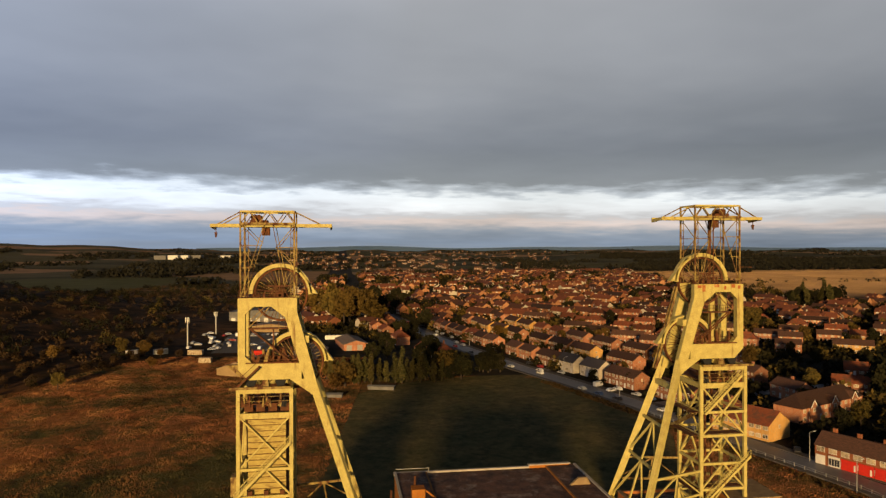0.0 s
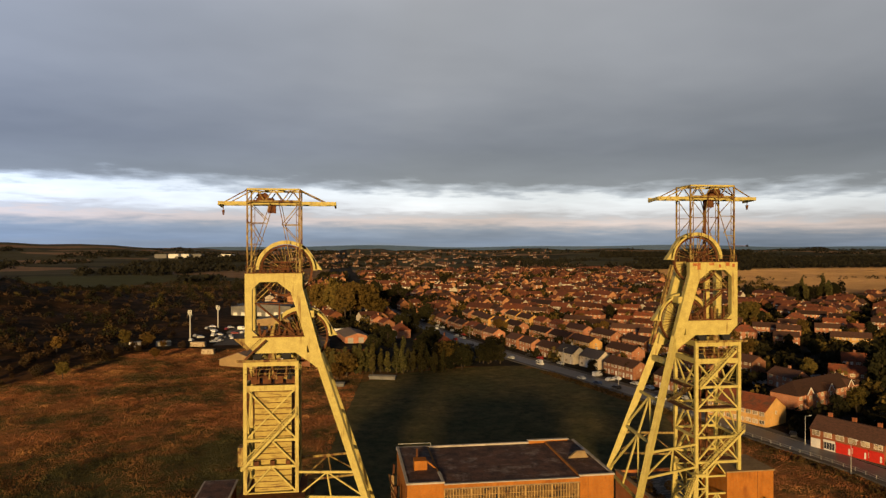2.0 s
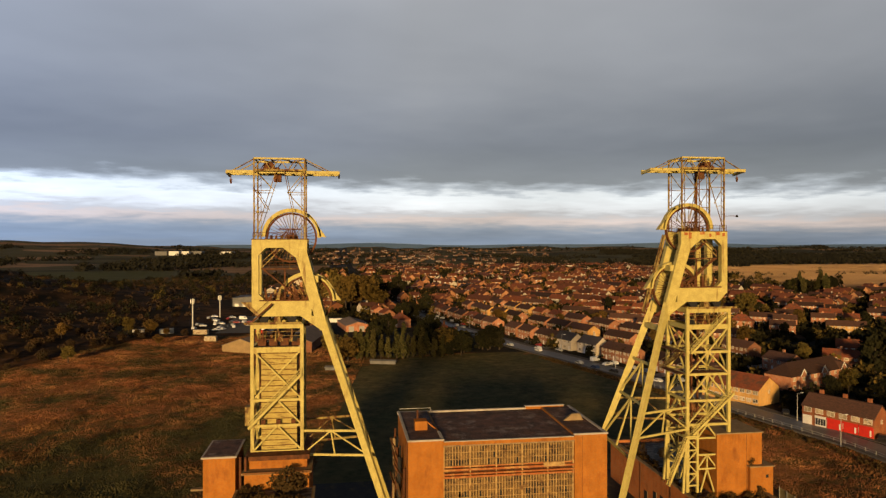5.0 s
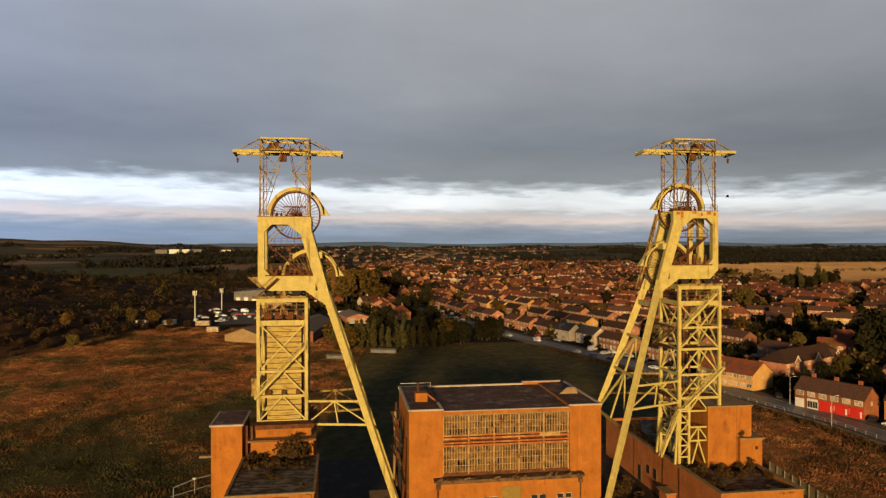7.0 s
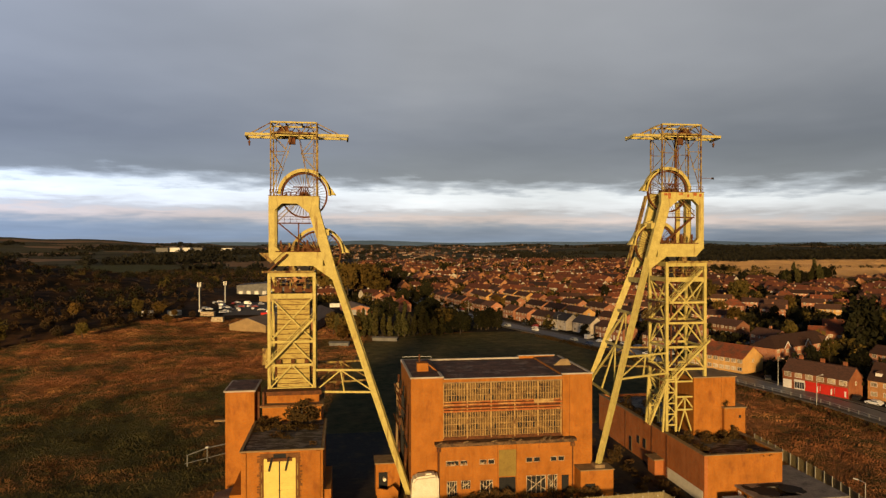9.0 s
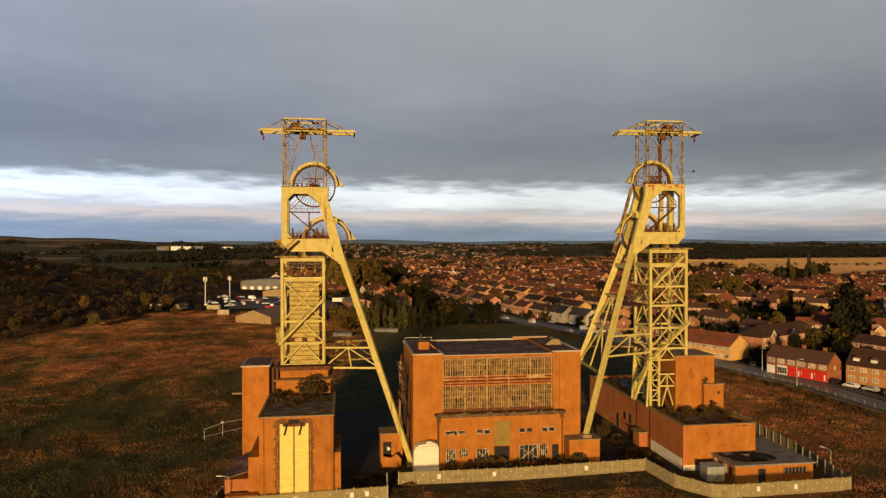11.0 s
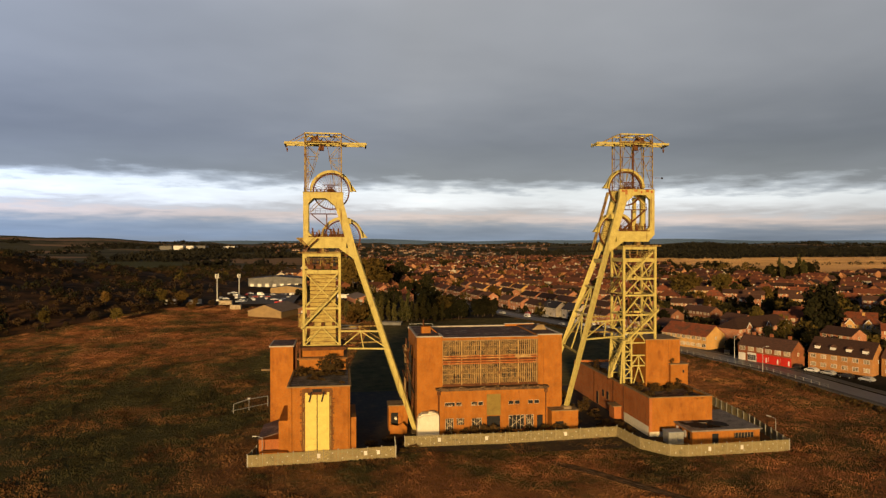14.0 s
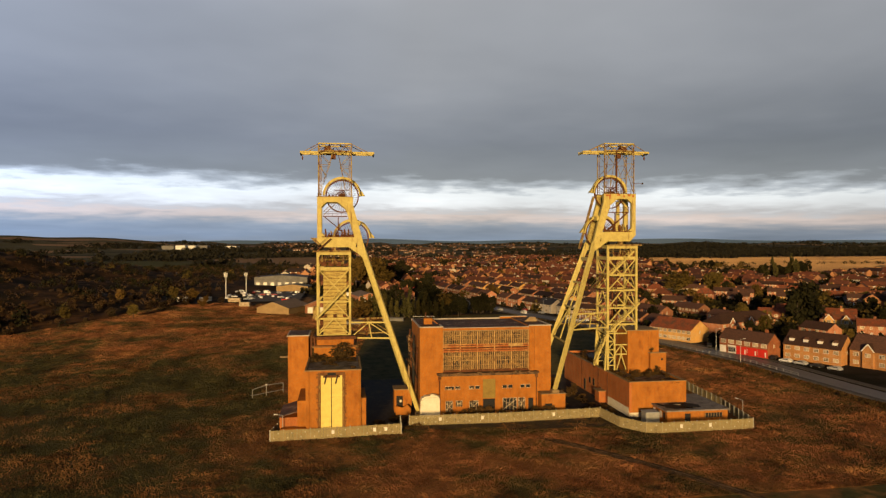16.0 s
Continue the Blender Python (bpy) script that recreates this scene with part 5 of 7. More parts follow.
for y in (4.5, 11.0, 24.0):
    part("downpipe", cyl(bmesh.new(), (44.28, y, 0.3), (44.28, y, 8.5), 0.1, 8), RUST, AN)
# black sheets paint the unlit openings in the side wall
for y, z0, z1 in ((9.0, 0.4, 3.6), (14.0, 3.0, 5.0), (21.0, 0.4, 3.6), (17.0, 3.2, 4.8)):
    D = part("doorway", boxed(44.36, 44.4, y, y + 1.5, z0, z1), BLACK, AN)
    part("door_frame", boxed(44.30, 44.36, y - 0.2, y, z0, z1 + 0.2), CONCRETE, D)
part("side_porch", boxed(42.6, 44.4, 6.2, 9.2, 0.0, 3.3), BRICK_RED, AN)
part("porch_canopy", boxed(42.2, 44.4, 5.8, 9.6, 3.3, 3.5), CONCRETE, AN)
shaft_shed = thing("shaft_shed", "tall orange-brick shaft shed standing on the annexe roof", "building")
part("wall", boxed(50.1, 58.8, 5.1, 13.5, 0.0, 19.3), BRICK, shaft_shed)
part("roof", boxed(49.9, 59.0, 4.9, 13.7, 19.3, 19.5), CONCRETE, shaft_shed)
part("wall_joint", boxed(55.8, 55.86, 5.08, 5.1, 8.9, 19.2), RUST, shaft_shed)
part("side_box", boxed(56.0, 60.4, 4.2, 11.5, 0.0, 13.4), BRICK, shaft_shed)
part("side_box_cap", boxed(55.8, 60.6, 4.0, 11.7, 13.4, 13.6), CONCRETE, shaft_shed)
part("vent", boxed(59.0, 59.5, 4.17, 4.2, 11.4, 12.0), BLACK, shaft_shed)
LB = thing("low_store", "single-storey brick store with a holed flat roof", "building")
part("wall", boxed(50.4, 51.0, -16.6, -9.06, 0.0, 3.2), BRICK, LB)
part("wall", boxed(51.0, 65.6, -16.6, -16.1, 0.0, 3.2), BRICK, LB)
part("wall", boxed(65.1, 65.6, -16.1, -1.2, 0.0, 3.2), BRICK, LB)
part("wall", boxed(59.1, 65.1, -1.7, -1.2, 0.0, 3.2), BRICK, LB)
bm = bmesh.new()
box(bm, 50.0, 52.6, -17.0, -9.06, 3.2, 3.5)
box(bm, 52.6, 58.4, -17.0, -15.4, 3.2, 3.5)
box(bm, 52.6, 58.4, -10.8, -9.06, 3.2, 3.5)
box(bm, 58.4, 66.0, -17.0, -0.8, 3.2, 3.5)
part("roof", bm, PALE_FELT, LB, "pale grey felt roof broken open to dark rafters")
hr_ = random.Random(29)
# black sheets laid on the roof paint the hole's dark inside wider
for cx, cy, rx_, ry_ in ((53.2, -13.0, 2.4, 2.6), (58.6, -12.4, 2.2, 2.4), (56.0, -10.2, 2.6, 1.0), (51.2, -11.0, 0.8, 1.6)):
    bm = bmesh.new()
    ring = [(cx + rx_ * math.cos(a_ / 18 * 6.2832) * hr_.uniform(0.6, 1.1), cy + ry_ * math.sin(a_ / 18 * 6.2832) * hr_.uniform(0.6, 1.1)) for a_ in range(18)]
    lo_, hi_ = [bm.verts.new((x, y, 3.5)) for x, y in ring], [bm.verts.new((x, y, 3.54)) for x, y in ring]
    bm.faces.new(hi_)
    for i in range(18):
        bm.faces.new((lo_[i], lo_[(i + 1) % 18], hi_[(i + 1) % 18], hi_[i]))
    part("hole_dark_sheet", bm, BLACK, LB, "black sheet on the roof, painted as the dark of a wider hole")
part("floor_dark", boxed(51.0, 65.1, -16.1, -9.1, 0.05, 0.15), BLACK, LB)
for k in range(7):
    part("rafter", beamed((52.7 + k * 0.9, -15.5, 3.28), (52.7 + k * 0.9, -10.7, 3.28 - 0.12 * (k % 3)), 0.1, 0.15), BARK, LB)
# window and doorway darkness is painted as black sheets on the wall
part("strip_window", boxed(59.8, 64.2, -16.64, -16.6, 1.5, 2.6), BLACK, LB)
for k in range(7):
    part("window_bar", boxed(59.9 + k * 0.7, 60.0 + k * 0.7, -16.70, -16.64, 1.5, 2.6), CONCRETE, LB)
part("doorway", boxed(54.8, 56.2, -16.64, -16.6, 0.2, 2.6), BLACK, LB)
for k in range(4):
    part("side_window", boxed(50.34, 50.4, -15.6 + k * 1.7, -14.7 + k * 1.7, 1.2, 2.7), WHITE if k % 2 else BLACK, LB)
tank2 = thing("steel_tank", "grey galvanised steel tank beside the store", "tank")
part("shell", boxed(45.9, 49.3, -15.0, -12.4, 0.15, 2.7), STEEL, tank2)
for k in range(6):
    part("rib", boxed(46.0 + k * 0.62, 46.12 + k * 0.62, -15.08, -15.0, 0.2, 2.65), STEEL, tank2)
part("lid", boxed(45.8, 49.4, -15.15, -12.3, 2.7, 2.82), SHEET_PALE, tank2, "pale flat lid")

# ---- palisade fence ----
FENCE = [(-31.5, 30.0), (-39.8, -17.4), (-11.5, -15.4), (-11.2, -9.2)]
FENCE2 = [(-9.2, -9.0), (12.1, -9.4), (37.4, -8.0), (38.6, -17.0), (42.5, -22.5), (46.0, -23.2), (68.3, -22.7), (72.0, -3.0), (74, 22)]
fence = thing("palisade_fence", "weathered grey steel palisade fence around the site", "fence")
pales = {}
PALE = [(-0.065, 0.05), (0.065, 0.05), (0.065, 2.3), (0, 2.42), (-0.065, 2.3)]
far_v, far_f = [], []
for line in (FENCE, FENCE2):
    for (xa, ya), (xb, yb) in zip(line[:-1], line[1:]):
        L = math.hypot(xb - xa, yb - ya)
        n = max(1, round(L / 2.75))
        ln = round(L / n, 3)
        for k in range(n + 1):
            x, y = xa + (xb - xa) * k / n, ya + (yb - ya) * k / n
            z = float(height(x, y))
            ang = math.degrees(math.atan2(yb - ya, xb - xa))
            if "post" not in pales:
                pales["post"] = part("post", boxed(-0.06, 0.06, 0.03, 0.15, -0.3, 2.55), STEEL, fence)
                po = pales["post"]
            else:
                po = new("post", pales["post"].data)
                po.parent = fence
            po.matrix_world = pose(x, y, z, 0, 0, ang)
            if k == n:
                continue
            here = pose(x, y, z, 0, 0, ang)
            for zz in (0.5, 1.9):
                if ("rail", ln) not in pales:
                    pales["rail", ln] = boxed(0, ln, 0.0, 0.04, 0, 0.06)
                    ra = part("rail", pales["rail", ln], PALISADE, fence)
                    pales["rail", ln] = ra
                else:
                    ra = new("rail", pales["rail", ln].data)
                    ra.parent = fence
                ra.matrix_world = here @ pose(0, 0, zz)
            m = int(ln / 0.157)
            for q in range(m):
                u = (q + 0.5) * ln / m
                if ya < -8.5 and xa < 10 and yb < -8.5 and abs(yb - ya) < 3:
                    if "pale" not in pales:
                        pales["pale"] = part("pale", prism(bmesh.new(), PALE, -0.02, 0.0), PALISADE, fence)
                        pa = pales["pale"]
                    else:
                        pa = new("pale", pales["pale"].data)
                        pa.parent = fence
                    pa.matrix_world = here @ pose(u, 0, 0)
                else:
                    b0 = len(far_v)
                    far_v += [tuple(here @ Vector((u + px, dy, pz))) for dy in (-0.02, 0.0) for px, pz in PALE]
                    far_f += [(b0, b0 + 1, b0 + 2, b0 + 3, b0 + 4), (b0 + 9, b0 + 8, b0 + 7, b0 + 6, b0 + 5)] + [(b0 + e, b0 + e + 5, b0 + (e + 1) % 5 + 5, b0 + (e + 1) % 5) for e in range(5)]
            for zz, off in ((0.72, 0.3), (1.72, 0.62)):
                if "plate" not in pales:
                    pales["plate"] = part("fixing_plate", boxed(-0.1, 0.1, -0.035, -0.02, -0.1, 0.1), LAMP_HEAD, fence, "small pale fixing plate")
                    pl = pales["plate"]
                else:
                    pl = new("fixing_plate", pales["plate"].data)
                    pl.parent = fence
                pl.matrix_world = pose(x, y, z, 0, 0, ang) @ pose(ln * off, 0, zz)
pme = bpy.data.meshes.new("palisade_infill")
pme.from_pydata(far_v, [], far_f)
pme.materials.append(PALISADE)
rest = tagged(new("palisade_infill", pme), kind="stuff")
rest.parent = fence
for i, (x, y) in enumerate([(-26.5, -16.55), (-15, -15.75), (-17.5, -15.95), (-2.0, -9.25), (8.0, -9.4), (25.5, -8.75), (50.5, -23.2), (57.5, -23.05)]):
    sg = tagged(mesh_object("warning_sign", boxed(x - 0.3, x + 0.3, y - 0.09, y - 0.03, 1.2, 2.0), WHITE), "small white warning sign on the palisade fence", "sign", "fence signs")


def street_lamp(x, y, turn, h=8.0, label="tall grey steel street lamp beside the road"):
    z = float(height(x, y))
    L = thing("street_lamp", label, "street lamp", "street lamps", at=pose(x, y, z, 0, 0, turn))
    part("pole", cyl(bmesh.new(), (0, 0, 0), (0, 0, h), 0.11, 8, 0.06), STEEL, L)
    part("arm", beamed((0, 0, h - 0.05), (1.2, 0, h + 0.25), 0.07, 0.07), STEEL, L)
    part("lamp_head", beamed((1.1, 0, h + 0.22), (1.9, 0, h + 0.25), 0.3, 0.16), LAMP_HEAD, L)
    return L


for x, y, a in ((114, 72, 0), (109.6, 49, 0), (92, 152, 180), (62, 238, 180), (87, 205, 0), (44, 320, 180), (103, 122, 0), (60, 300, 0)):
    street_lamp(x, y, a)
street_lamp(70.4, -15.0, 120, 4.6, "short site lamp inside the palisade fence")
street_lamp(-37.3, -14.9, 180, 5.0, "short site lamp inside the palisade fence")

# old pipe barrier in the field
barrier = thing("pipe_barrier", "bent pale steel pipe barrier in the rough field", "barrier")
for x, y, h in ((-48.8, 25.0, 2.6), (-45.4, 27.6, 3.2), (-41.2, 31.4, 3.0)):
    part("post", cyl(bmesh.new(), (x, y, 0.0), (x, y, h), 0.09, 8), STEEL, barrier)
part("pipe", beamed((-48.8, 25.0, 2.6), (-45.4, 27.6, 3.2), 0.16, 0.16), STEEL, barrier)
part("pipe", beamed((-45.4, 27.6, 3.2), (-41.2, 31.4, 3.0), 0.16, 0.16), STEEL, barrier)
part("pipe", beamed((-49.2, 24.6, 1.0), (-41.0, 31.6, 1.1), 0.12, 0.12), STEEL, barrier)
part("lamp_head", beamed((-45.6, 27.3, 3.4), (-45.0, 27.0, 3.5), 0.4, 0.3), LAMP_HEAD, barrier)

# roadside railing
rail = thing("roadside_railing", "white post and rail railing beside the road", "railing")
RL = [(113.8, 25), (111.6, 50), (103.0, 80), (97.5, 105), (92.5, 128)]
for (xa, ya), (xb, yb) in zip(RL[:-1], RL[1:]):
    n = int(math.hypot(xb - xa, yb - ya) / 3)
    for k in range(n):
        x, y = xa + (xb - xa) * k / n, ya + (yb - ya) * k / n
        z = float(height(x, y))
        part("post", boxed(x - 0.06, x + 0.06, y - 0.06, y + 0.06, z - 0.2, z + 1.35), STEEL, rail)
    za, zb = float(height(xa, ya)), float(height(xb, yb))
    for hz in (0.7, 1.25):
        part("rail", beamed((xa, ya, za + hz), (xb, yb, zb + hz), 0.05, 0.06), STEEL, rail)

works_yard = strip("yard", [(-78, 272), (-78, 358)], -26, 26, 0.3, PAVING, "worn grey concrete works yard full of vehicles")

# ---- houses ----


def window_mesh(w, h):
    bm = bmesh.new()
    box(bm, -w / 2, w / 2, -0.05, 0.04, 0, h, 0)
    n = 2 if w > 1.0 else 1
    for k in range(n):
        xa = -w / 2 + 0.09 + k * (w - 0.09) / n
        box(bm, xa, xa + (w - 0.09) / n - 0.09, -0.07, -0.052, 0.09, h - 0.09, 1)
    me = bpy.data.meshes.new("window")
    bm.to_mesh(me)
    bm.free()
    me.materials.append(WHITE)
    me.materials.append(CURTAINED)
    return me


WIN = {k: window_mesh(*k) for k in ((1.7, 1.25), (0.9, 1.1), (2.2, 1.4))}
DOOR = bpy.data.meshes.new("front_door")
_b = boxed(-0.5, 0.5, -0.06, 0.03, 0, 2.1)
_b.to_mesh(DOOR)
_b.free()
DOOR.materials.append(WHITE)


def placed(name, me, parent, m):
    ob = new(name, me)
    ob.parent = parent
    ob.matrix_basis = m
    return ob


def house(w, d, eave, rise, wall, roof, label, hip=False, units=2, storeys=2, chimney=True, dormers=0, front_gables=0, at=None, both=True, wide=False, name="house", category="house", group="brick houses"):
    """A house with its front along local -y, standing at z 0."""
    Hh = thing(name, label, category, group)
    x0, x1, y0, y1 = -w / 2, w / 2, -d / 2, d / 2
    bm = bmesh.new()
    box(bm, x0, x1, y0, y1, -1.5, eave)
    if not hip:
        for xs in (x0, x1 - 0.25):
            vs0 = [bm.verts.new(p) for p in ((xs, y0, eave), (xs, y1, eave), (xs, 0, eave + rise))]
            vs1 = [bm.verts.new((v.co.x + 0.25, v.co.y, v.co.z)) for v in vs0]
            bm.faces.new(vs0)
            bm.faces.new(vs1)
            for i in range(3):
                bm.faces.new((vs0[i], vs1[i], vs1[(i + 1) % 3], vs0[(i + 1) % 3]))
    part("wall", bm, wall, Hh)
    bm = bmesh.new()
    o = 0.35
    e = eave - o * rise / (d / 2)
    if hip:
        r = min(d / 2, w / 2 - 0.5)
        lo = [bm.verts.new(p) for p in ((x0 - o, y0 - o, e), (x1 + o, y0 - o, e), (x1 + o, y1 + o, e), (x0 - o, y1 + o, e))]
        ra, rb = bm.verts.new((x0 + r, 0, eave + rise)), bm.verts.new((x1 - r, 0, eave + rise))
        for f in ((lo[0], lo[1], rb, ra), (lo[1], lo[2], rb), (lo[2], lo[3], ra, rb), (lo[3], lo[0], ra), lo):
            bm.faces.new(f)
    else:
        t = 0.18
        prof = [(y0 - o, e), (0, eave + rise), (y1 + o, e), (y1 + o, e + t), (0, eave + rise + t), (y0 - o, e + t)]
        a = [bm.verts.new((x0 - 0.15, y, z)) for y, z in prof]
        b = [bm.verts.new((x1 + 0.15, y, z)) for y, z in prof]
        bm.faces.new((a[0], a[1], a[4], a[5])); bm.faces.new((a[1], a[2], a[3], a[4]))
        bm.faces.new((b[0], b[1], b[4], b[5])); bm.faces.new((b[1], b[2], b[3], b[4]))
        for i in range(6):
            bm.faces.new((a[i], a[(i + 1) % 6], b[(i + 1) % 6], b[i]))
    rf = part("roof", bm, roof, Hh)
    if not hip:
        part("ridge", boxed(x0 - 0.15, x1 + 0.15, -0.16, 0.16, eave + rise + 0.1, eave + rise + 0.28), roof, rf)
    if chimney:
        for k in range(max(1, units // 2)):
            cx = x0 + w * (k + 0.5) / max(1, units // 2)
            part("chimney", boxed(cx - 0.5, cx + 0.5, 0.3, 1.0, eave + rise - 1.2, eave + rise + 1.3), wall, rf)
    uw = w / units
    for k in range(units):
        cx = x0 + uw * (k + 0.5)
        for sgn, face in ((1, y0), (-1, y1)) if both else ((1, y0),):
            rz = 0 if sgn == 1 else 180
            for st in range(storeys):
                z = 0.9 + st * 2.6
                if uw > 4.4:
                    placed("window", WIN[(1.7, 1.25)], Hh, pose(cx - uw * 0.22, face, z, 0, 0, rz))
                    if st == 0:
                        placed("front_door", DOOR, Hh, pose(cx + uw * 0.28, face, 0.05, 0, 0, rz))
                    else:
                        placed("window", WIN[(0.9, 1.1)], Hh, pose(cx + uw * 0.26, face, z, 0, 0, rz))
                else:
                    placed("window", WIN[(2.2, 1.4) if wide else (1.7, 1.25)], Hh, pose(cx, face, z, 0, 0, rz))
    if storeys > 1 and not hip:
        placed("window", WIN[(0.9, 1.1)], Hh, pose(x1, 0, 3.5, 0, 0, 90))
    for k in range(dormers):
        cx = x0 + w * (k + 0.5) / dormers
        bm = bmesh.new()
        yb = y0 + 0.9
        box(bm, cx - 0.8, cx + 0.8, yb, yb + 2.2, eave + 0.2, eave + 1.9)
        dm = part("dormer", bm, WHITE, rf)
        part("dormer_roof", prism(bmesh.new(), [(cx - 1.0, eave + 1.9), (cx + 1.0, eave + 1.9), (cx, eave + 2.7)], yb - 0.2, yb + 2.8), roof, dm)
    for k in range(front_gables):
        cx = x0 + w * (k + 0.5) / front_gables
        g = part("front_gable", prism(bmesh.new(), [(cx - 1.7, 0), (cx + 1.7, 0), (cx + 1.7, eave), (cx, eave + 2.0), (cx - 1.7, eave)], y0 - 0.7, y0 + 2.0), wall, Hh)
        for sx in (-1, 1):
            part("barge_board", beamed((cx + sx * 2.0, y0 - 0.78, eave - 0.3), (cx, y0 - 0.78, eave + 2.15), 0.1, 0.3), WHITE, g)
        part("gable_roof", prism(bmesh.new(), [(cx - 2.0, eave - 0.3), (cx, eave + 2.05), (cx + 2.0, eave - 0.3), (cx, eave + 2.25)], y0 - 0.7, y0 + 3.0), roof, g)
        placed("window", WIN[(1.7, 1.25)], g, pose(cx, y0 - 0.72, 3.5))
    if at is not None:
        Hh.matrix_world = at
    return Hh


def facing(ax, ay, bx, by, d, sink=0.0):
    """The pose of a house whose front wall runs from a to b (its left and right ends as one faces it) and is d deep."""
    dx, dy = bx - ax, by - ay
    n = math.hypot(dx, dy)
    dx, dy = dx / n, dy / n
    mx, my = (ax + bx) / 2 - dy * d / 2, (ay + by) / 2 + dx * d / 2
    return pose(mx, my, float(height(mx, my)) - sink, 0, 0, math.degrees(math.atan2(dy, dx))), n


m, n = facing(104.4, 107.6, 113.1, 89.1, 11.5)
house(n, 11.5, 5.0, 3.6, HOUSE_BUFF, ROOF_RED, "two-storey buff-brick flats with a red tiled roof", units=9, chimney=False, at=m, name="flats", category="flats")
m, n = facing(114.5, 70.5, 122.0, 52.3, 7.0)
SHOP = house(n, 7.0, 5.3, 3.0, HOUSE_RED, ROOF_BROWN, "brick row of shops with bright red shopfronts", units=6, chimney=True, wide=True, at=m, name="shop_row", category="shops", group="shops")
for xa, xb, mt, nm in ((-9.6, -7.0, WHITE, "garage_door"), (-6.0, -2.9, WHITE, "shop_window"), (-2.6, 1.6, RED_PAINT, "shopfront"), (1.9, 5.7, RED_PAINT, "shopfront"), (6.0, 9.6, RED_PAINT, "shopfront")):
    S = part(nm, boxed(xa, xb, -3.66, -3.5, 0.1, 2.6), mt, SHOP)
    if nm != "garage_door":
        part("fascia", boxed(xa, xb, -3.85, -3.66, 2.4, 3.0), mt, S)
    if nm == "shop_window":
        for q in range(4):
            part("pane", boxed(xa + 0.15 + q * 0.74, xa + 0.75 + q * 0.74, -3.70, -3.662, 0.5, 2.3), GLASS, S)
    if nm == "shopfront":
        part("poster", boxed(xb - 0.9, xb - 0.45, -3.70, -3.662, 0.4, 2.0), WHITE, S)
m, n = facing(127.8, 52.3, 136.6, 35.4, 9.0)
house(n, 9.0, 5.4, 4.2, TERRACE_BRICK, ROOF_BROWN, "three-storey new brick terrace with white dormers", units=6, dormers=4, at=m, chimney=False, name="terrace", category="terrace")
m, n = facing(140.2, 36.0, 149.5, 14.0, 9.5)
house(n, 9.5, 5.6, 4.4, TERRACE_BRICK, ROOF_BROWN, "three-storey new brick terrace with white gables", units=6, front_gables=2, at=m, chimney=False, name="terrace", category="terrace")
m, n = facing(137.0, 107.0, 173.0, 123.0, 10)
house(n, 10, 5.3, 3.8, HOUSE_BRICK, ROOF_BROWN, "long hipped brick block with three white-edged gables", units=6, front_gables=3, hip=True, chimney=False, at=m)
m, n = facing(194.5, 121.0, 202.5, 109.0, 8.5)
house(n, 8.5, 5.2, 3.4, HOUSE_BUFF, ROOF_RED, "hipped brick house with white-edged gables", units=2, front_gables=2, hip=True, at=m)

# variants for the estate, copied along the streets
rng = random.Random(5)
V = [house(13.5, 8, 5.0, 2.4, HOUSE_BRICK, ROOF_BROWN, "semi-detached brick house with a brown tiled roof"),
     house(13.5, 8, 5.0, 2.4, HOUSE_BRICK, ROOF_RED, "semi-detached red-brick house with a red tiled roof"),
     house(20, 8, 5.0, 2.4, HOUSE_BRICK, ROOF_BROWN, "terrace of brick houses with a brown roof", units=4),
     house(13, 8.5, 5.0, 3.6, HOUSE_BRICK, ROOF_RED, "hipped semi-detached brick house with a red roof", hip=True),
     house(11, 9, 2.7, 3.0, HOUSE_BRICK, ROOF_RED, "brick bungalow with a red tiled roof", storeys=1),
     house(13.5, 8, 5.0, 3.0, RENDER, ROOF_GREY, "pale rendered semi-detached house with grey slates"),
     house(20, 8, 5.0, 2.5, HOUSE_BUFF, ROOF_BROWN, "terrace of buff-brick houses with a brown roof", units=4)]
used = set()
taken = [(113, 101, 16), (122, 62, 16), (136, 46, 17), (149, 27, 16), (146, 113, 16), (164, 120, 16), (198, 118, 16)]


def put_house(k, x, y, turn):
    for (a, b, r) in taken:
        if math.hypot(x - a, y - b) < r:
            return
    if x > 130 and rng.random() < 0.24:
        return
    taken.append((x, y, 12.5))
    m = pose(x, y, float(height(x, y)), 0, 0, turn)
    if k in used:
        copy_thing(V[k], m)
    else:
        V[k].matrix_world = m
        used.add(k)


def along(offset, y_from, y_to, kinds, gap=17.5, jit=0.8):
    """Houses in a row that follows the road, the given distance from its middle, with their fronts to it."""
    y = y_from
    while y < y_to:
        x = float(road_x(y))
        dx, dy = float(road_x(y + 4) - road_x(y - 4)), 8.0
        q = math.hypot(dx, dy)
        nxn, nyn = dy / q, -dx / q
        k = rng.choice(kinds)
        put_house(k, x + nxn * offset + rng.uniform(-jit, jit), y + nyn * offset + rng.uniform(-jit, jit), math.degrees(math.atan2(dy, dx)) + 180 + (38 if offset > 85 else 0) + rng.uniform(-1.5, 1.5))
        y += gap + (5.5 if k in (2, 6) else 0) + (14 if rng.random() < 0.15 else 0)


along(19, 172, 420, [0, 1, 0, 2, 2, 5], 15.5)
along(19, 122, 160, [0, 2], 19)
along(48, 160, 430, [2, 6, 2, 0], 16.5)
along(76, 140, 420, [0, 1, 2, 6], 22)
along(104, 150, 420, [0, 2, 2, 1], 24)
along(134, 150, 420, [1, 0, 3, 4], 25)
along(162, 140, 420, [1, 3, 2, 0], 25)
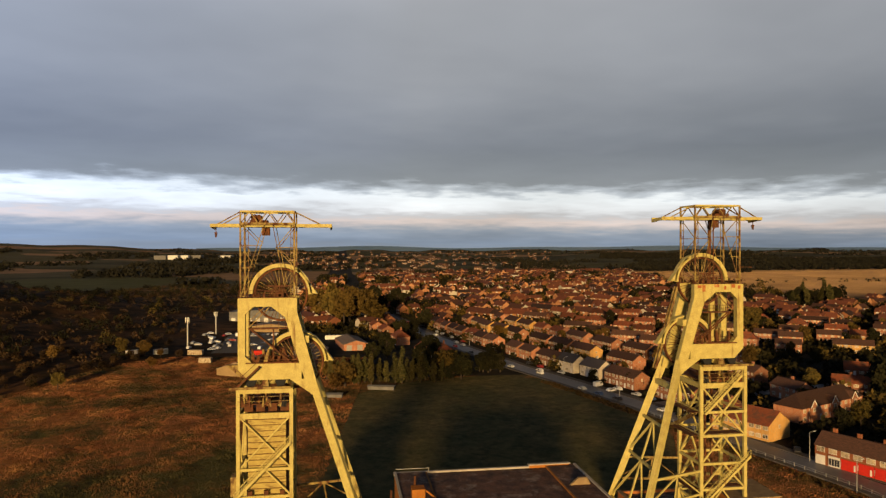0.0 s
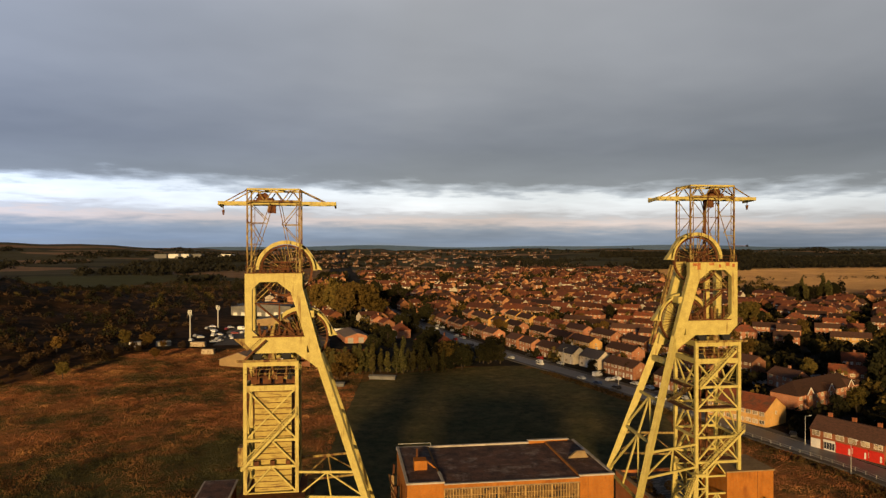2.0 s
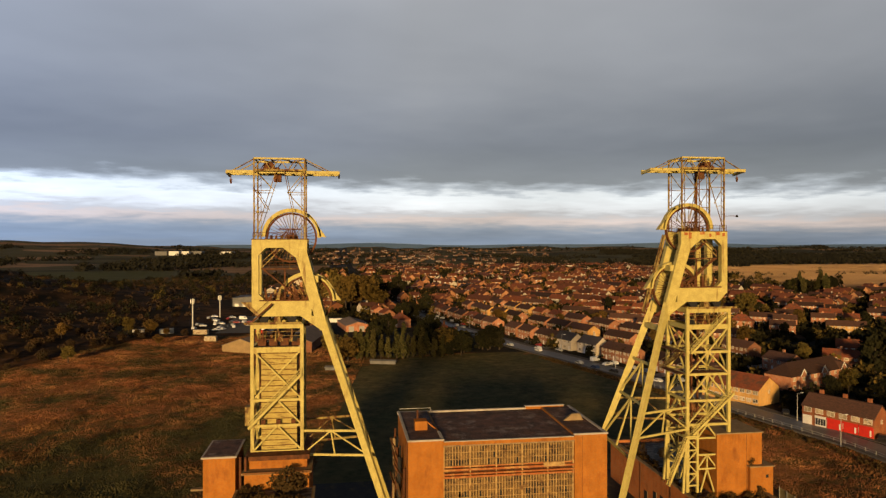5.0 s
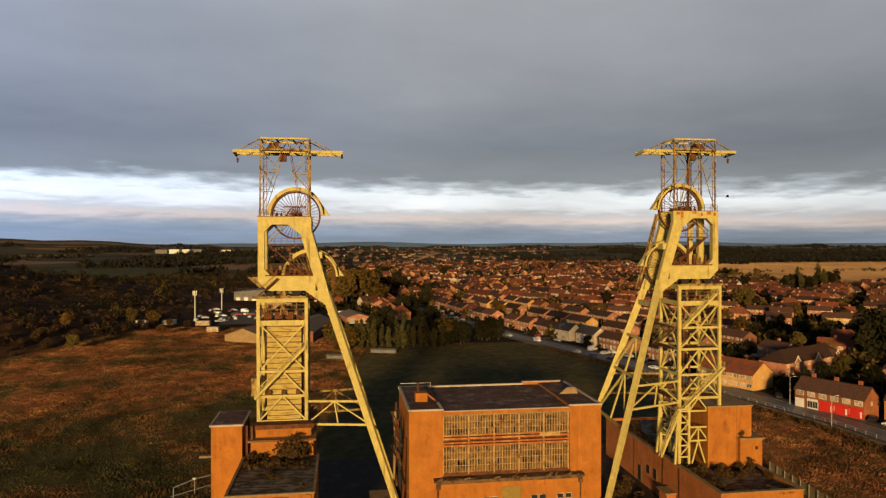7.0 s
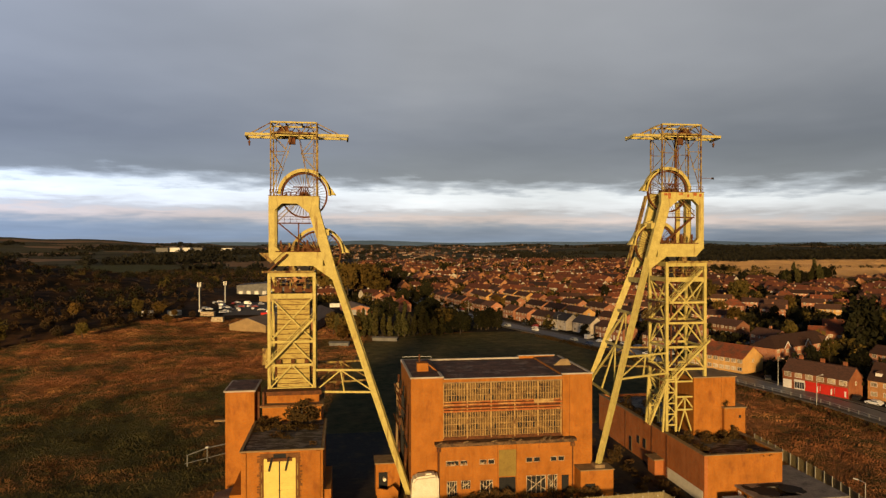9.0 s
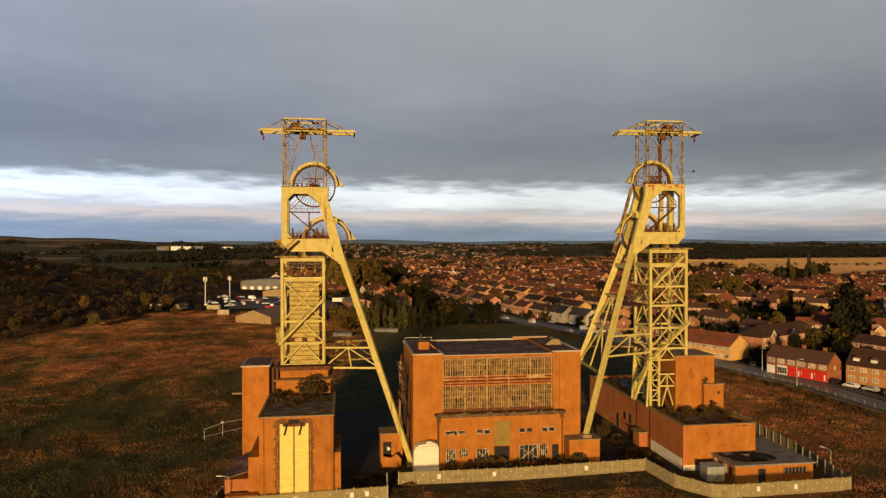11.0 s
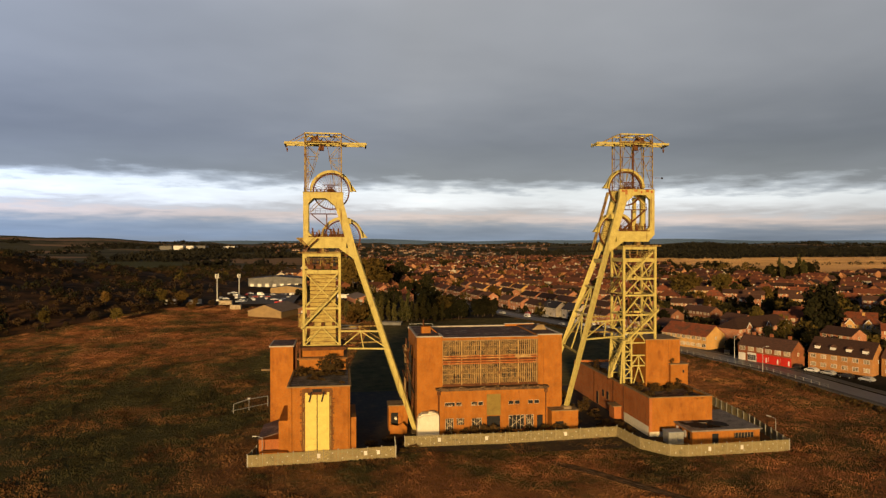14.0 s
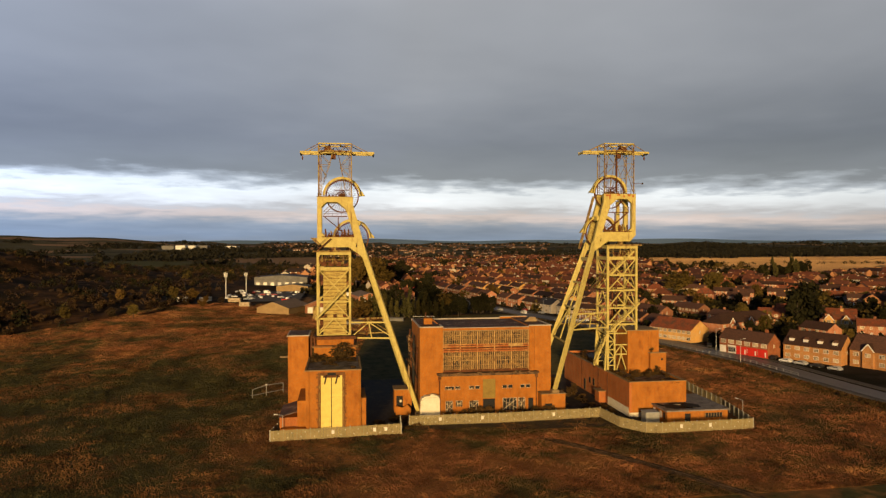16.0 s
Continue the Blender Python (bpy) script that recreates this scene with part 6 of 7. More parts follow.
along(192, 60, 420, [0, 2, 1, 6], 29)
along(222, 60, 420, [2, 6, 0], 30)
along(254, 50, 420, [1, 3, 4], 29)
along(284, 50, 420, [1, 0, 4, 2], 29)
along(62, 74, 140, [0, 3, 1, 4], 19)
along(92, 52, 140, [4, 4, 0, 1], 19)
along(122, 40, 140, [0, 1], 19)
along(60, -40, 30, [0, 1, 3], 20)
along(90, -40, 30, [1, 3, 0], 20)
along(-26, 262, 300, [4, 3], 24)
along(-30, 320, 420, [3, 1, 4], 22)
for k in range(len(V)):
    if k not in used:
        put_house(k, 300 + 20 * k, 160 + 9 * k, 20 * k)

# the rest of the town, too small and many to tell apart
def far_houses(name, count, seed, mat_wall, mat_roof, label, inside):
    r = random.Random(seed)
    verts, faces, mi = [], [], []
    done = 0
    tries = 0
    while done < count and tries < count * 12:
        tries += 1
        x, y = inside(r)
        if x is None:
            continue
        th = math.radians(15 * math.sin(x / 170.0) + 25 * math.sin(y / 210.0 + 1) + r.choice((0, 0, 90)) + r.uniform(-5, 5) - 70)
        w, d, e, ri = r.choice((4.5, 6.0, 7, 9, 14)), r.choice((3.6, 4.2, 4.8)), r.choice((5, 5, 5.4, 2.8)), r.uniform(2.4, 3.6)
        z = float(height(x, y)) - 0.3
        c, s_ = math.cos(th), math.sin(th)
        b = len(verts)
        loc = [(-w, -d, 0), (w, -d, 0), (w, d, 0), (-w, d, 0), (-w, -d, e), (w, -d, e), (w, d, e), (-w, d, e), (-w, 0, e + ri), (w, 0, e + ri),
               (-w - .3, -d - .5, e - .3), (w + .3, -d - .5, e - .3), (w + .3, 0, e + ri + .15), (-w - .3, 0, e + ri + .15), (w + .3, d + .5, e - .3), (-w - .3, d + .5, e - .3)]
        cx = r.uniform(-w * 0.5, w * 0.5)
        loc += [(cx - .5, .2, e + ri - .8), (cx + .5, .2, e + ri - .8), (cx + .5, 1, e + ri - .8), (cx - .5, 1, e + ri - .8), (cx - .5, .2, e + ri + 1.3), (cx + .5, .2, e + ri + 1.3), (cx + .5, 1, e + ri + 1.3), (cx - .5, 1, e + ri + 1.3)]
        verts += [(x + c * p - s_ * q, y + s_ * p + c * q, z + h) for p, q, h in loc]
        for f, k in (((0, 1, 5, 4), 0), ((2, 3, 7, 6), 0), ((1, 2, 6, 9, 5), 0), ((3, 0, 4, 8, 7), 0), ((10, 11, 12, 13), 1), ((13, 12, 14, 15), 1),
                     ((16, 17, 21, 20), 0), ((17, 18, 22, 21), 0), ((18, 19, 23, 22), 0), ((19, 16, 20, 23), 0), ((20, 21, 22, 23), 0)):
            faces.append(tuple(b + i for i in f))
            mi.append(k)
        # a band of windows on the front and back
        for sgn in (-1, 1):
            for st in range(2 if e > 4 else 1):
                for q in range(2 if w < 9 else 3):
                    wx = -w + 2 * w * (q + 0.5) / (2 if w < 9 else 3)
                    zz = 0.9 + st * 2.5
                    b2 = len(verts)
                    yy = sgn * (d + 0.04)
                    verts += [(x + c * p - s_ * yy, y + s_ * p + c * yy, z + h) for p, h in ((wx - 0.9, zz), (wx + 0.9, zz), (wx + 0.9, zz + 1.2), (wx - 0.9, zz + 1.2))]
                    faces.append((b2, b2 + 1, b2 + 2, b2 + 3))
                    mi.append(2)
        done += 1
    me = bpy.data.meshes.new(name)
    me.from_pydata(verts, [], faces)
    for m_ in (mat_wall, mat_roof, WHITE):
        me.materials.append(m_)
    me.polygons.foreach_set("material_index", mi)
    return tagged(new(name, me), label, "houses", kind="stuff")


def island(mat_name, base_lo, base_hi):
    m_ = bpy.data.materials.new(mat_name)
    m_.use_nodes = True
    nt = m_.node_tree
    g = nt.nodes.new("ShaderNodeNewGeometry")
    col = ramp_between(nt, g.outputs["Random Per Island"], 0.0, 1.0, base_lo, base_hi)
    col = mix(nt, 1.0, col, ramp_between(nt, noise_tex(nt, 0.8, 5), 0.3, 0.7, (0.75, 0.75, 0.75), (1.2, 1.2, 1.2)), "MULTIPLY")
    nt.links.new(col, nt.nodes["Principled BSDF"].inputs["Base Color"])
    nt.nodes["Principled BSDF"].inputs["Roughness"].default_value = 0.85
    nt.nodes["Principled BSDF"].inputs["Specular IOR Level"].default_value = 0.15
    return m_


FAR_WALL = island("far_brick", (0.13, 0.045, 0.02), (0.36, 0.18, 0.085))
FAR_ROOF = island("far_tiles", (0.026, 0.018, 0.016), (0.140, 0.046, 0.024))


def in_town(r):
    y = 390 + 950 * r.random() ** 1.25
    a, b = np.interp(y, [390, 600, 900, 1350], [-70, -90, -60, 60]), np.interp(y, [390, 600, 900, 1350], [500, 430, 480, 620])
    x = r.uniform(a, b)
    if abs(x - float(road_x(y))) < 14 or (y < 440 and 20 < x < 330):
        return None, None
    return x, y


def in_right(r):
    x, y = r.uniform(300, 620), r.uniform(20, 620)
    return (x, y) if y < 250 + 0.6 * (x - 300) + 160 and y < 560 else (None, None)


def in_far(r):
    y = r.uniform(1500, 3600)
    return r.uniform(-0.12 * y, 0.32 * y), y


far_houses("pale_houses", 110, 7, RENDER, FAR_ROOF, "cream rendered houses scattered through the brick town", in_town)
far_houses("far_town", 560, 1, FAR_WALL, FAR_ROOF, "dense red-brick town of tiled houses in evening light", in_town)
far_houses("far_estate", 170, 2, FAR_WALL, FAR_ROOF, "distant brick housing estate with tiled roofs", in_right)
VILLAGE_WALL = island("village_brick", (0.07, 0.035, 0.022), (0.19, 0.115, 0.07))
VILLAGE_ROOF = island("village_tiles", (0.025, 0.017, 0.014), (0.085, 0.042, 0.027))
far_houses("distant_village", 240, 3, VILLAGE_WALL, VILLAGE_ROOF, "scattered houses towards the horizon", in_far)

# ---- industrial yard ----


def shed(x, y, turn, w, d, e, r, wall, roof, label):
    S = thing("industrial_shed", label, "shed", "industrial sheds", at=pose(x, y, float(height(x, y)), 0, 0, turn))
    part("wall", prism(bmesh.new(), [(-w / 2, -0.5), (w / 2, -0.5), (w / 2, e), (0, e + r), (-w / 2, e)], -d / 2, d / 2), wall, S)
    for sx in (-1, 1):
        part("roof_slope", prism(bmesh.new(), [(0, e + r + 0.02), (sx * (w / 2 + 0.4), e - 0.1), (sx * (w / 2 + 0.4), e + 0.08), (0, e + r + 0.22)], -d / 2 - 0.3, d / 2 + 0.3), roof, S)
    for k in range(0 if wall is SHEET_TAN else int(w / 6)):
        xx = -w / 2 + 3 + k * 6
        part("shutter", boxed(xx - 1.5, xx + 1.5, -d / 2 - 0.06, -d / 2, 0, min(3.2, e - 0.4)), STEEL, S)
    return S


SHEET_TAN = material("tan_sheet", (0.27, 0.185, 0.085), (0.21, 0.145, 0.07), 0.4)
SHEET_GREY = material("grey_sheet", (0.15, 0.145, 0.135), (0.10, 0.098, 0.092), 0.3)
ROOF_SHEET = material("fibre_cement_roof", (0.20, 0.15, 0.12), (0.14, 0.11, 0.09), 0.4)
shed(-57.5, 226, -22, 19, 26, 3.0, 3.2, SHEET_TAN, ROOF_SHEET, "tan sheet-metal workshop with a low pitched roof")
shed(-34, 243, -8, 15, 56, 4.2, 3.0, HOUSE_BRICK, ROOF_SHEET, "long workshop with a weathered cement-sheet roof")
shed(-75, 432, -6, 44, 26, 7.5, 1.6, SHEET_GREY, ROOF_GREY, "large grey warehouse with pale sheet walls")
shed(-62, 372, -8, 24, 16, 4.0, 1.5, SHEET_TAN, SHEET_GREY, "low grey-roofed works unit")
shed(-10, 300, 10, 14, 30, 3.5, 2.0, HOUSE_BRICK, ROOF_SHEET, "brick workshop with a cement-sheet roof")
shed(-19, 172, 80, 3, 8, 1.2, 0.3, SHEET_GREY, SHEET_GREY, "low pale garage at the edge of the field")
shed(1, 184, 75, 3, 11, 1.3, 0.3, SHEET_GREY, SHEET_GREY, "low pale garage at the edge of the field")


def container(x, y, turn, l, mat, label):
    C = thing("site_container", label, "container", "yard containers", at=pose(x, y, float(height(x, y)), 0, 0, turn))
    part("body", boxed(-l / 2, l / 2, -1.25, 1.25, 0.15, 2.6), mat, C)
    for k in range(int(l / 0.6)):
        part("rib", boxed(-l / 2 + 0.2 + k * 0.6, -l / 2 + 0.45 + k * 0.6, -1.30, -1.25, 0.3, 2.5), mat, C)
    return C


container(-90.5, 267, -8, 7.5, DIRTY_WHITE, "white site cabin at the edge of the yard")
container(-81.6, 246.5, -8, 6, DIRTY_WHITE, "white site cabin at the edge of the yard")
container(-108, 268, 20, 7, STEEL, "grey steel container beside the scrub")
container(-120, 262, 30, 6, WHITE, "white trailer beside the scrub")
container(-59.6, 269, 10, 6, RED_PAINT, "red steel container beside the workshop")
container(-20, 330, 0, 12, WHITE, "long white lorry trailer in the yard")

for x, y, h, n_ in ((-99.6, 291, 15.5, 3), (-95, 350, 13.0, 3)):
    M = thing("phone_mast", "pale steel telephone mast with antenna panels", "mast", "phone masts", at=pose(x, y, float(height(x, y))))
    part("pole", cyl(bmesh.new(), (0, 0, -0.3), (0, 0, h), 0.45 if h > 10 else 0.25, 12, 0.36 if h > 10 else 0.2), STEEL, M)
    for k in range(n_):
        part("antenna", boxed(-1.1 + k * 0.85, -0.7 + k * 0.85, -0.7, -0.4, h - 1.6, h + 1.2), STEEL, M)
    part("head_frame", beamed((-1.3, -0.35, h - 0.3), (1.3, -0.35, h - 0.3), 0.12, 0.12), STEEL, M)

# ---- cars ----


def car(paint, van=False):
    C = thing("van" if van else "car", "parked white van on the roadside" if van else "parked car on the roadside", "van" if van else "car", "parked vehicles")
    h = 2.2 if van else 1.45
    prof = ([(-2.4, 0.35), (2.3, 0.35), (2.4, 1.0), (1.9, 1.25), (1.3, h), (-2.4, h)] if van else
            [(-2.1, 0.35), (2.1, 0.35), (2.15, 0.8), (1.2, 0.95), (0.55, h), (-1.1, h), (-1.8, 0.98), (-2.15, 0.9)])
    bm = prism(bmesh.new(), prof, -0.88, 0.88)
    bmesh.ops.bevel(bm, geom=bm.edges[:], offset=0.07, segments=1, affect="EDGES")
    body = part("body", bm, paint, C)
    for y in (-0.895, 0.875):
        gl = [(1.0, 0.98), (0.5, h - 0.1), (-1.0, h - 0.1), (-1.55, 0.98)] if not van else [(1.75, 1.3), (1.3, h - 0.25), (0.4, h - 0.25), (0.4, 1.3)]
        part("side_glass", prism(bmesh.new(), gl, y, y + 0.02), GLASS, body)
    part("windscreen", beamed((1.14, 0, 1.02) if not van else (1.82, 0, 1.35), (0.66, 0, h - 0.08) if not van else (1.38, 0, h - 0.15), 1.5, 0.04), GLASS, body)
    for x in (-1.35, 1.35):
        for y in (-0.82, 0.82):
            wh = part("wheel", cyl(bmesh.new(), (x, y - 0.1, 0.32), (x, y + 0.1, 0.32), 0.32, 12), BLACK, C)
            part("rim", cyl(bmesh.new(), (x, y - 0.11, 0.32), (x, y + 0.11, 0.32), 0.19, 10), STEEL, wh)
    return C


CARS = [car(p) for p in CAR_PAINTS] + [car(CAR_PAINTS[0], True)]
first = set()


def put_car(k, x, y, turn, lift=0.1):
    m = pose(x, y, float(height(x, y)) + lift, 0, 0, turn)
    if k in first:
        copy_thing(CARS[k], m)
    else:
        CARS[k].matrix_world = m
        first.add(k)


for k, x, y, a in ((0, 124.0, 45.5, 112), (1, 126.0, 40.6, 112), (2, 128.0, 35.5, 112), (1, 130.2, 30.0, 112), (2, 115.6, 79.5, 60), (2, 123.8, 51.5, 40), (2, 90.5, 150.5, 105), (3, 86.5, 160.0, 105), (1, 83.5, 171.0, 105),
                   (0, 76.2, 207.0, 107), (1, 67.0, 226.0, 107), (0, 60.6, 248.0, 105), (2, 55.5, 272.0, 104), (5, 92.5, 176.0, 30), (0, 94.0, 165.5, 20), (4, 50.5, 296, 104), (0, 99.0, 130.0, 108)):
    put_car(k, x, y, a, 0.12)
pr = random.Random(3)
for i in range(34):
    y = 120 + i * 9.5 + pr.uniform(-2, 2)
    if pr.random() < 0.7:
        x = float(road_x(y)) + pr.choice((3.2, 9.6, 9.6))
        put_car(pr.choice((0, 0, 1, 1, 2, 3, 4)), x, y, 104 + pr.uniform(-4, 4), 0.12 if x - float(road_x(y)) < 5 else 0.05)
yr = random.Random(11)
for i in range(46):
    put_car(yr.choice((0, 0, 1, 1, 2, 3, 4, 5)), yr.uniform(-100, -52), yr.uniform(275, 352), yr.choice((0, 90, 80)) + yr.uniform(-15, 15), 0.02)
for k in range(len(CARS)):
    if k not in first:
        put_car(k, 60 + 3 * k, 300, 100)

# ---- trees ----


def clump_mesh(name, seed, rx, rz, z0, leaves, size, mat, column=False):
    """A crown of small leaf sprays gathered in uneven clumps."""
    r = random.Random(seed)
    verts, faces = [], []
    lobes = []
    for i in range(18):
        a, u = r.uniform(0, 6.283), r.uniform(-1, 1)
        q = math.sqrt(max(0, 1 - u * u)) * r.uniform(0.35, 0.85)
        if column:
            u = r.uniform(-1, 1)
            q = r.uniform(0.1, 0.6) * (1.0 - 0.75 * max(0, u))
        lobes.append((rx * q * math.cos(a), rx * q * math.sin(a), z0 + rz + rz * u * 0.85, r.uniform(0.25, 0.48)))
    for i in range(leaves):
        lx, ly, lz, lr = r.choice(lobes)
        d = Vector((r.gauss(0, 1), r.gauss(0, 1), r.gauss(0, 1))).normalized() * (lr * r.uniform(0.55, 1.05))
        c = Vector((lx + d.x * rx, ly + d.y * rx, lz + d.z * (rz if not column else rx * 2)))
        n1 = Vector((r.gauss(0, 1), r.gauss(0, 1), r.gauss(0, 1))).normalized()
        n2 = n1.orthogonal().normalized()
        s = size * r.uniform(0.6, 1.3)
        b = len(verts)
        verts += [tuple(c - n1 * s), tuple(c + n2 * s * 0.6), tuple(c + n1 * s), tuple(c - n2 * s * 0.6)]
        faces.append((b, b + 1, b + 2, b + 3))
    me = bpy.data.meshes.new(name)
    me.from_pydata(verts, [], faces)
    me.materials.append(mat)
    return me


def trunk_mesh(seed, h, rad):
    r = random.Random(seed)
    bm = bmesh.new()
    cyl(bm, (0, 0, -0.4), (0.1, 0, h * 0.5), rad, 8, rad * 0.7)
    cyl(bm, (0.1, 0, h * 0.5), (0.0, 0.1, h * 0.85), rad * 0.7, 7, rad * 0.2)
    for k in range(5):
        a = k * 1.3 + r.uniform(0, 0.5)
        cyl(bm, (0.05, 0, h * (0.3 + 0.09 * k)), (math.cos(a) * h * 0.25, math.sin(a) * h * 0.25, h * (0.5 + 0.09 * k)), rad * 0.4, 6, rad * 0.12)
    me = bpy.data.meshes.new("trunk")
    bmesh.ops.recalc_face_normals(bm, faces=bm.faces)
    bm.to_mesh(me)
    bm.free()
    me.materials.append(BARK)
    return me


CROWNS = {"broad": [clump_mesh("crown", 20 + i, 3.6, 3.0, 2.2, 1050, 0.50, LEAF) for i in range(4)],
          "dark": [clump_mesh("crown", 40 + i, 3.6, 3.2, 1.2, 1050, 0.50, LEAF_DARK) for i in range(3)],
          "column": [clump_mesh("crown", 60 + i, 2.0, 4.8, 0.6, 1000, 0.42, LEAF_CONIFER, True) for i in range(3)],
          "scrub": [clump_mesh("crown", 80 + i, 2.6, 1.9, 0.2, 560, 0.40, LEAF_SCRUB) for i in range(4)]}
TRUNKS = [trunk_mesh(i, 7, 0.28) for i in range(2)]
TREE_LABEL = {"broad": "broadleaf tree with olive and yellowing autumn leaves", "dark": "dark evergreen tree with dense foliage", "column": "tall columnar hedge conifer, olive green", "scrub": "low rounded scrub bush on rough ground", "roof": "straggling self-sown bush at the derelict buildings"}
tr = random.Random(9)


def tree(kind, x, y, size, z=None):
    T = thing("bush" if kind in ("scrub", "roof") else "tree", TREE_LABEL[kind], "bush" if kind in ("scrub", "roof") else "tree", "scrub bushes" if kind in ("scrub", "roof") else "trees",
              at=pose(x, y, float(height(x, y)) if z is None else z, 0, 0, tr.uniform(0, 360)) @ Matrix.Diagonal((size * tr.uniform(0.85, 1.15), size * tr.uniform(0.85, 1.15), size * tr.uniform(0.85, 1.2), 1)))
    placed("crown", tr.choice(CROWNS[kind]), T, Matrix())
    placed("trunk", tr.choice(TRUNKS), T, Matrix.Diagonal((1, 1, 0.5 if kind in ("scrub", "roof") else 1, 1)))
    return T


# conifer belt behind the dark field
for i in range(17):
    tree("column", -20 + i * 3.0 + tr.uniform(-0.8, 0.8), 197 + tr.uniform(-3, 3), tr.uniform(0.9, 1.3))
for i in range(8):
    tree("dark", -18 + i * 5.2 + tr.uniform(-1, 1), 204 + tr.uniform(-1, 4), tr.uniform(0.7, 1.1))
for i in range(24):
    f = i / 23
    tree("dark", 24 + 36 * f + tr.uniform(-3, 3), 196 + 24 * f + tr.uniform(-4, 14), tr.choice((0.7, 1.0, 1.2, 1.5, 1.8)) * tr.uniform(0.9, 1.1) * (1 - 0.25 * f))
for x, y, s_ in ((-14, 190, 1.3), (-18, 183, 1.0), (30, 203, 1.4), (34, 208, 1.3), (-22, 205, 1.1)):
    tree("broad", x, y, s_)
# large trees by the main road
for x, y, s_ in ((-22, 430, 3.0), (-10, 420, 3.2), (2, 415, 2.9), (-32, 445, 2.6), (8, 400, 2.3), (-14, 400, 2.4), (-40, 470, 2.4), (-5, 470, 2.8)):
    tree("broad", x, y, s_)
for x, y, s_ in ((20, 470, 2.2), (34, 520, 2.4), (-4, 520, 2.6), (14, 540, 2.5), (45, 400, 1.6), (30, 345, 1.4), (22, 330, 1.6), (8, 260, 1.5), (0, 250, 1.3), (30, 250, 1.5)):
    tree("dark", x, y, s_)
for x, y, s_ in ((196, 134, 2.6), (190, 131, 2.0), (202, 139, 2.3), (230, 330, 2.4), (243, 340, 2.2), (262, 335, 2.0), (270, 345, 2.0)):
    tree("dark" if x < 200 else "broad", x, y, s_)
for x, y in ((155, 26), (158, 22), (105, 172), (94, 186), (100, 119), (108, 118), (110, 122)):
    tree("dark", x, y, 0.75)
# trees among the houses
tt_ = random.Random(21)
for i in range(120):
    y = tt_.uniform(60, 430)
    x = float(road_x(y)) + tt_.uniform(30, 290)
    if all(math.hypot(x - a, y - b) > 8.5 for a, b, _ in taken):
        tree(tt_.choice(("broad", "dark", "dark")), x, y, tt_.uniform(0.55, 1.15))
# tall trees by the golden fields
for i in range(14):
    tree(tt_.choice(("dark", "column")), 428 + i * 3.6 + tt_.uniform(-2, 2), 520 + tt_.uniform(-10, 14), tt_.uniform(1.3, 2.3))
WEED = leaf_material("dry_weeds", (0.030, 0.022, 0.008), (0.085, 0.046, 0.016), (0.055, 0.036, 0.012))
CROWNS["roof"] = [clump_mesh("crown", 90 + i, 2.4, 1.8, 0.1, 420, 0.30, WEED) for i in range(3)]
WEEDS = [clump_mesh("weed_leaves", 95 + i, 1.5, 0.42, -0.15, 150, 0.20, WEED) for i in range(3)]
# weeds on the roofs and by the walls
for x, y, z, s_ in ((-24.6, 0.2, 14.8, 0.95), (-23.2, 0.6, 14.8, 0.7), (-26.2, 0.9, 14.8, 0.5), (-28.9, 0.8, 14.8, 0.3), (-31.2, 0.2, 14.8, 0.35), (48, 3, 8.1, 0.45), (50, 0, 8.1, 0.5), (53, -1, 8.1, 0.4), (55.5, 3.6, 8.1, 0.42), (57.4, 3.4, 8.1, 0.5), (52.2, 3.8, 8.1, 0.35), (46.6, 9, 8.1, 0.4), (46.5, 15, 8.1, 0.45), (46.4, 22, 8.1, 0.4), (57.6, -2, 8.1, 0.4), (47, -5, 8.1, 0.3), (47.5, 30, 8.1, 0.6), (51, 28, 8.1, 0.5),
                     (25.0, -4.4, 0.2, 0.75), (26.6, -4.5, 0.2, 0.6), (1.5, -3.4, 0.2, 0.5), (8.8, -3.2, 0.2, 0.6), (14.2, -3.3, 0.2, 0.45), (19.2, -3.2, 0.2, 0.55), (22.6, -3.0, 0.2, 0.6), (56.6, 5.2, 13.5, 0.35), (6.5, -3.2, 0.2, 0.7), (4.6, -3.4, 0.2, 0.5), (11.0, -3.4, 0.2, 0.6), (38.5, 16, 0.2, 0.8), (36, 26, 0.2, 0.9), (35, 14, 0.2, 0.5)):
    tree("roof", x, y, s_, z)
wr = random.Random(14)
for (xa, xb, ya, yb, z, count) in ((-31.8, -21.2, -5.0, 1.4, 14.8, 16), (-31.5, -21.5, -14.8, -8.0, 14.8, 4), (45.4, 47.2, -8.0, 38.0, 8.1, 30), (50.0, 58.0, 0.5, 4.5, 8.1, 14), (45.6, 58.0, -8.3, -7.2, 8.1, 9), (-18.5, -7.0, -12, -3, 0.26, 14), (0.0, 22.0, -7.5, -3.0, 0.26, 26), (28.5, 43.0, -7.0, 16.0, 0.28, 30)):
    for i in range(count):
        W = thing("weed_clump", "clump of dry brown weeds and moss", "weeds", "weed clumps", at=pose(wr.uniform(xa, xb), wr.uniform(ya, yb), z, 0, 0, wr.uniform(0, 360)) @ Matrix.Scale(wr.uniform(0.5, 1.1), 4))
        placed("foliage", wr.choice(WEEDS), W, Matrix())
# bushes on the near slope of the old tip
sr = random.Random(31)
edge_x, edge_y = [-800, -300, -165, -140, -118, -100, -70], [60, 110, 140, 175, 230, 250, 262]
for x, y, s_ in ((-124.9, 261.6, 1.05), (-114, 260.7, 0.85), (-102.5, 230.2, 0.7), (-127, 189, 0.85), (-147.6, 236.2, 0.95)):
    tree("broad", x, y, s_)
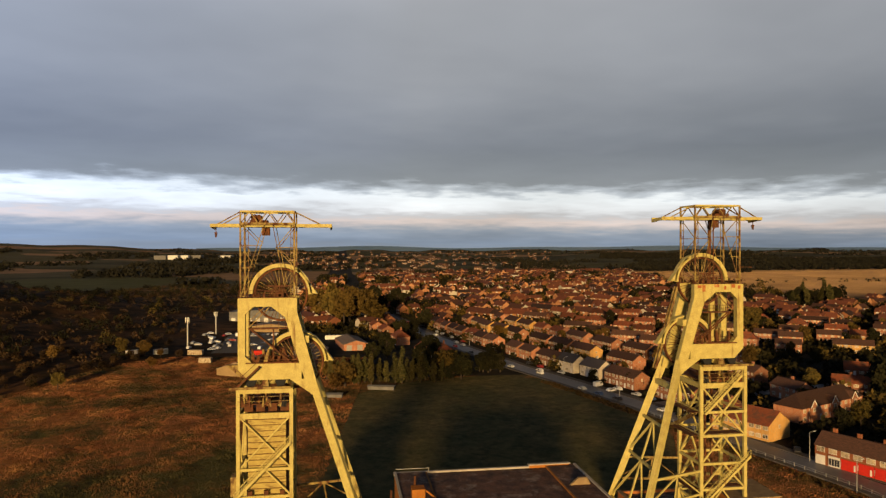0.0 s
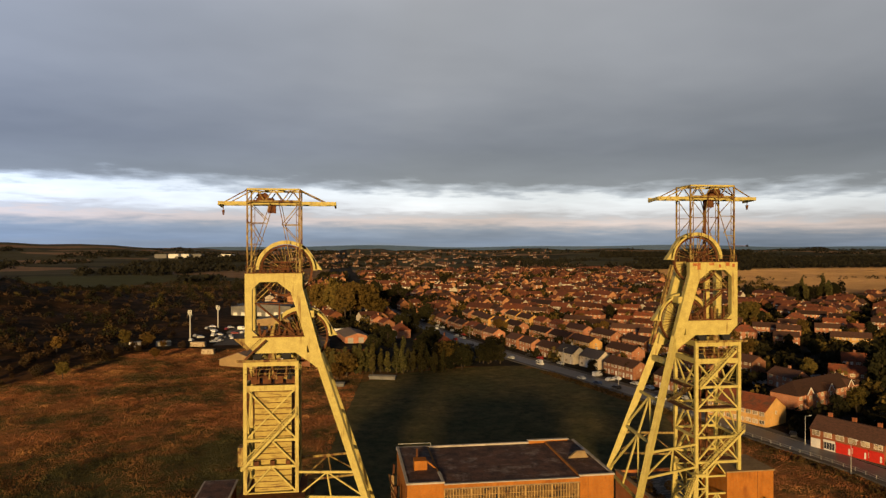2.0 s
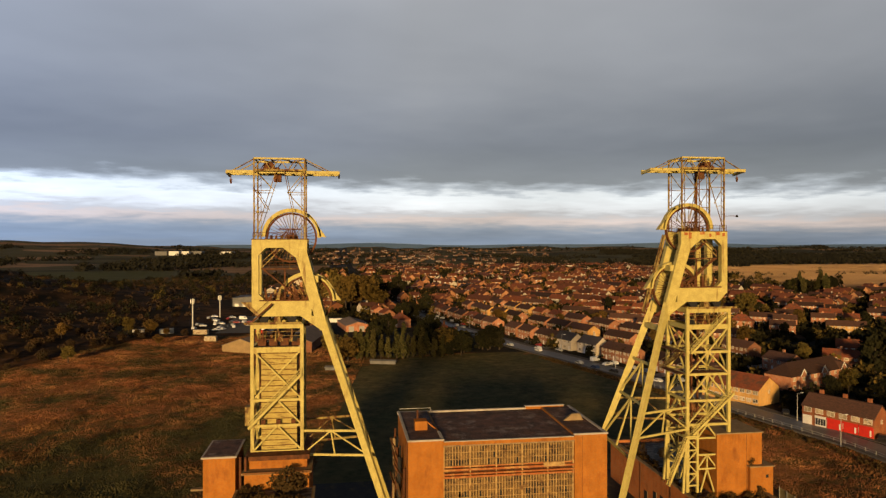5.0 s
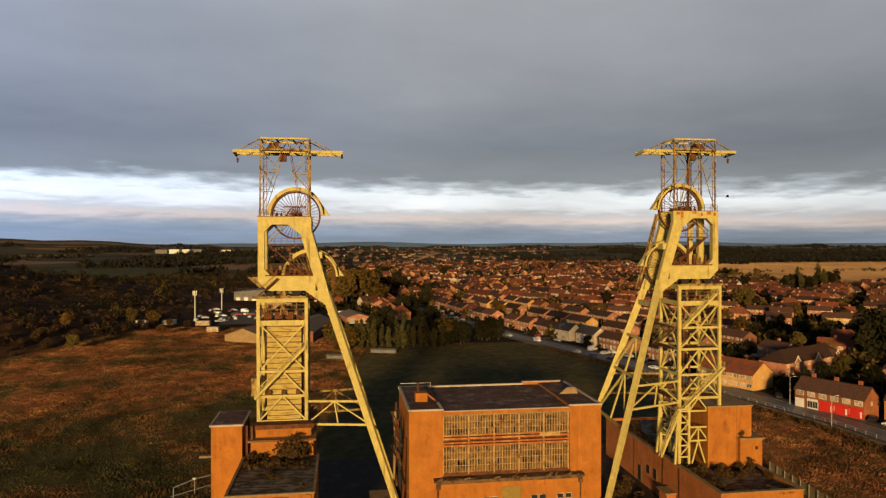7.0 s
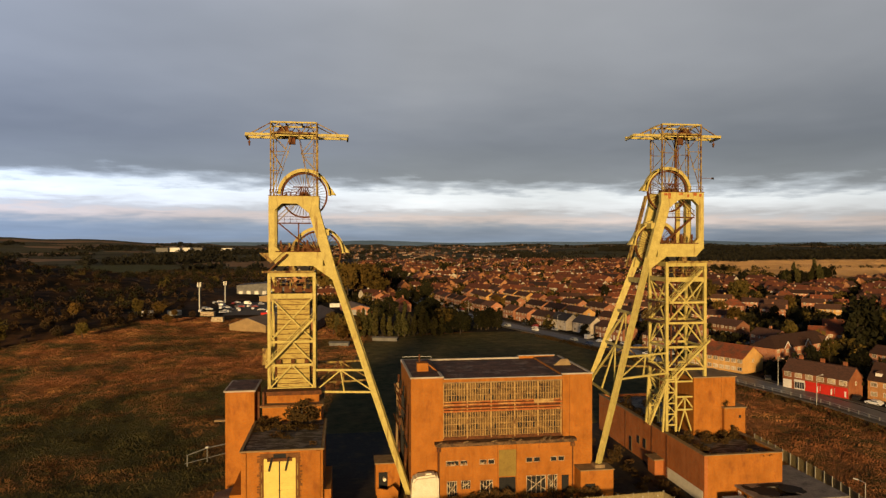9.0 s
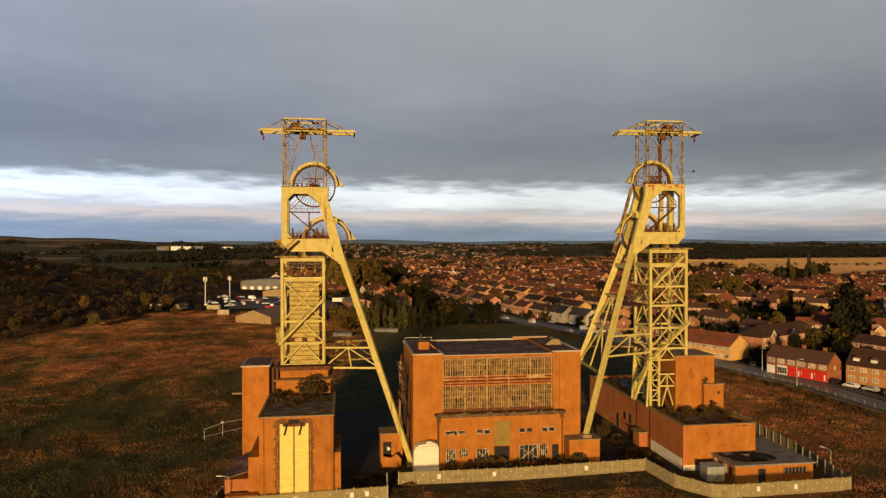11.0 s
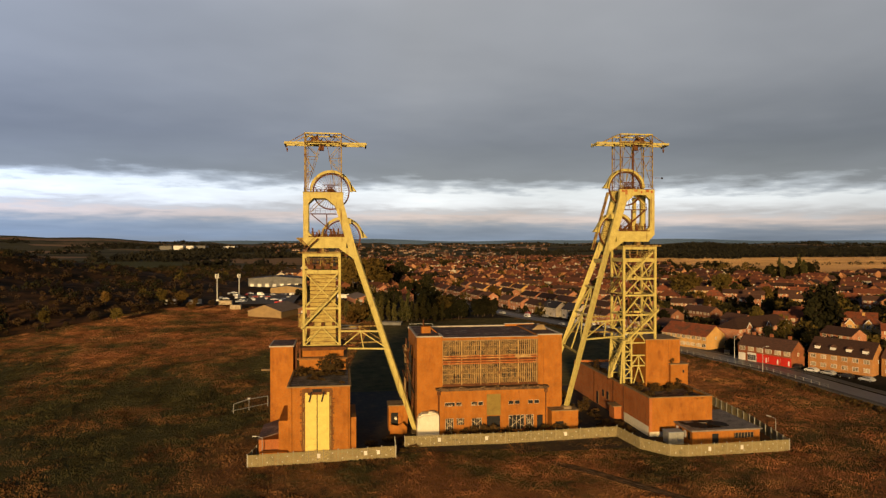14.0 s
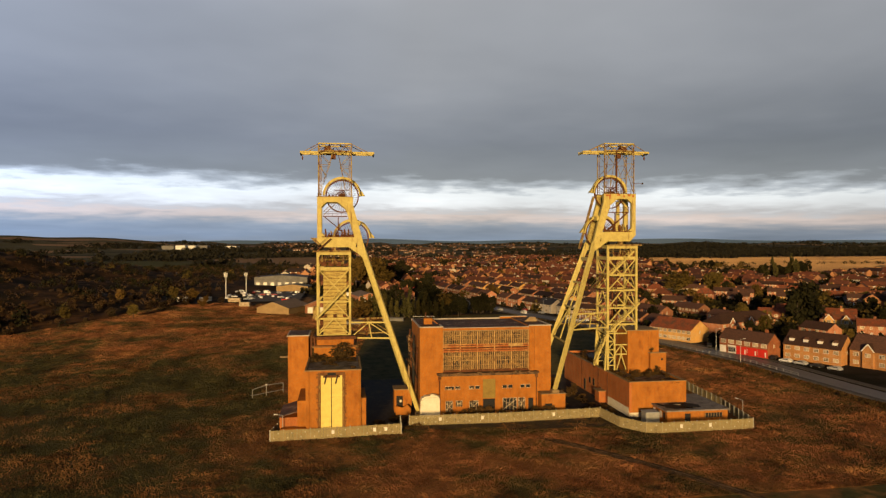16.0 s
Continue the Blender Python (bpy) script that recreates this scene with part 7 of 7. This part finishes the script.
for i in range(110):
    x = sr.uniform(-280, -96)
    y = float(np.interp(x, edge_x, edge_y)) + 4 + 110 * sr.random() ** 1.6
    tree("scrub" if sr.random() < 0.97 else "broad", x, y, sr.uniform(0.4, 0.95))


def scatter_bushes(name, count, seed, inside, size_lo, size_hi, sprays, mat, label, tall=0.75, leaf=0.24, kind="stuff"):
    r = np.random.RandomState(seed)
    vs, fs, base = [], [], 0
    done = 0
    while done < count:
        x, y = inside(r)
        if x is None:
            continue
        s_ = r.uniform(size_lo, size_hi)
        z = float(height(x, y))
        d = r.normal(size=(sprays, 3))
        d /= np.linalg.norm(d, axis=1)[:, None]
        d *= r.uniform(0.6, 1.05, (sprays, 1))
        d[:, 2] = np.abs(d[:, 2]) * tall * 1.5 - 0.05
        c = d * s_ + (x, y, z)
        a = r.normal(size=(sprays, 3))
        a /= np.linalg.norm(a, axis=1)[:, None]
        b = np.cross(a, r.normal(size=(sprays, 3)))
        b /= np.linalg.norm(b, axis=1)[:, None]
        q = leaf * s_ * r.uniform(0.7, 1.4, (sprays, 1))
        vs.append(np.stack([c - a * q, c + b * q * 0.7, c + a * q, c - b * q * 0.7], 1).reshape(-1, 3))
        fs.append(np.arange(sprays * 4).reshape(-1, 4) + base)
        base += sprays * 4
        done += 1
    me = bpy.data.meshes.new(name)
    me.from_pydata(np.concatenate(vs).tolist(), [], np.concatenate(fs).tolist())
    me.materials.append(mat)
    return tagged(new(name, me), label, "bushes" if name != "far_wood" else "woodland", kind=kind)


def on_hill(r):
    x, y = r.uniform(-800, -90), r.uniform(150, 950)
    if y < np.interp(x, edge_x, edge_y) + 8 or (x > -150 and y < 340 and x > -120) or (x > -115 and y < 480) or math.hypot((x + 430) / 150, (y - 960) / 200) < 1.1:
        return None, None
    return x, y


def in_gardens(r):
    y = r.uniform(40, 1200) if r.uniform() < 0.5 else r.uniform(40, 460)
    x = r.uniform(-60, 520)
    if x < np.interp(y, [p[1] for p in ROAD], [p[0] for p in ROAD]) + 12 and y < 330:
        return None, None
    if abs(x - np.interp(y, [p[1] for p in ROAD], [p[0] for p in ROAD])) < 9:
        return None, None
    if y < 430 and any(math.hypot(x - a, y - b) < 7 for a, b, _ in taken):
        return None, None
    return x, y


def far_right(r):
    y = r.uniform(1310, 2050)
    x = r.uniform(620, 2600)
    return (x, y) if x > 0.47 * y + 40 * math.sin(y / 90.0) else (None, None)


def mid_wood(r):
    y = r.uniform(2300, 3000)
    return r.uniform(0.40, 0.66) * y, y


def left_far(r):
    y = r.uniform(900, 3200)
    x = r.uniform(-0.95 * y, -0.02 * y - 40)
    return (x, y) if math.hypot((x + 430) / 150, (y - 960) / 200) > 1.1 and noise.noise(Vector((x / 260.0, y / 420.0, 0))) > 0.08 else (None, None)


def hedges(r):
    y = r.uniform(1200, 3800)
    x = r.uniform(-0.3 * y, 0.95 * y)
    return (x, y) if noise.noise(Vector((x / 220.0, y / 300.0, 5))) > 0.22 else (None, None)


scatter_bushes("scrub_bushes", 5200, 1, on_hill, 0.7, 2.6, 30, LEAF_SCRUB, "dense autumn scrub over the old spoil tip")
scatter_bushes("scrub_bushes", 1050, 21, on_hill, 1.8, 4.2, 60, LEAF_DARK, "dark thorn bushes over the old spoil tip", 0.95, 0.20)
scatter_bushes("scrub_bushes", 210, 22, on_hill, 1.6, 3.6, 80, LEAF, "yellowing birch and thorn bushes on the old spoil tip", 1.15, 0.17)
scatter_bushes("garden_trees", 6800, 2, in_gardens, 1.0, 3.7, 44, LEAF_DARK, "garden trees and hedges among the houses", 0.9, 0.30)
scatter_bushes("garden_trees", 620, 12, in_gardens, 2.5, 5.0, 60, LEAF, "yellowing garden trees among the houses", 1.0, 0.22)
def town_trees(r):
    y = r.uniform(440, 1350)
    x = r.uniform(-60, 560)
    if noise.noise(Vector((x / 75.0, y / 120.0, 9))) < 0.02 or abs(x - np.interp(y, [p[1] for p in ROAD], [p[0] for p in ROAD])) < 12:
        return None, None
    return x, y


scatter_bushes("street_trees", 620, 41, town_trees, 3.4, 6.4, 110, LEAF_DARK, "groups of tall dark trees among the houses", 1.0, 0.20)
scatter_bushes("street_trees", 170, 42, town_trees, 3.0, 5.6, 110, LEAF, "groups of yellowing trees among the houses", 1.0, 0.20)


def on_verge(r):
    y = r.uniform(-30, 190)
    return np.interp(y, [p[1] for p in ROAD], [p[0] for p in ROAD]) - r.uniform(7.5, 12.0), y


scatter_bushes("verge_growth", 900, 51, on_verge, 0.25, 0.75, 26, WEED, "rank brown verge growth beside the road", 0.8, 0.30)
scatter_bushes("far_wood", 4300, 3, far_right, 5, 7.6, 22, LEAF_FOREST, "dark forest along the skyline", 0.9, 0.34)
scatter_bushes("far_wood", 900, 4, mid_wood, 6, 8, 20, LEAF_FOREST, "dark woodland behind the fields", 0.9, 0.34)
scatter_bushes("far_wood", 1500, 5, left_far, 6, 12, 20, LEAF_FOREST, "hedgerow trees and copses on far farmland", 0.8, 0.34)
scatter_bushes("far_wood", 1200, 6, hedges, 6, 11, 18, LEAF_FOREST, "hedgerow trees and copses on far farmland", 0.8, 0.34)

# pale stone works beyond the estate
for x, y, w, d, e in ((640, 590, 26, 16, 7), (668, 575, 22, 14, 5), (690, 600, 30, 16, 8), (715, 570, 20, 14, 6)):
    shed(x, y, 20, w, d, e, 2.0, HOUSE_BUFF, SHEET_TAN, "low sandy-coloured works building beyond the estate")
SAND = material("sand_heap", (0.42, 0.27, 0.11), (0.32, 0.20, 0.08), 0.15, grain=0.2, bump=0.4, bump_scale=0.5)
hr = random.Random(77)
for x, y, rad, hh in ((626, 560, 16, 6), (655, 548, 20, 8), (684, 556, 18, 6), (706, 545, 15, 7)):
    bm = bmesh.new()
    bmesh.ops.create_cone(bm, cap_ends=True, segments=20, radius1=rad, radius2=rad * 0.12, depth=hh)
    bmesh.ops.subdivide_edges(bm, edges=bm.edges[:], cuts=3)
    for v in bm.verts:
        v.co += Vector((hr.uniform(-1, 1), hr.uniform(-1, 1), hr.uniform(-0.5, 0.5)))
    bmesh.ops.translate(bm, verts=bm.verts, vec=(x, y, float(height(x, y)) + hh / 2 - 0.6))
    tagged(mesh_object("sand_heap", bm, SAND), "pale sandy stockpile at the stone works", "heap", "stockpiles")

# stubble rows standing in the golden fields
STUBBLE = material("stubble", (0.36, 0.225, 0.102), (0.27, 0.165, 0.072), 0.006, (0.15, 0.095, 0.043), 0.012, 0.56, 0.68, 0.9, grain=0.2)
sb = np.random.RandomState(8)
sv, sf = [], []
for y in np.arange(640, 1300, 7.0):
    xs = np.arange(max(480, 0.02 * y + 480), min(900 + 0.45 * y, 1500), 12.0)
    yy = y + 2.0 * np.sin(xs / 140.0)
    zz = height(xs, yy)
    hh = 0.13 * sb.uniform(0.4, 1.4, len(xs))
    b0 = len(sv)
    for q in range(len(xs)):
        sv += [(float(xs[q]), float(yy[q]), float(zz[q]) - 0.1), (float(xs[q]), float(yy[q]) + 0.1, float(zz[q] + hh[q]))]
    sf += [(b0 + 2 * q, b0 + 2 * q + 2, b0 + 2 * q + 3, b0 + 2 * q + 1) for q in range(len(xs) - 1)]
stme = bpy.data.meshes.new("stubble")
stme.from_pydata(sv, [], sf)
stme.materials.append(STUBBLE)
tagged(new("stubble", stme), "rows of pale golden stubble in the far fields", "stubble", kind="stuff")
for y in (860, 905):
    scatter_bushes("hedge", 34, int(y), lambda r: (r.uniform(560, 1100), y + r.uniform(-4, 4)), 1.5, 3.6, 40, LEAF_DARK, "broken hedge with round trees between stubble fields", 1.0, 0.24)

# hills beyond the forest, with distance haze painted into their blue colour
HILLS = material("haze_painted_hills", (0.045, 0.075, 0.14), (0.035, 0.062, 0.12), 0.002, rough=0.95, grain=0.05)
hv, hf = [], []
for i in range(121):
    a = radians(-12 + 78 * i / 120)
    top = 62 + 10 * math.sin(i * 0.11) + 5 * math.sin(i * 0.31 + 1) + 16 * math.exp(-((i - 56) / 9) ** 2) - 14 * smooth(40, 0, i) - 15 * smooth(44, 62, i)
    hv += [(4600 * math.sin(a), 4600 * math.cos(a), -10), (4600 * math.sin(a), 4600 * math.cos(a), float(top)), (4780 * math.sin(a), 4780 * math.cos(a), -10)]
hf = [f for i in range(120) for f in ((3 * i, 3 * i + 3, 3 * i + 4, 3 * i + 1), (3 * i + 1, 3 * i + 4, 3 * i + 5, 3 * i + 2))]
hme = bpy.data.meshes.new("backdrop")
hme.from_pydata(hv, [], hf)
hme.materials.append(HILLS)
tagged(new("backdrop", hme), "hills along the horizon, distance haze painted in as blue", "hills", kind="structure")

# far pale warehouses
for x, y, w in ((-668, 2480, 40), (-622, 2470, 34), (-586, 2490, 26), (-555, 2520, 40), (-470, 2650, 50), (-700, 2550, 16)):
    wa = mesh_object("far_warehouse", boxed(x - w / 2, x + w / 2, y, y + 60, float(height(x, y)) - 2, float(height(x, y)) + 10 + (w % 7) * 0.9), WHITE if w % 4 else SHEET_GREY)
    tagged(wa, "long white warehouse in far farmland", "warehouse", "far warehouses")


# rough grass standing in the near meadow
def lush_at(x, y):
    w = np.sin(x / 23.0 + 2 * np.sin(y / 31.0)) * 18 + np.sin(y / 17.0 - x / 41.0) * 12
    return np.clip(smooth(-20, -60, x + w) * smooth(-110, -50, y + w) * smooth(140, 60, y + w), 0, 1) * 0.60 - 0.3 * smooth(40, 75, x + 0.5 * w)


def patchy(x, y, cell, seed):
    """Smooth uneven noise from 0 to 1 over the plan, with no repeat."""
    g = np.random.RandomState(seed).uniform(0, 1, (256, 256))
    u, v = x / cell + 300.37, y / cell + 300.71
    i, j = np.floor(u).astype(int), np.floor(v).astype(int)
    a, b = smooth(0, 1, u - i), smooth(0, 1, v - j)
    return (g[i % 256, j % 256] * (1 - a) + g[(i + 1) % 256, j % 256] * a) * (1 - b) + (g[i % 256, (j + 1) % 256] * (1 - a) + g[(i + 1) % 256, (j + 1) % 256] * a) * b


def tufts(name, count, seed, mat, lo, hi, label, keep):
    r = np.random.RandomState(seed)
    x = r.uniform(-190, 125, count * 2)
    back = r.uniform(0, 1, count * 2)
    y = -60 + 322 * back ** 1.6
    ok = keep(x, y)
    x, y, back = x[ok][:count], y[ok][:count], back[ok][:count]
    n_ = len(x)
    z = height(x, y)
    s_ = r.uniform(lo, hi, n_) * (0.75 + 0.6 * back)
    s_ = s_ * (0.55 + 0.9 * patchy(x, y, 2.3, 5) * (0.4 + 1.2 * patchy(x, y, 9.0, 6)))
    a = r.choice((-1.571, 1.571), n_) + r.normal(0, 0.5, n_)
    b = r.uniform(0.0, 0.7, n_)
    px, py = np.cos(a), np.sin(a)
    wide, high = 0.42 * s_, 0.85 * s_
    lean = np.stack([px * s_ * b, py * s_ * b, high], -1)
    foot = np.stack([x, y, z - 0.03], -1)
    side = np.stack([-py, px, 0 * px], -1)
    v = np.stack([foot - side * wide[:, None], foot + side * wide[:, None], foot + lean + side * wide[:, None] * 0.5, foot + lean - side * wide[:, None] * 0.5], 1).reshape(-1, 3)
    me = bpy.data.meshes.new(name)
    me.vertices.add(n_ * 4)
    me.vertices.foreach_set("co", v.reshape(-1).astype(np.float32))
    me.loops.add(n_ * 4)
    me.loops.foreach_set("vertex_index", np.arange(n_ * 4, dtype=np.int32))
    me.polygons.add(n_)
    me.polygons.foreach_set("loop_start", np.arange(0, n_ * 4, 4, dtype=np.int32))
    at = me.attributes.new("lush", "FLOAT", "POINT")
    at.data.foreach_set("value", np.repeat(lush_at(x, y), 4).astype(np.float32))
    me.update()
    me.validate()
    me.materials.append(mat)
    return tagged(new(name, me), label, "grass", kind="stuff")


def open_field(x, y):
    front = np.interp(x, [-39.8, -11.5, -11.2, -9.2, 37.4, 38.6, 42.5, 46, 68.3], [-17.4, -15.4, -9.2, -9.0, -8.0, -17.0, -22.5, -23.2, -22.7])
    side_l = np.interp(y, [-17.4, 30.0], [-39.8, -31.5])
    side_r = np.interp(y, [-22.7, -3.0, 22], [68.3, 72, 74])
    inside = (x > side_l) & (x < side_r) & (y > front) & (y < 24)
    mown_shade = (x > -29 + 0.115 * y) & (y > 20) & (x < 42 + 0.46 * y)
    track = np.abs(x - np.interp(y, TRACK_Y, TRACK_X)) < 1.5
    return ~inside & ~mown_shade & ~(track & (y < -24)) & (x < np.interp(y, [p[1] for p in ROAD], [p[0] for p in ROAD]) - 7) & (y < np.interp(x, edge_x, edge_y) + 10)


tufts("rough_grass", 640000, 3, GRASS, 0.11, 0.31, "dry brown tussocky meadow grass", open_field)
